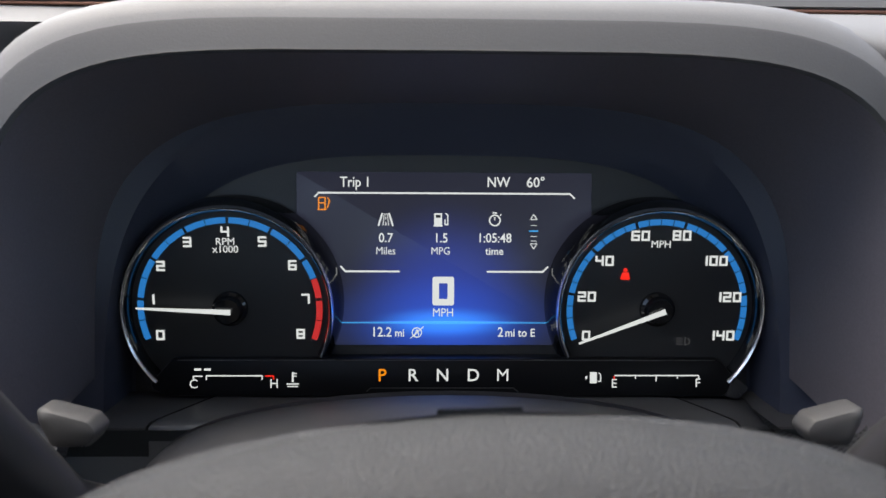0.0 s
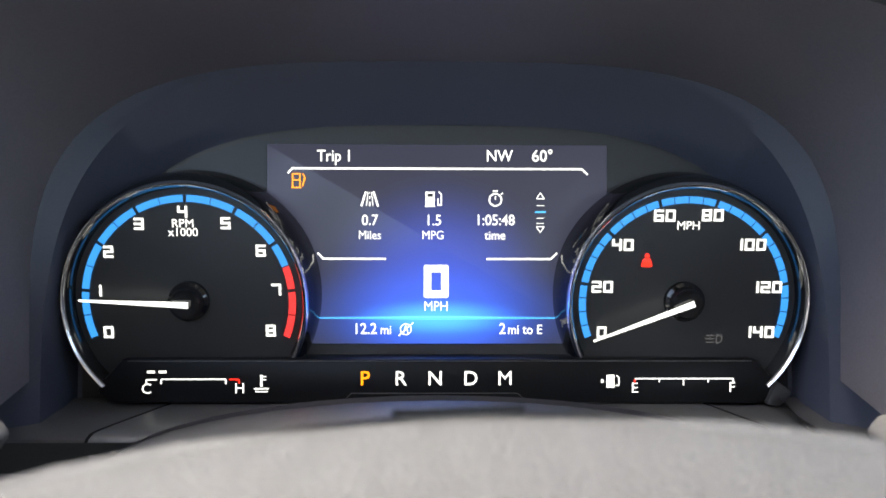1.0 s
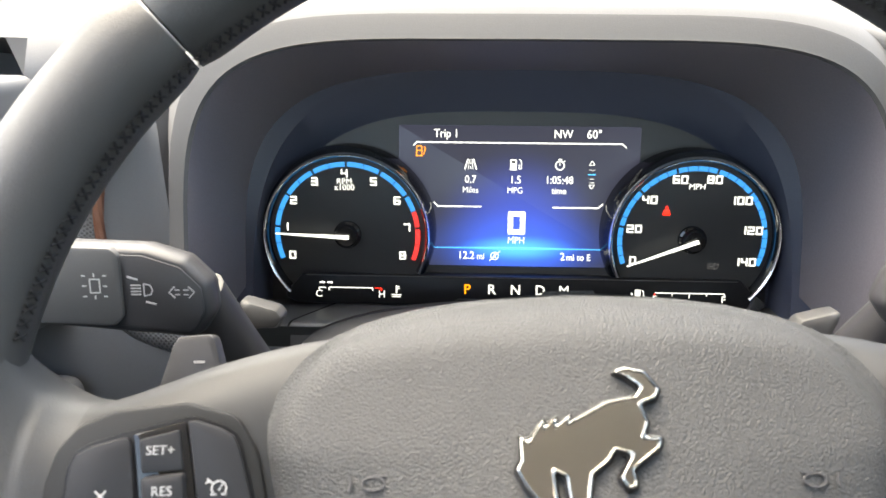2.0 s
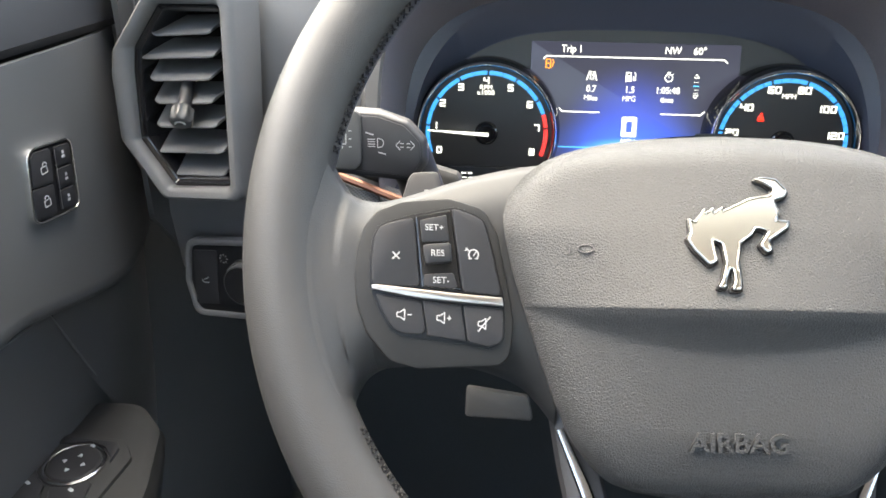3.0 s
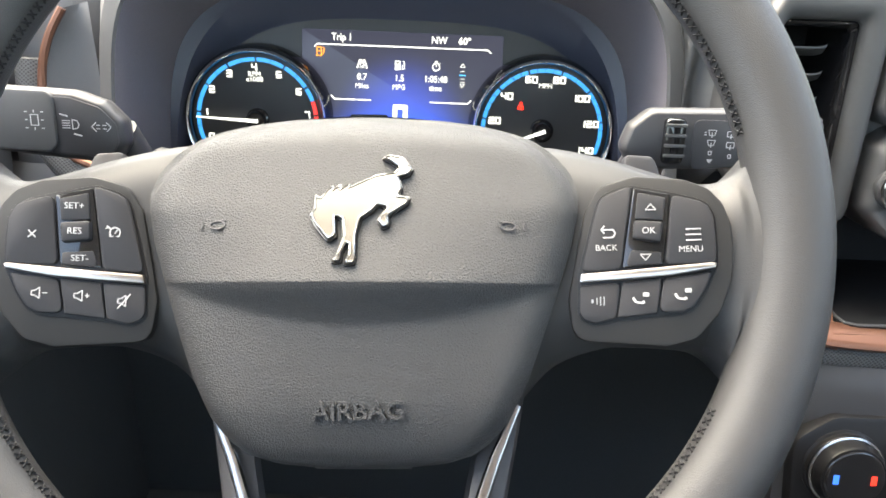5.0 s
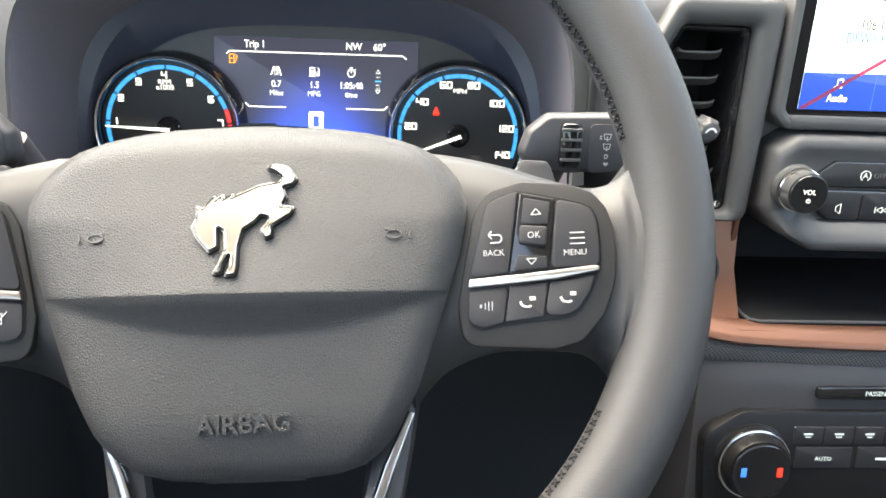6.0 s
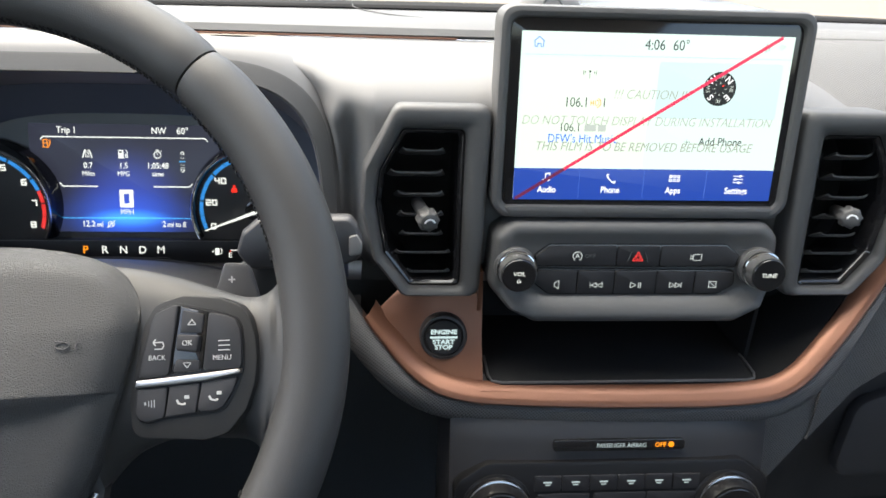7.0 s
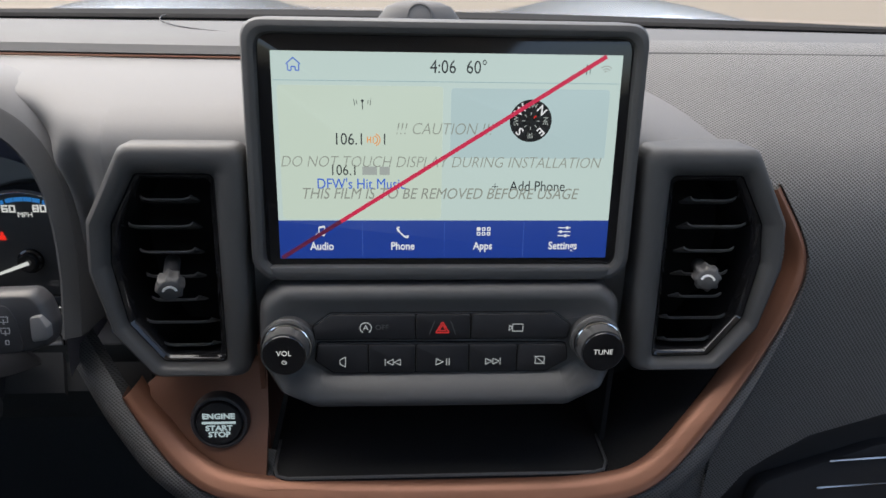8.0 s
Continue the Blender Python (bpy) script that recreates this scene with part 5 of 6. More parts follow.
bars("hazard_mark", [(-0.0052, 0.0078, 0.0020, 0.0078, 0.0007), (-0.0052, 0.0078, -0.0016, 0.0142, 0.0007), (0.0020, 0.0078, -0.0016, 0.0142, 0.0007), (-0.0035, 0.0090, 0.0003, 0.0090, 0.0005), (-0.0035, 0.0090, -0.0016, 0.0124, 0.0005), (0.0003, 0.0090, -0.0016, 0.0124, 0.0005)], RING_RED, keys[1], Z, "red warning triangle")
bars("key_edge", [(-0.0088, 0.0068, -0.0060, 0.0145, 0.0004), (0.0056, 0.0068, 0.0028, 0.0145, 0.0004)], GREY_INK, keys[1], Z)
bars("camera_mark", [(0.0368, 0.0083, 0.0425, 0.0083, 0.0004), (0.0368, 0.0125, 0.0425, 0.0125, 0.0004), (0.0425, 0.0083, 0.0425, 0.0125, 0.0004), (0.0368, 0.0083, 0.0368, 0.0125, 0.0004), (0.0368, 0.0104, 0.0350, 0.0120, 0.0004), (0.0368, 0.0104, 0.0350, 0.0088, 0.0004), (0.0350, 0.0088, 0.0350, 0.0120, 0.0004)], KEY_LIT, keys[2], Z)
bars("speaker_mark", [(-0.0575, -0.0105, -0.0575, -0.0080, 0.0004), (-0.0575, -0.0105, -0.0545, -0.0123, 0.0004), (-0.0575, -0.0080, -0.0545, -0.0062, 0.0004), (-0.0545, -0.0123, -0.0545, -0.0062, 0.0004)], KEY_LIT, keys[3], Z)


def tri_mark(cx, cy, s, w=0.0004):
    """An outlined triangle; s is its signed half width."""
    return [(cx - s, cy - abs(s), cx - s, cy + abs(s), w), (cx - s, cy - abs(s), cx + s, cy, w), (cx - s, cy + abs(s), cx + s, cy, w)]


bars("back_mark", tri_mark(-0.0302, -0.0097, -0.0018) + tri_mark(-0.0262, -0.0097, -0.0018) + [(-0.0328, -0.0118, -0.0328, -0.0076, 0.0004)], KEY_LIT, keys[4], Z)
bars("play_mark", tri_mark(-0.0028, -0.0098, 0.0020) + [(0.0010, -0.0118, 0.0010, -0.0078, 0.0005), (0.0024, -0.0118, 0.0024, -0.0078, 0.0005)], KEY_LIT, keys[5], Z)
bars("next_mark", tri_mark(0.0245, -0.0098, 0.0018) + tri_mark(0.0285, -0.0098, 0.0018) + [(0.0308, -0.0119, 0.0308, -0.0077, 0.0004)], KEY_LIT, keys[6], Z)
bars("screen_mark", [(0.0505, -0.0115, 0.0555, -0.0115, 0.0004), (0.0505, -0.0072, 0.0555, -0.0072, 0.0004), (0.0505, -0.0115, 0.0505, -0.0072, 0.0004), (0.0555, -0.0115, 0.0555, -0.0072, 0.0004), (0.0500, -0.0068, 0.0560, -0.0119, 0.0004)], KEY_LIT, keys[7], Z)


def knob(parent, x, y, r, h, word, lab, cap_r, skirt=PLASTIC, rim=CHROME):
    """A rotary knob: knurled skirt with a bright rim, and a flat cap with its word."""
    seg = 72
    prof = [(r * 1.08, -0.004), (r * 1.06, 0.0008), (r, 0.0016), (r, h * 0.35), (r * 0.985, h * 0.42), (r * 0.93, h * 0.45), (r * 0.92, h * 0.70), (cap_r * 1.06, h * 0.95)]
    bm, loops = bmesh.new(), []
    for i, (rr, z) in enumerate(prof):
        loops.append([((rr - (0.0007 if 4 < i < 7 and k % 12 < 2 else 0)) * math.cos(2 * math.pi * k / seg), (rr - (0.0007 if 4 < i < 7 and k % 12 < 2 else 0)) * math.sin(2 * math.pi * k / seg), z) for k in range(seg)])
    loft(bm, loops, False, True)
    kn = part("knob", bm, skirt, parent, lab, Matrix.Translation((x, y, 0)))
    bm = bmesh.new()
    loft(bm, [[(rr * math.cos(2 * math.pi * k / seg), rr * math.sin(2 * math.pi * k / seg), z) for k in range(seg)] for rr, z in ((r * 1.0, h * 0.30), (r * 1.015, h * 0.36), (r * 1.0, h * 0.44), (r * 0.95, h * 0.462))])
    part("knob_rim", bm, rim, kn, "thin chrome rim")
    part("knob_face", lathe([(cap_r, h * 0.93), (cap_r, h * 1.0), (cap_r * 0.96, h * 1.03), (cap_r * 0.9, h * 1.03)], 48), GLOSS, kn, "black cap")
    if word:
        text("lettering", word, 0.0041, W_LIT, kn, 0, 0.0012 if word == "VOL" else 0, h * 1.03 + 0.0001, wide=1.0)
    return kn


kv = knob(audio, -0.0850, 0.0030, 0.0132, 0.0165, "VOL", "ribbed volume knob", 0.0112)
part("power_mark", disc(0.0013, 0.0172, 0.0173, 0, -0.0037, 16, 0.0010, 120, 420), W_LIT, kv)
bars("power_mark", [(0, -0.0036, 0, -0.0021, 0.0003)], W_LIT, kv, 0.0171)
knob(audio, 0.0835, 0.0030, 0.0132, 0.0165, "TUNE", "ribbed tuning knob", 0.0112)

# ---- start button ----
START_LIT = glow("start_backlight", srgb(182, 205, 212))
start = thing("start_button", "round black engine start button in the copper panel", "start button", pose(0.2510, 0.2310, 0.6905, 78, 0, 0))
part("button_ring", lathe([(0.0172, -0.004), (0.0170, 0.0030), (0.0160, 0.0048), (0.0146, 0.0050), (0.0138, 0.0040), (0.0136, 0.0)], 56), PLASTIC_D, start, "black ring")
cap = part("button_cap", lathe([(0.0133, 0.0), (0.0133, 0.0046), (0.0126, 0.0056), (0.0115, 0.0056)], 48), BUTTON, start)
for s, y in (("ENGINE", 0.0044), ("START", -0.0030), ("STOP", -0.0070)):
    text("lettering", s, 0.0046, START_LIT, cap, 0, y, 0.0058, wide=1.15, bold=0.00016)
bars("button_bar", [(-0.0098, 0.0005, 0.0098, 0.0005, 0.0015)], START_LIT, cap, 0.0057)

# ---- open tray under the audio panel ----
tray = thing("storage_tray", "black rubber-lined open tray under the audio panel", "tray", pose(0.3815, 0.206, 0.664))
q = [(-0.1000, 0.0), (0.1010, 0.0), (0.1010, 0.10), (-0.1000, 0.10)]
part("tray_mat", slab(q, 0.0, 0.0016, 0.012, 0.0006), RUBBER, tray, "black rubber mat")
part("tray_rim", tube([(-0.0985, 0.035, 0.0022), (-0.0985, 0.010, 0.0022), (-0.0965, 0.003, 0.0022), (-0.090, 0.0006, 0.0022), (0.090, 0.0006, 0.0022), (0.0965, 0.003, 0.0022), (0.0995, 0.010, 0.0022), (0.0995, 0.035, 0.0022)], 0.0010, 6), PLASTIC, tray, "thin raised edge")
part("tray_wall", sheet([[(x, 0.10, z) for x in (-0.104, 0.104)] for z in (0.0, 0.048)], 0.003), RUBBER, tray)
part("tray_back", sheet([[(x, 0.096, z) for x in (-0.104, 0.104)] for z in (0.048, 0.075)], 0.003), COPPER, tray, "copper strip at the back of the tray")
part("tray_wall", sheet([[(-0.1035, y, z) for y in (0.030, 0.10)] for z in (0.0, 0.075)], 0.003), COPPER, tray)
part("tray_wall", sheet([[(0.1035, y, z) for y in (0.030, 0.10)] for z in (0.0, 0.075)], 0.003), BLACK, tray)
part("tray_wall", sheet([[(x, y, 0.075) for x in (-0.104, 0.104)] for y in (0.04, 0.10)], 0.003), RUBBER, tray)

# ---- climate panel and passenger airbag lamp ----
AM = pose(0.3765, 0.1870, 0.6255, 77, 0, 0)
lamp = thing("airbag_indicator", "narrow black passenger airbag indicator lamp, lit amber", "indicator", AM)
part("indicator_glass", slab(rect(-0.048, 0.048, -0.0042, 0.0042), -0.002, 0.0012, 0.003, 0.0005), GLOSS, lamp)
text("lettering", "PASSENGER AIRBAG", 0.0044, LIT_DIM, lamp, 0.0015, 0.0, 0.0014, wide=0.92)
text("lettering", "OFF", 0.0048, AMBER, lamp, 0.0300, 0.0, 0.0014, bold=0.0001)
part("indicator_mark", disc(0.0022, 0.0013, 0.0015, 0.0378, 0.0004, 12), AMBER, lamp)
HMX = pose(0.3735, 0.1770, 0.5885, 77, 0, 0)
clim = thing("climate_panel", "black climate control panel with two temperature knobs", "control panel", HMX)
co_ = [(-0.112, -0.050), (0.114, -0.050), (0.118, 0.010), (0.094, 0.0265), (-0.092, 0.0265), (-0.116, 0.010)]
part("panel_body", slab(co_, -0.010, 0.0, 0.016, 0.003, 6), SATIN, clim)
for x in (-0.0840, 0.0850):
    k = knob(clim, x, -0.007, 0.0235, 0.016, "", "temperature knob with bright rim", 0.0185, SATIN, DCHROME)
    bars("cold_mark", [(-0.0115, -0.003, -0.0115, 0.003, 0.0035)], glow("cold_blue", srgb(40, 100, 230)) if x < 0 else bpy.data.materials["cold_blue"], k, 0.0166, "blue mark")
    bars("warm_mark", [(0.0115, -0.003, 0.0115, 0.003, 0.0035)], RED_LIT, k, 0.0166, "red mark")
for i, x in enumerate(np.linspace(-0.048, 0.054, 6)):
    kk = part("key", slab(rect(x - 0.0098, x + 0.0098, 0.004, 0.016), -0.001, 0.0010, 0.0015, 0.0005), BUTTON, clim)
    bars("key_mark", [(x - 0.003, 0.0112, x + 0.003, 0.0112, 0.0012), (x - 0.0018, 0.0092, x + 0.0018, 0.0092, 0.0008)], LIT_DIM, kk, 0.0011)
for s, x in (("AUTO", -0.036), ("", 0.005), ("", 0.045)):
    kk = part("key", slab(rect(x - 0.0190, x + 0.0190, -0.0125, 0.0020), -0.001, 0.0010, 0.0015, 0.0005), BUTTON, clim)
    if s:
        text("lettering", s, 0.0040, LIT_DIM, kk, x, -0.006, 0.0011)
    else:
        bars("key_mark", [(x - 0.006, -0.006, x + 0.006, -0.006, 0.0016)], LIT_DIM, kk, 0.0011)

# ---- small dome on the shelf, behind the screen ----
dome = thing("light_sensor", "small grey sensor dome on the dashboard shelf", "sensor", pose(0.376, 0.560, 0.869))
bm = bmesh.new()
loft(bm, [[(w * math.cos(a) * 0.036, w * math.sin(a) * 0.020, h) for a in np.linspace(0, 2 * math.pi, 33)[:-1]] for w, h in ((1.25, 0.0), (1.15, 0.003), (0.95, 0.012), (0.80, 0.019), (0.55, 0.0225), (0.3, 0.0235))], False, True)
part("sensor_base", bm, SHELF, dome)
part("sensor_lens", lathe([(0.0120, -0.001), (0.0120, 0.0015), (0.0105, 0.0022), (0.0095, 0.0012), (0.0090, 0.0014)], 32), DOOR, dome, "", pose(0, -0.0165, 0.0125, 70, 0, 0))
# hub legs at the foot of the wheel, with bright edges
for s in (-1, 1):
    part("lower_spoke", tube([(s * 0.060, -0.066, -0.026), (s * 0.056, -0.090, -0.025), (s * 0.050, -0.118, -0.020), (s * 0.043, -0.150, -0.012), (s * 0.040, -0.166, -0.006)], [0.009, 0.009, 0.009, 0.010, 0.012], 10, flat=0.7), PLASTIC_D, wheel)
    part("spoke_trim", tube([(s * 0.0640, -0.0760, -0.0145), (s * 0.0545, -0.0980, -0.0145), (s * 0.0445, -0.1250, -0.0110), (s * 0.0395, -0.1500, -0.0040)], [0.0016, 0.0026, 0.0028, 0.0022], 8, flat=0.6), DCHROME, wheel, "bright metal spoke trim")

# chrome emblem on the cover: one plain raised shape
em = [(7.6, 22.8), (11.1, 24), (16.3, 22.9), (19.8, 18), (18.4, 15.4), (14.4, 14.1), (15.8, 9.2), (14.2, 5.4), (19, 5.2), (18, 2.4), (10.8, -2.8), (11.3, -7), (9, -8), (7.1, -4.9), (10.8, 0.9), (6.5, 2), (4.6, -0.8), (0.2, -4.1), (-1.3, -11.8), (-1.1, -18.9), (-1.5, -22.8), (-5.3, -23.3), (-3.5, -19.8), (-3.6, -15), (-4.6, -14.6), (-6.4, -18.6),
      (-6.7, -22.1), (-9.9, -22.4), (-8, -19.3), (-5.9, -11.9), (-6.6, -4.7), (-9.7, -2.9), (-8.9, -11.5), (-11.8, -13.4), (-16.9, -7.2), (-19.2, -2.7), (-17.8, -0.3), (-17.9, 6), (-15.8, 4.4), (-11.4, 10.4), (-11.2, 8.2), (-8.1, 10.7), (-8.1, 8.5), (-4.3, 11.2), (-4.7, 9.3), (5.5, 14.7), (13, 16), (14.9, 18.5), (11.4, 21.3)]
EM = Matrix.Translation((0.0, 0.0015, 0.0145)) @ pose(0, 0, 0, -17.2)
eo = ccw([(x / 1000, y / 1000) for x, y in em])
el = lambda d, z: at_z(rp(off(eo, d), 0.0012, 3), z)
part("emblem", loft(bmesh.new(), [el(0, -0.004), el(0, 0.0013), el(0.00015, 0.0018), el(0.00045, 0.0020), el(0.00075, 0.0015), el(0.00085, 0.0014)], True, True), EMBLEM, wheel, "polished chrome emblem", EM, 25)
part("emblem_plate", slab(ccw(off(eo, -0.0007)), -0.004, 0.0004, 0.0012, 0.0002, 3), GLOSS, wheel, "", EM)
# embossed word and horn marks
text("embossed_word", "AIRBAG", 0.0098, PAD, wheel, 0.0, 0.0, 0.0, raise_=0.0022, bold=0.0002).matrix_basis = Matrix.Translation((0.0, -0.0762, 0.0109)) @ pose(0, 0, 0, 7, 0, 1) @ Matrix.Diagonal((1.05, 1, 1, 1))
for x, s in ((-0.0575, 1), (0.0590, -1)):
    HX = Matrix.Translation((x, -0.0045, 0.0122)) @ pose(0, 0, 0, -17, 88 * x, 0)
    bm = tube([(0.0030 * math.cos(a) + 0.0012 * s, 0.0017 * math.sin(a), 0) for a in np.linspace(0, 2 * math.pi, 17)[:-1]], 0.0004, 6, closed=True)
    tube([(-0.0055 * s, 0.0016, 0), (-0.0048 * s, 0.0, 0), (-0.0052 * s, -0.0018, 0)], 0.0004, 6, bm)
    tube([(0.0045 * s, 0.0020, 0), (0.0012 * s, 0.0019, 0)], 0.0004, 6, bm)
    # Darker plastic than the cover, so the mark's relief shade is in its colour.
    part("horn_mark", bm, PLASTIC_D, wheel, "embossed horn mark, relief shade in its darker colour", HX)


# shift paddles behind the spokes
for s in (-1, 1):
    pad_ = part("shift_paddle", slab(ccw([(s * x, y) for x, y in ((0.1195, 0.0388), (0.1322, 0.0380), (0.1342, 0.0346), (0.1385, 0.0195), (0.1410, -0.0200), (0.1350, -0.0340), (0.1120, -0.0300), (0.1140, 0.0200))]), -0.0510, -0.0445, 0.003, 0.0018), PLASTIC_D, wheel, "grey shift paddle")
    bars("paddle_mark", [(s * 0.1240 - 0.0019, 0.0290, s * 0.1240 + 0.0019, 0.0290, 0.0009)] + ([(0.1240, 0.0271, 0.1240, 0.0309, 0.0009)] if s > 0 else []), MARK, pad_, -0.0444)


# switch pads on the spokes
def pad_switches(s):
    PX = Matrix.Translation((s * 0.1137, -0.0173 if s < 0 else -0.0163, 0.0021 if s < 0 else 0.0035)) @ pose(0, 0, 0, 0, 9 if s < 0 else -12, 0)
    sh = lambda pts: ccw([(-s * x / 1000, y / 1000) for x, y in pts])
    car = part("switch_panel", slab(sh([(-8.0, -35.1), (-19.1, -32.1), (-28.4, -21.4), (-32.8, -9.4), (-34.0, 1.7), (-33.4, 12.9), (-30.6, 21.7), (-25.5, 28.0), (-16.0, 32.0), (3.2, 34.0), (17.5, 30.2), (23.5, 19.8), (28.1, -2.8), (30.6, -16.2), (28.7, -33.0)]), -0.006, 0.0016, 0.008, 0.0012, 4), SPOKE_SHADE, wheel, "smooth switch surround, spoke plastic darkened for its shade", PX)
    part("switch_recess", slab(sh([(-27.9, -2.2), (-28.0, 8.4), (-27.3, 17.0), (-25.0, 21.8), (-21.4, 23.7), (-10.8, 26.8), (4.0, 30.1), (7.0, 30.0), (14.0, 27.7), (17.6, 25.3), (19.3, 21.7), (22.9, 8.1), (26.6, -6.5), (26.9, -22.2), (24.9, -25.2), (20.2, -26.8), (11.3, -24.9), (-14.4, -22.3), (-18.8, -19.8), (-23.3, -13.0)]), -0.002, 0.0020, 0.003, 0.0002), SATIN, car)
    B = {}
    for key, pts, h, r, m_ in (("outer", [(-27.0, -2.0), (-27.1, 8.4), (-26.5, 16.3), (-24.5, 20.9), (-21.2, 22.8), (-10.9, 25.6), (-7.6, -2.5)], 0.0036, 0.0025, BUTTON),
                               ("well", [(-10.4, 25.8), (3.8, 29.1), (9.0, -3.7), (-7.1, -2.6)], 0.0026, 0.0008, GLOSS),
                               ("inner", [(4.3, 29.1), (6.6, 29.2), (13.5, 26.8), (16.9, 24.7), (18.4, 21.5), (21.9, 8.1), (25.3, -5.5), (9.4, -4.0)], 0.0036, 0.0025, BUTTON),
                               ("low1", [(-25.6, -5.1), (-20.1, -6.4), (-7.1, -7.9), (-4.7, -21.7), (-14.0, -21.4), (-18.1, -19.1), (-22.5, -12.5)], 0.0034, 0.003, BUTTON),
                               ("low2", [(-6.5, -7.9), (9.0, -9.4), (11.2, -23.8), (-4.1, -21.9)], 0.0034, 0.0006, BUTTON),
                               ("low3", [(9.6, -9.4), (25.9, -10.4), (26.2, -21.9), (24.4, -24.4), (20.0, -25.9), (11.8, -23.9)], 0.0034, 0.002, BUTTON)):
        B[key] = part("switch_button" if key != "well" else "rocker_well", slab(sh(pts), -0.002, h, r, 0.0007), m_, car)
    part("switch_trim", slab(sh([(-27.0, -2.3), (-25.1, -2.0), (4.2, -4.5), (25.2, -6.0), (25.9, -9.6), (8.7, -8.6), (-9.1, -7.2), (-20.1, -5.4), (-26.8, -4.1)]), -0.002, 0.0050, 0.0004, 0.0009), STRIP, car, "satin metal strip")
    part("rocker", slab(sh([(-8.5, 24.3), (2.2, 26.8), (3.6, 15.9), (-7.3, 15.3)]), 0.001, 0.0036, 0.0008, 0.0005), BUTTON, B["well"])
    part("rocker", slab(sh([(-7.2, 14.3), (4.1, 15.4), (4.8, 7.6), (-6.0, 6.1)]), 0.001, 0.0062, 0.0014, 0.0012), BUTTON, B["well"])
    part("rocker", slab(sh([(-6.3, 2.5), (5.4, 3.4), (7.2, -1.9), (6.2, -3.0), (-6.3, -2.2)]), 0.001, 0.0036, 0.0010, 0.0005), BUTTON, B["well"])
    Z = 0.0038
    if s < 0:
        for w, x, y, z in (("SET+", -0.0026, 0.0213, 0.0038), ("RES", -0.0012, 0.0108, 0.0064), ("SET-", 0.0006, 0.0002, 0.0038)):
            text("lettering", w, 0.0036, MARK, B["well"], x, y, z)
        cx, cy = -0.0176, 0.0097
        bars("cancel_mark", [(cx - 0.0014, cy - 0.0014, cx + 0.0014, cy + 0.0014, 0.0005), (cx - 0.0014, cy + 0.0014, cx + 0.0014, cy - 0.0014, 0.0005)], MARK, B["outer"], Z)
        cx, cy = 0.0134, 0.0109
        part("cruise_mark", disc(0.0022, Z, Z + 0.0002, cx, cy, 16, 0.0017, -40, 220), MARK, B["inner"])
        bars("cruise_hand", [(cx, cy - 0.0005, cx + 0.0010, cy + 0.0012, 0.0004), (cx - 0.0022, cy - 0.0016, cx - 0.0006, cy - 0.0016, 0.0004), (cx + 0.0006, cy - 0.0016, cx + 0.0020, cy - 0.0016, 0.0004), (cx - 0.0032, cy + 0.0026, cx - 0.0018, cy + 0.0014, 0.0005), (cx - 0.0036, cy + 0.0014, cx - 0.0022, cy + 0.0022, 0.0004)], MARK, B["inner"], Z)
        for key, cx, y, mark in (("low1", -0.0139, -0.0137, "-"), ("low2", 0.0019, -0.0147, "+"), ("low3", 0.0184, -0.0166, "/")):
            z = 0.0036
            b = [(cx - 0.0026, y - 0.0009, cx - 0.0026, y + 0.0009, 0.0004), (cx - 0.0026, y + 0.0009, cx - 0.0014, y + 0.0009, 0.0004), (cx - 0.0026, y - 0.0009, cx - 0.0014, y - 0.0009, 0.0004), (cx - 0.0014, y - 0.0009, cx + 0.0004, y - 0.0022, 0.0004), (cx - 0.0014, y + 0.0009, cx + 0.0004, y + 0.0022, 0.0004), (cx + 0.0004, y - 0.0022, cx + 0.0004, y + 0.0022, 0.0004)]
            b += {"-": [(cx + 0.0014, y, cx + 0.0032, y, 0.0004)], "+": [(cx + 0.0014, y, cx + 0.0032, y, 0.0004), (cx + 0.0023, y - 0.0009, cx + 0.0023, y + 0.0009, 0.0004)], "/": [(cx - 0.0026, y - 0.0030, cx + 0.0022, y + 0.0028, 0.0005)]}[mark]
            bars("speaker_mark", b, MARK, B[key], z)
    else:
        cx, cy = 0.0026, 0.0205
        bars("up_mark", [(cx - 0.0020, cy - 0.001, cx + 0.0020, cy - 0.001, 0.0004), (cx - 0.0020, cy - 0.001, cx, cy + 0.0014, 0.0004), (cx + 0.0020, cy - 0.001, cx, cy + 0.0014, 0.0004)], MARK, B["well"], 0.0038)
        cx, cy = 0.0002, 0.0006
        bars("down_mark", [(cx - 0.0020, cy + 0.001, cx + 0.0020, cy + 0.001, 0.0004), (cx - 0.0020, cy + 0.001, cx, cy - 0.0014, 0.0004), (cx + 0.0020, cy + 0.001, cx, cy - 0.0014, 0.0004)], MARK, B["well"], 0.0038)
        text("lettering", "OK", 0.0036, MARK, B["well"], 0.0015, 0.0108, 0.0064)
        text("lettering", "BACK", 0.0034, MARK, B["inner"], -0.0150, 0.0044, Z)
        cx = -0.0142
        bars("back_mark", [(cx - 0.0028, 0.0118, cx + 0.0020, 0.0118, 0.0006), (cx - 0.0028, 0.0118, cx - 0.0014, 0.0134, 0.0006), (cx - 0.0028, 0.0118, cx - 0.0014, 0.0102, 0.0006), (cx + 0.0020, 0.0118, cx + 0.0028, 0.0102, 0.0006), (cx + 0.0028, 0.0102, cx + 0.0018, 0.0086, 0.0006), (cx + 0.0018, 0.0086, cx - 0.0020, 0.0086, 0.0006)], MARK, B["inner"], Z)
        text("lettering", "MENU", 0.0034, MARK, B["outer"], 0.0176, 0.0034, Z)
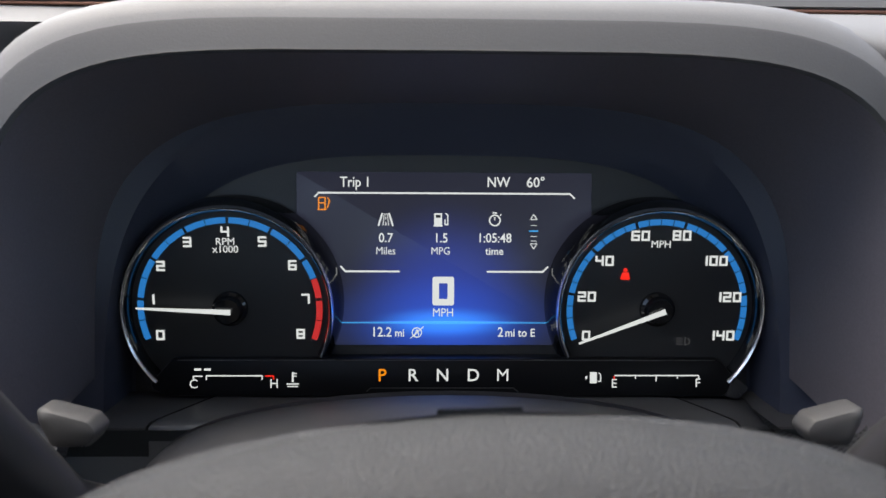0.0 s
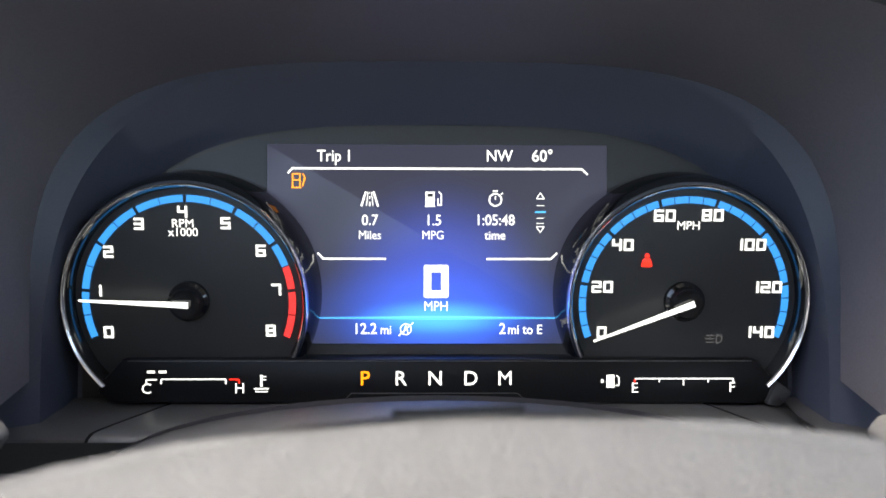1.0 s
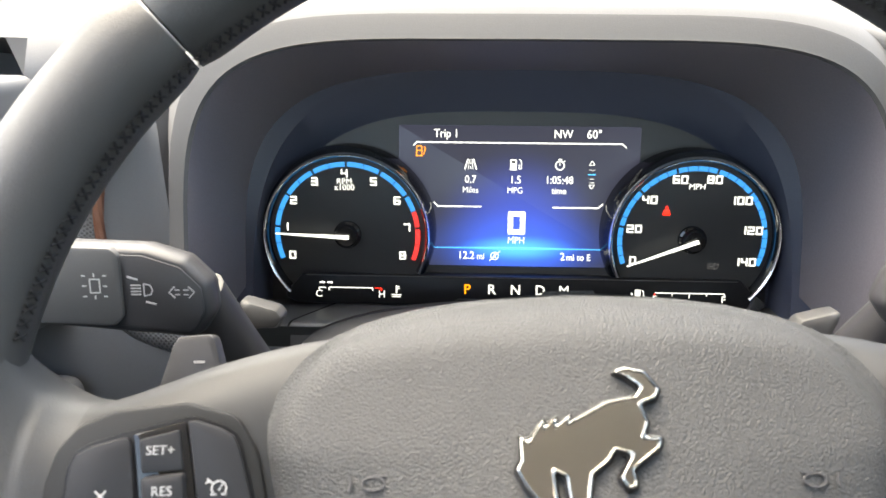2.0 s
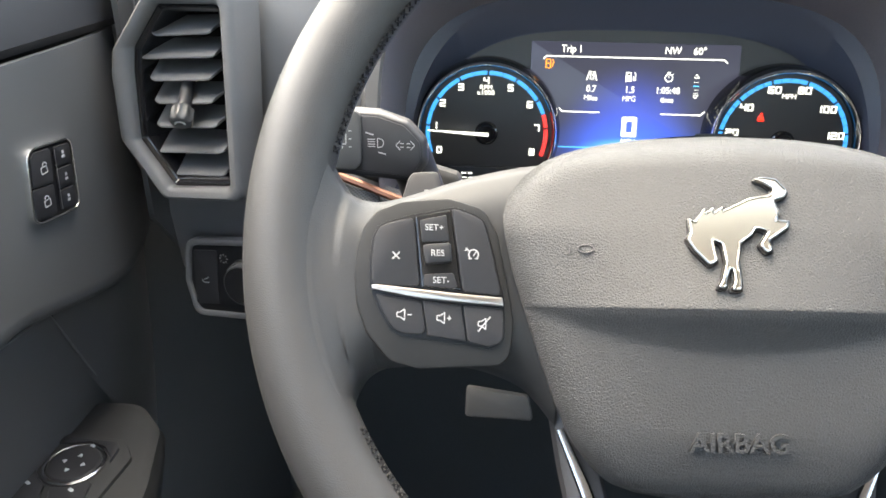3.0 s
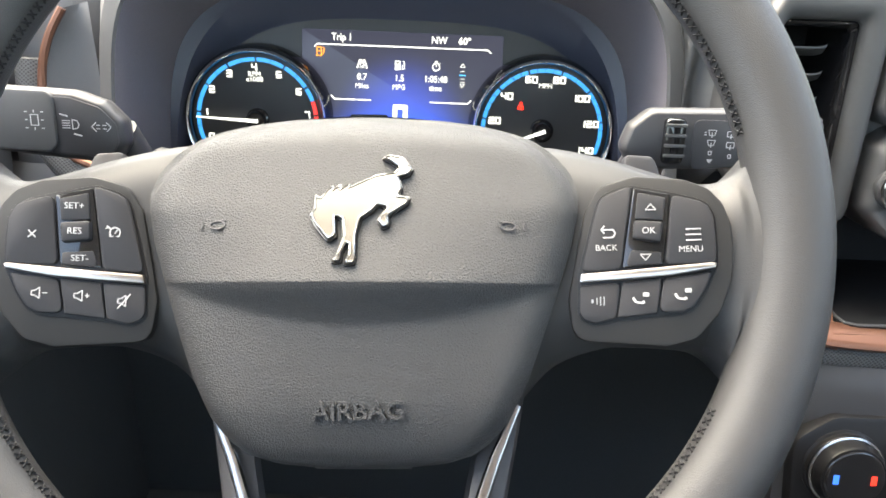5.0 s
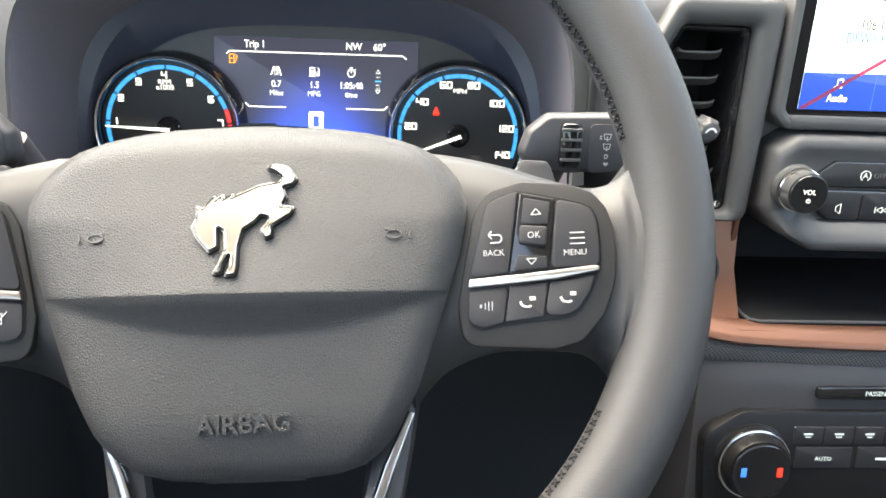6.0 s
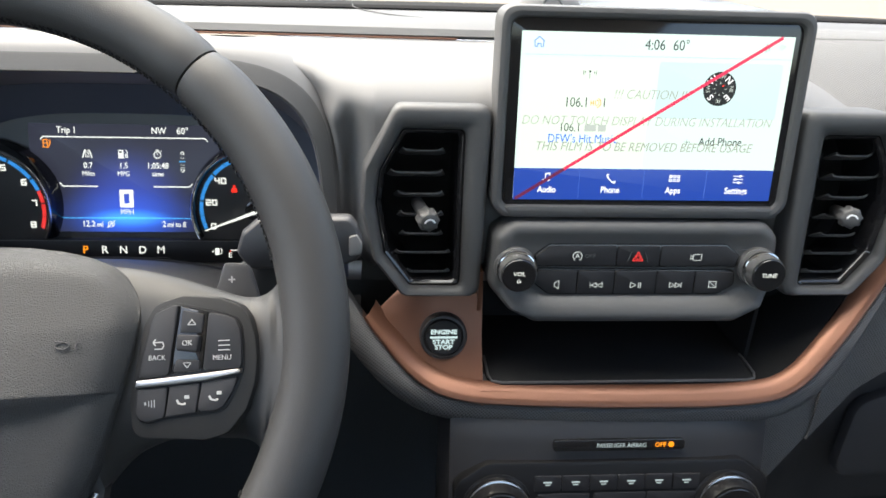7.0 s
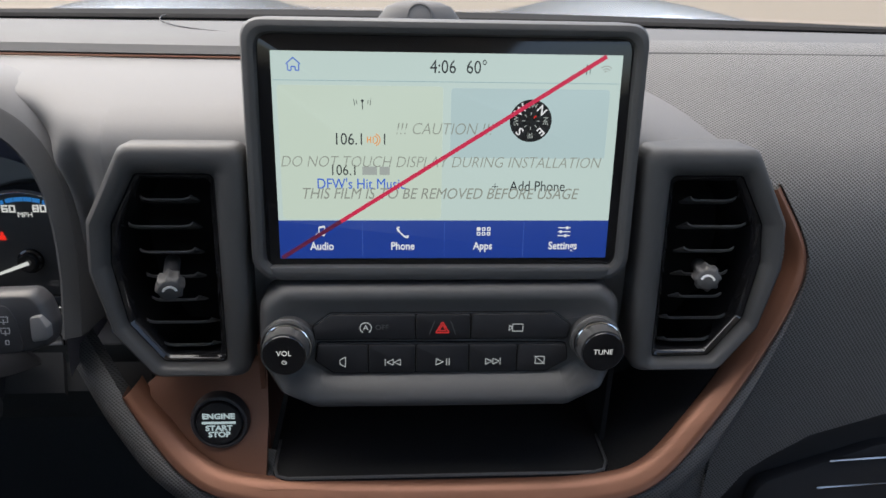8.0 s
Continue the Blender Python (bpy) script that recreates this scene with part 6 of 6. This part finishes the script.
        bars("menu_mark", [(0.0158, y, 0.0216, y, 0.0005) for y in (0.0070, 0.0092, 0.0114)], MARK, B["outer"], Z)
        for key, cx, y in (("low2", -0.0022, -0.0160), ("low1", 0.0139, -0.0145)):
            bars("handset_mark", [(cx - 0.0028, y + 0.0004, cx - 0.0018, y - 0.0014, 0.0010), (cx - 0.0018, y - 0.0014, cx + 0.0006, y - 0.0018, 0.0008), (cx + 0.0006, y - 0.0018, cx + 0.0016, y - 0.0012, 0.0010), (cx + 0.0010, y + 0.0016, cx + 0.0034, y + 0.0016, 0.0016)], MARK, B[key], 0.0036)
        cx, cy = -0.0183, -0.0170
        bars("voice_mark", [(cx - 0.0026, cy - 0.0007, cx - 0.0026, cy + 0.0007, 0.0009), (cx - 0.0008, cy - 0.0013, cx - 0.0008, cy + 0.0013, 0.0004), (cx + 0.0006, cy - 0.0018, cx + 0.0006, cy + 0.0018, 0.0004), (cx + 0.0020, cy - 0.0018, cx + 0.0020, cy + 0.0018, 0.0004)], MARK_DIM, B["low3"], 0.0036)


pad_switches(-1)
pad_switches(1)

# ---- steering column and stalks ----
column = thing("steering_column", "dark moulded steering column cover below the instruments", "column cover")
rows = []
for k, (cy, cz, w, h) in enumerate(((0.288, 0.690, 0.126, 0.034), (0.262, 0.700, 0.122, 0.036), (0.225, 0.716, 0.110, 0.036), (0.185, 0.728, 0.095, 0.034), (0.150, 0.742, 0.080, 0.030))):
    rows.append([(w * math.cos(a) * (1 if math.sin(a) > 0 else 0.8), cy, cz + h * math.sin(a) * (1 if math.sin(a) > 0 else 2.2)) for a in np.linspace(-0.9, math.pi + 0.9, 41)])
part("column_cover", sheet(rows), PLASTIC_D, column, "grained black cover")
part("column_end", sheet([[(x * 0.99, y + 0.004, z) for x, y, z in rows[0]], [(x * 0.5, y + 0.02, 0.66) for x, y, z in rows[0]]]), HOOD_IN, column)
for s in (-1, 1):
    part("stalk_collar", slab([(s * 0.134, 0.0120), (s * 0.1155, 0.0070), (s * 0.1125, 0.0030), (s * 0.1160, -0.0020), (s * 0.128, -0.0025)], -0.010, 0.0, 0.003, 0.0025, 6), PLASTIC, column, "grey collar of a stalk", pose(0.0, 0.212, 0.7485, 80, 0, 0))
part("adjust_lever", slab([(-0.022, -0.006), (0.022, -0.006), (0.018, 0.010), (-0.022, 0.014)], 0, 0.006, 0.003, 0.002), PLASTIC, column, "grey adjusting lever", pose(-0.085, 0.205, 0.600, 70, 0, 0))


def stalk(label, m, outline, icons, plate=None):
    t = thing("column_stalk", label, "stalk", m, "steering column stalks")
    o = ccw(outline)
    lo = [at_z(rp(off(o, 0.004), 0.006), -0.012), at_z(rp(off(o, 0.001), 0.006), -0.009), at_z(rp(o, 0.006), -0.003), at_z(rp(off(o, 0.0006), 0.006), 0.002), at_z(rp(off(o, 0.0020), 0.006), 0.0045), at_z(rp(off(o, 0.0030), 0.005), 0.0050)]
    part("stalk_body", loft(bmesh.new(), lo, True, True), PLASTIC_D, t)
    face = part("stalk_face", slab(plate or off(o, 0.0034), 0.004, 0.0056, 0.004, 0.0005), PLASTIC_D, t)
    for b in icons:
        bars("stalk_mark", b, MARK, face, 0.0058)
    return t


def mark(kind, x, y):
    if kind == "arrows":
        return [(x + 0.68 * (a - x), y + 0.75 * (b - y), x + 0.68 * (c - x), y + 0.75 * (d - y), w) for a, b, c, d, w in [(x - 0.0070, y, x - 0.0038, y + 0.0030, 0.0005), (x - 0.0070, y, x - 0.0038, y - 0.0030, 0.0005), (x - 0.0038, y + 0.0012, x - 0.0010, y + 0.0012, 0.0005), (x - 0.0038, y - 0.0012, x - 0.0010, y - 0.0012, 0.0005), (x + 0.0070, y, x + 0.0038, y + 0.0030, 0.0005), (x + 0.0070, y, x + 0.0038, y - 0.0030, 0.0005), (x + 0.0038, y + 0.0012, x + 0.0010, y + 0.0012, 0.0005), (x + 0.0038, y - 0.0012, x + 0.0010, y - 0.0012, 0.0005)]]
    if kind == "beam":
        return [(x - 0.0050, y + d, x - 0.0012, y + d, 0.0005) for d in (-0.0018, -0.0006, 0.0006, 0.0018)] + [(x, y - 0.0024, x, y + 0.0024, 0.0005), (x, y + 0.0024, x + 0.0024, y + 0.0018, 0.0005), (x, y - 0.0024, x + 0.0024, y - 0.0018, 0.0005), (x + 0.0024, y - 0.0018, x + 0.0032, y, 0.0005), (x + 0.0024, y + 0.0018, x + 0.0032, y, 0.0005), (x - 0.0060, y + 0.0052, x - 0.0020, y + 0.0040, 0.0007), (x + 0.0004, y - 0.0046, x + 0.0042, y - 0.0056, 0.0007)]
    if kind == "lane":
        return [(x - 0.0018, y - 0.0026, x - 0.0018, y + 0.0026, 0.0005), (x + 0.0018, y - 0.0026, x + 0.0018, y + 0.0026, 0.0005), (x - 0.0018, y + 0.0026, x + 0.0018, y + 0.0026, 0.0005), (x - 0.0018, y - 0.0026, x + 0.0018, y - 0.0026, 0.0005)] + [(x + a * 0.0046, y + d, x + a * 0.0032, y + d, 0.0005) for a in (-1, 1) for d in (-0.004, 0, 0.004)] + [(x, y + 0.0036, x, y + 0.0050, 0.0005), (x, y - 0.0036, x, y - 0.0050, 0.0005)]
    if kind == "zero":
        return [(x - 0.0007, y - 0.0009, x - 0.0007, y + 0.0009, 0.0004), (x + 0.0007, y - 0.0009, x + 0.0007, y + 0.0009, 0.0004), (x - 0.0007, y + 0.0009, x + 0.0007, y + 0.0009, 0.0004), (x - 0.0007, y - 0.0009, x + 0.0007, y - 0.0009, 0.0004)]
    if kind == "down":
        return [(x - 0.0014 + 0.0003 * k, y - 0.0004 * k, x + 0.0014 - 0.0003 * k, y - 0.0004 * k, 0.0005) for k in range(4)]
    top, low = (0.0020, 0.0012) if kind == "wiper" else (0.0019, 0.0019)
    return [(x - top, y + 0.0016, x + top, y + 0.0016, 0.0004), (x - low, y - 0.0010, x + low, y - 0.0010, 0.0004), (x - top, y + 0.0016, x - low, y - 0.0010, 0.0004), (x + top, y + 0.0016, x + low, y - 0.0010, 0.0004), (x, y - 0.0020, x, y + 0.0004, 0.0005)]


ind = stalk("dark grey indicator stalk with printed lamp symbols", pose(0, 0.182, 0.781, 80, 0, 3), [(-0.196, -0.0105), (-0.134, -0.0165), (-0.127, -0.006), (-0.128, 0.006), (-0.137, 0.0155), (-0.152, 0.0205), (-0.196, 0.0225)], [mark("arrows", -0.1385, 0.003), mark("beam", -0.1525, 0.004)])
ring = part("stalk_ring", slab([(-0.1960, -0.0085), (-0.1640, -0.0100), (-0.1605, -0.0060), (-0.1605, 0.0180), (-0.1640, 0.0205), (-0.1960, 0.0215)], 0.003, 0.0074, 0.004, 0.0014), PLASTIC, ind, "turning end of the stalk")
bars("stalk_mark", mark("lane", -0.1700, 0.006), MARK, ring, 0.0075)
part("stalk_neck", tube([(-0.139, 0.187, 0.777), (-0.133, 0.196, 0.752), (-0.127, 0.207, 0.725), (-0.114, 0.230, 0.700)], [0.0110, 0.0120, 0.0130, 0.014], 14), PLASTIC_D, column)
wip = stalk("dark grey wiper stalk with printed wiper symbols", pose(0, 0.176, 0.787, 80, 0, 0), [(0.122, -0.004), (0.130, -0.0150), (0.184, -0.0125), (0.1950, -0.0085), (0.1968, 0.002), (0.1935, 0.0125), (0.1890, 0.0182), (0.136, 0.0165), (0.126, 0.008)],
            [mark("wiper", 0.1667, 0.0056), mark("wiper", 0.1667, 0.0006), mark("zero", 0.1667, -0.0042), mark("down", 0.1669, -0.0076), mark("box", 0.1762, 0.0052), mark("box", 0.1764, -0.0002), mark("zero", 0.1766, -0.0056), [(0.1628, y, 0.1640, y, 0.0006) for y in (0.0060, 0.0048)]],
            [(0.1575, -0.0132), (0.1805, -0.0108), (0.1836, -0.0095), (0.1815, 0.0050), (0.1782, 0.0120), (0.1575, 0.0122)])
part("thumb_wheel", slab(rect(0.1425, 0.1535, -0.0105, 0.0125), 0.003, 0.0085, 0.003, 0.0025), GLOSS, wip, "ribbed thumb wheel")
for y in (-0.006, -0.001, 0.004, 0.009):
    part("wheel_rib", slab(rect(0.1427, 0.1533, y - 0.0008, y + 0.0008), 0.008, 0.0092, 0.0006, 0.0003), PLASTIC, wip)
part("tip_key", slab([(0.1880, -0.0052), (0.1955, -0.0040), (0.1958, 0.0022), (0.1928, 0.0078), (0.1882, 0.0066)], 0.002, 0.0078, 0.0015, 0.0012), TRIM_LIT, wip, "push key on the stalk's end")
part("stalk_neck", tube([(0.140, 0.184, 0.778), (0.134, 0.196, 0.752), (0.128, 0.207, 0.725), (0.114, 0.230, 0.700)], [0.0110, 0.0120, 0.0130, 0.014], 14), PLASTIC_D, column)

# ---- driver's side: vent, lamp switch, trim ----
LO = [(-0.0250, -0.0650), (0.0355, -0.0590), (0.0365, 0.0715), (-0.0250, 0.0700), (-0.0565, 0.0300), (-0.0590, 0.0150), (-0.0565, -0.0275)]
LI = [(-0.0195, -0.0560), (0.0265, -0.0505), (0.0255, 0.0620), (-0.0215, 0.0605), (-0.0430, 0.0330), (-0.0450, 0.0180), (-0.0445, -0.0270)]
LS = [(-0.031, 0.0145, 0.0530), (-0.0415, 0.0165, 0.0385), (-0.0350, 0.0125, 0.0245), (-0.0330, 0.0130, 0.0100), (-0.0330, 0.0145, -0.0055), (-0.0420, 0.0185, -0.0225), (-0.0300, 0.0185, -0.0370)]
# Same plastic as the centre vents; its window light is in the paler colour.
vent("grey driver's side vent, light on slats and surround painted in", pose(-0.29, 0.256, 0.778, 84, 0, -14), LO, LI, LS, (-0.0110, 0.0080), 1, True, -0.42, (42, 22), 0.0245, 0.09, TRIM_LIT, TRIM_LIT)
lampsw = thing("lamp_switch", "black headlamp switch panel in the lower dashboard", "switch panel", pose(-0.28, 0.268, 0.67, 84, 0, -14))
lq = [(-0.0290, -0.0505), (0.0330, -0.0440), (0.0350, 0.0130), (-0.0330, 0.0040), (-0.0355, -0.0260)]
part("panel_frame", frame_ring(off(ccw(lq), -0.0022), 0.0046, -0.006, 0.0030, 0.009, 0.0018), TRIM_LIT, lampsw, "pale grey frame")
part("panel_body", slab(off(lq, 0.0024), -0.006, 0.0010, 0.006, 0.0006), SATIN, lampsw)
bk = part("boot_key", slab([(-0.0290, -0.0430), (-0.0095, -0.0405), (-0.0095, 0.0010), (-0.0290, -0.0015)], 0.0, 0.0024, 0.002, 0.0006), BUTTON, lampsw)
bars("boot_mark", [(-0.0215, -0.0245, -0.0165, -0.0245, 0.0007), (-0.0205, -0.0225, -0.0170, -0.0205, 0.0007), (-0.0225, -0.0225, -0.0215, -0.0245, 0.0007)], MARK_DIM, bk, 0.0026)
knob(lampsw, 0.0150, -0.0190, 0.0165, 0.010, "", "round headlamp knob", 0.0135)
bars("lamp_mark", [(-0.0042 + 0.0024 * math.cos(a), -0.0045 + 0.0024 * math.sin(a), -0.0042 + 0.0036 * math.cos(a), -0.0045 + 0.0036 * math.sin(a), 0.0005) for a in np.linspace(0, 2 * math.pi, 9)[:-1]], MARK, lampsw, 0.0012)
sweep = smooth_path([(-0.148, 0.239, 0.7263), (-0.158, 0.240, 0.7290), (-0.1755, 0.243, 0.7345), (-0.1945, 0.247, 0.7405), (-0.206, 0.250, 0.752), (-0.211, 0.254, 0.772), (-0.2105, 0.258, 0.792), (-0.205, 0.262, 0.811), (-0.196, 0.266, 0.827)], 5)
part("driver_trim", tube(sweep, 0.0026, 8), COPPER, dash, "copper line on the driver's side")
part("driver_bolster", tube(smooth_path([(-0.150, 0.254, 0.7130), (-0.158, 0.2535, 0.7155), (-0.1755, 0.255, 0.7205), (-0.199, 0.259, 0.728), (-0.214, 0.264, 0.744), (-0.2215, 0.269, 0.768), (-0.2215, 0.274, 0.795)], 6), 0.0125, 14), BOLSTER, dash)
part("driver_panel", sheet([[tuple(p + (Vector((-0.181, 0.268, p.z + 0.004)) - p) * k + Vector((0, 0.006 * 4 * k * (1 - k), 0))) for k in (0, 0.25, 0.5, 0.75, 1)] for p in sweep[16:]]), DASH, dash)

# ---- driver's door ----
door = thing("driver_door", "dark grey driver's door panel with switches and armrest", "car door")
def door_x(y, z):
    return -0.362 - 0.02 * max(0, (y - 0.25) / 0.1) ** 2


def crease(y):
    """Height of the panel's lower edge."""
    return float(np.interp(y, (-0.75, 0.12, 0.15, 0.17, 0.217, 0.25, 0.276, 0.33, 0.42), (0.785, 0.672, 0.673, 0.670, 0.657, 0.650, 0.647, 0.655, 0.668)))


zs = [0.0, 0.004, 0.012, 0.025] + list(np.linspace(0.06, 0.94, 14)) + [0.97, 0.985, 1.0]
part("door_panel", sheet([[(door_x(y, 0.7) - 0.0045 * max(0, 1 - k / 0.025) ** 2, y, crease(y) + (0.815 - crease(y)) * k) for y in np.linspace(-0.75, 0.42, 79)] for k in zs], 0.004), DOOR, door, "grained grey panel")
part("door_sill", sheet([[(x, y, z) for y in np.linspace(-0.75, 0.50, 20)] for x, z in ((-0.366, 0.816), (-0.360, 0.822), (-0.362, 0.850), (-0.375, 0.900), (-0.41, 0.906), (-0.46, 0.908))], 0.004), DASH_DARK, door, "black upper sill")
part("door_seam", tube([(door_x(y, 0.7) - 0.0035, y, crease(y) - 0.0006) for y in np.linspace(0.10, 0.40, 24)], 0.0009, 6), BLACK, door)
def lean(z):
    return -0.370 - 0.21 * (0.6626 - z)


def fore(z):
    return 0.183 + 0.66 * (0.6626 - z)


part("door_front", sheet([[(door_x(y, 0.655) - 0.0055 - max(0, 0.655 - z) * float(np.interp(y, (0.16, 0.30, 0.46), (0.36, 0.16, 0.05))), y, 0.40 + (z - 0.40) / 0.2555 * (crease(y) - 0.395)) for y in [fore(z) + (0.46 - fore(z)) * k for k in np.linspace(0, 1, 12)]] for z in np.linspace(0.40, 0.6555, 10)]), DOOR_D, door, "dark lower front of the door")
part("door_grab", sheet([[(lean(z) + dx, y if y < 0.15 else fore(z) + 0.006, z + (0.13 * (0.14 - y) if y < 0.14 and z > 0.6 else 0)) for y in (-0.60, -0.30, 0.0, 0.12, 0.14, 0.183)] for z, dx in ((0.6680, -0.010), (0.6660, -0.002), (0.6626, 0.001), (0.6580, 0.001), (0.63, 0), (0.59, 0), (0.52, 0))]), DOOR_D, door, "pull cup panel with a bright upper edge")
# Highlight along the pull cup's edge, added as a thin pale tube.
part("grab_highlight", tube([(lean(0.6626) + 0.0012, y, 0.6650 + 0.13 * (0.14 - y)) for y in (-0.30, 0.0, 0.12, 0.14)] + [(lean(z) + 0.0012, fore(z) + 0.0055, z) for z in (0.6600, 0.64, 0.60, 0.56, 0.53)], 0.0009, 6), TRIM_LIT, door, "pale line for the lit edge of the pull cup")
part("door_copper", tube([(-0.372, -0.30, 0.738), (-0.372, 0.02, 0.696), (-0.374, 0.150, 0.679)], 0.005, 8), COPPER, door, "copper accent line")
ao = ccw([(-0.42, -0.45), (-0.300, -0.45), (-0.306, 0.120), (-0.315, 0.175), (-0.332, 0.232), (-0.362, 0.262), (-0.42, 0.258)])
lo = [at_z(rp(off(ao, 0.03), 0.03, 6), 0.40), at_z(rp(off(ao, 0.006), 0.03, 6), 0.50), at_z(rp(ao, 0.03, 6), 0.530), at_z(rp(off(ao, 0.003), 0.03, 6), 0.5395), at_z(rp(off(ao, 0.009), 0.03, 6), 0.5425)]
part("armrest", loft(bmesh.new(), lo, True, True), ARMREST, door, "dark padded armrest")
sw = thing("mirror_switch", "round mirror adjuster with four keys on the armrest", "switch", pose(-0.372, 0.181, 0.5445, 0, 0, -28))
part("switch_plate", slab([(-0.030, -0.062), (0.036, -0.054), (0.044, -0.018), (0.025, 0.027), (0.005, 0.0365), (-0.038, 0.015), (-0.036, -0.022)], -0.004, 0.0010, 0.008, 0.0008), ARMREST, sw)
part("adjuster_ring", lathe([(0.0210, 0.0), (0.0208, 0.0026), (0.0195, 0.0036), (0.0183, 0.0030), (0.0180, 0.0015)], 48), DCHROME, sw, "thin bright ring")
ad = part("adjuster_pad", lathe([(0.0178, 0.0), (0.0178, 0.0030), (0.0165, 0.0040), (0.012, 0.0034), (0.006, 0.0030)], 48), BUTTON, sw)
for a in (20, 110, 200, 290):
    x, y = 0.0072 * math.cos(radians(a)), 0.0072 * math.sin(radians(a))
    part("arrow_mark", slab([(x + 0.0020 * math.cos(radians(a + d)), y + 0.0020 * math.sin(radians(a + d))) for d in (0, 120, 240)], 0.0034, 0.0042, 0.0003, 0.00005), MARK_DIM, ad)
for q in ([(-0.0310, 0.006), (-0.0337, 0.0129), (0.004, 0.0307), (0.0115, 0.0269), (0.0185, 0.0145), (0.014, 0.0178), (0.002, 0.0224), (-0.012, 0.0200), (-0.022, 0.0112)], [(-0.0123, -0.0444), (-0.0243, -0.0266), (-0.0175, -0.0168), (-0.009, -0.0207), (0.002, -0.0226), (0.0145, -0.036)], [(0.0202, -0.0317), (0.0063, -0.0217), (0.0175, -0.0140), (0.0225, -0.0035), (0.026, -0.004), (0.0379, -0.0193)]):
    kq = part("switch_key", slab(ccw(q), 0.0, 0.0030, 0.002, 0.0008), BUTTON, sw)
    cx, cy = sum(p[0] for p in q) / len(q), sum(p[1] for p in q) / len(q)
    bars("key_mark", [(cx - 0.002, cy, cx + 0.002, cy, 0.0022)], MARK_DIM, kq, 0.0032)
lk = thing("lock_switch", "black lock and seat memory switches on the door", "switch", pose(-0.3565, 0.2, 0.75, 90, 0, 90))
kq = [(-0.0225, -0.0245), (0.0205, -0.0300), (0.0250, -0.0270), (0.0290, 0.0110), (0.0250, 0.0150), (-0.0090, 0.0185), (-0.0155, 0.0150)]
part("switch_frame", frame_ring(kq, 0.0015, -0.004, 0.0024, 0.0075, 0.0007), CHROME, lk, "bright frame")
part("switch_body", slab(off(kq, 0.0012), -0.004, 0.0012, 0.0065, 0.0005), SATIN, lk)
k1 = part("lock_key", slab([(-0.0165, -0.0035), (0.0030, -0.0062), (0.0065, 0.0140), (-0.0085, 0.0158), (-0.0125, 0.0135)], 0.0, 0.0026, 0.002, 0.0006), BUTTON, lk)
k2 = part("lock_key", slab([(-0.0200, -0.0218), (-0.0002, -0.0250), (0.0028, -0.0070), (-0.0168, -0.0043)], 0.0, 0.0026, 0.002, 0.0006), BUTTON, lk)
for k_, cx, cy in ((k1, -0.0035, 0.0045), (k2, -0.0070, -0.0145)):
    part("lock_mark", frame_ring(rect(cx - 0.0030, cx + 0.0030, cy - 0.0030, cy + 0.0014), 0.0006, 0.0026, 0.0029, 0.0005, 0.0001), MARK, k_)
    part("lock_mark", disc(0.0021, 0.0026, 0.0029, cx + (0.0012 if k_ is k1 else 0), cy + 0.0018, 12, 0.0015, 0, 180), MARK, k_)
for i, (cx, cy) in enumerate(((0.0165, 0.0070), (0.0150, -0.0065), (0.0130, -0.0195))):
    k_ = part("memory_key", slab([(cx - 0.0078, cy - 0.0052), (cx + 0.0075, cy - 0.0072), (cx + 0.0082, cy + 0.0048), (cx - 0.0062, cy + 0.0062)], 0.0, 0.0026, 0.0015, 0.0006), BUTTON, lk)
    bars("memory_mark", [(cx - 0.0012, cy - 0.0014, cx + 0.0016, cy - 0.0014, 0.0016), (cx - 0.0004, cy + 0.0012, cx + 0.0014, cy + 0.0012, 0.0018)], MARK, k_, 0.0027)
bars("switch_edge", [(0.0052, -0.0240, 0.0095, 0.0120, 0.0006)], CHROME, lk, 0.0026)

# ---- glove box ----
glove = thing("glove_box", "dark glove box below the passenger pad", "glove box")
part("glove_surround", sheet([[(x, y + 0.03 * ((x - 0.5) / 0.6) ** 2, z) for y, z in [(0.285, pad_foot(x) - 0.001), (0.282, pad_foot(x) - 0.012), (0.281, 0.60 if x > 0.6 else pad_foot(x) - 0.02), (0.283, 0.53 if x > 0.6 else pad_foot(x) - 0.03), (0.31, 0.45)]] for x in np.linspace(0.515, 1.12, 30)]), DASH_DARK, glove)
gq = [(-0.235, -0.075), (0.235, -0.075), (0.245, 0.055), (0.06, 0.060), (-0.14, 0.030), (-0.225, 0.002)]
part("glove_lid", slab(gq, -0.004, 0.006, 0.020, 0.004, 6), DASH_DARK, glove, "leather-grained lid", pose(0.84, 0.288, 0.592, 86, 0, 3))
part("lid_handle", tube([(0.668, 0.2745, 0.611), (0.674, 0.2725, 0.6135), (0.76, 0.277, 0.6145), (0.90, 0.2845, 0.614)], 0.0011, 6), DCHROME, glove, "bright line of the handle")
part("lid_handle", tube([(0.658, 0.2745, 0.588), (0.664, 0.2730, 0.588), (0.76, 0.278, 0.5885), (0.90, 0.2855, 0.588)], 0.0011, 6), DCHROME, glove, "bright line of the handle")
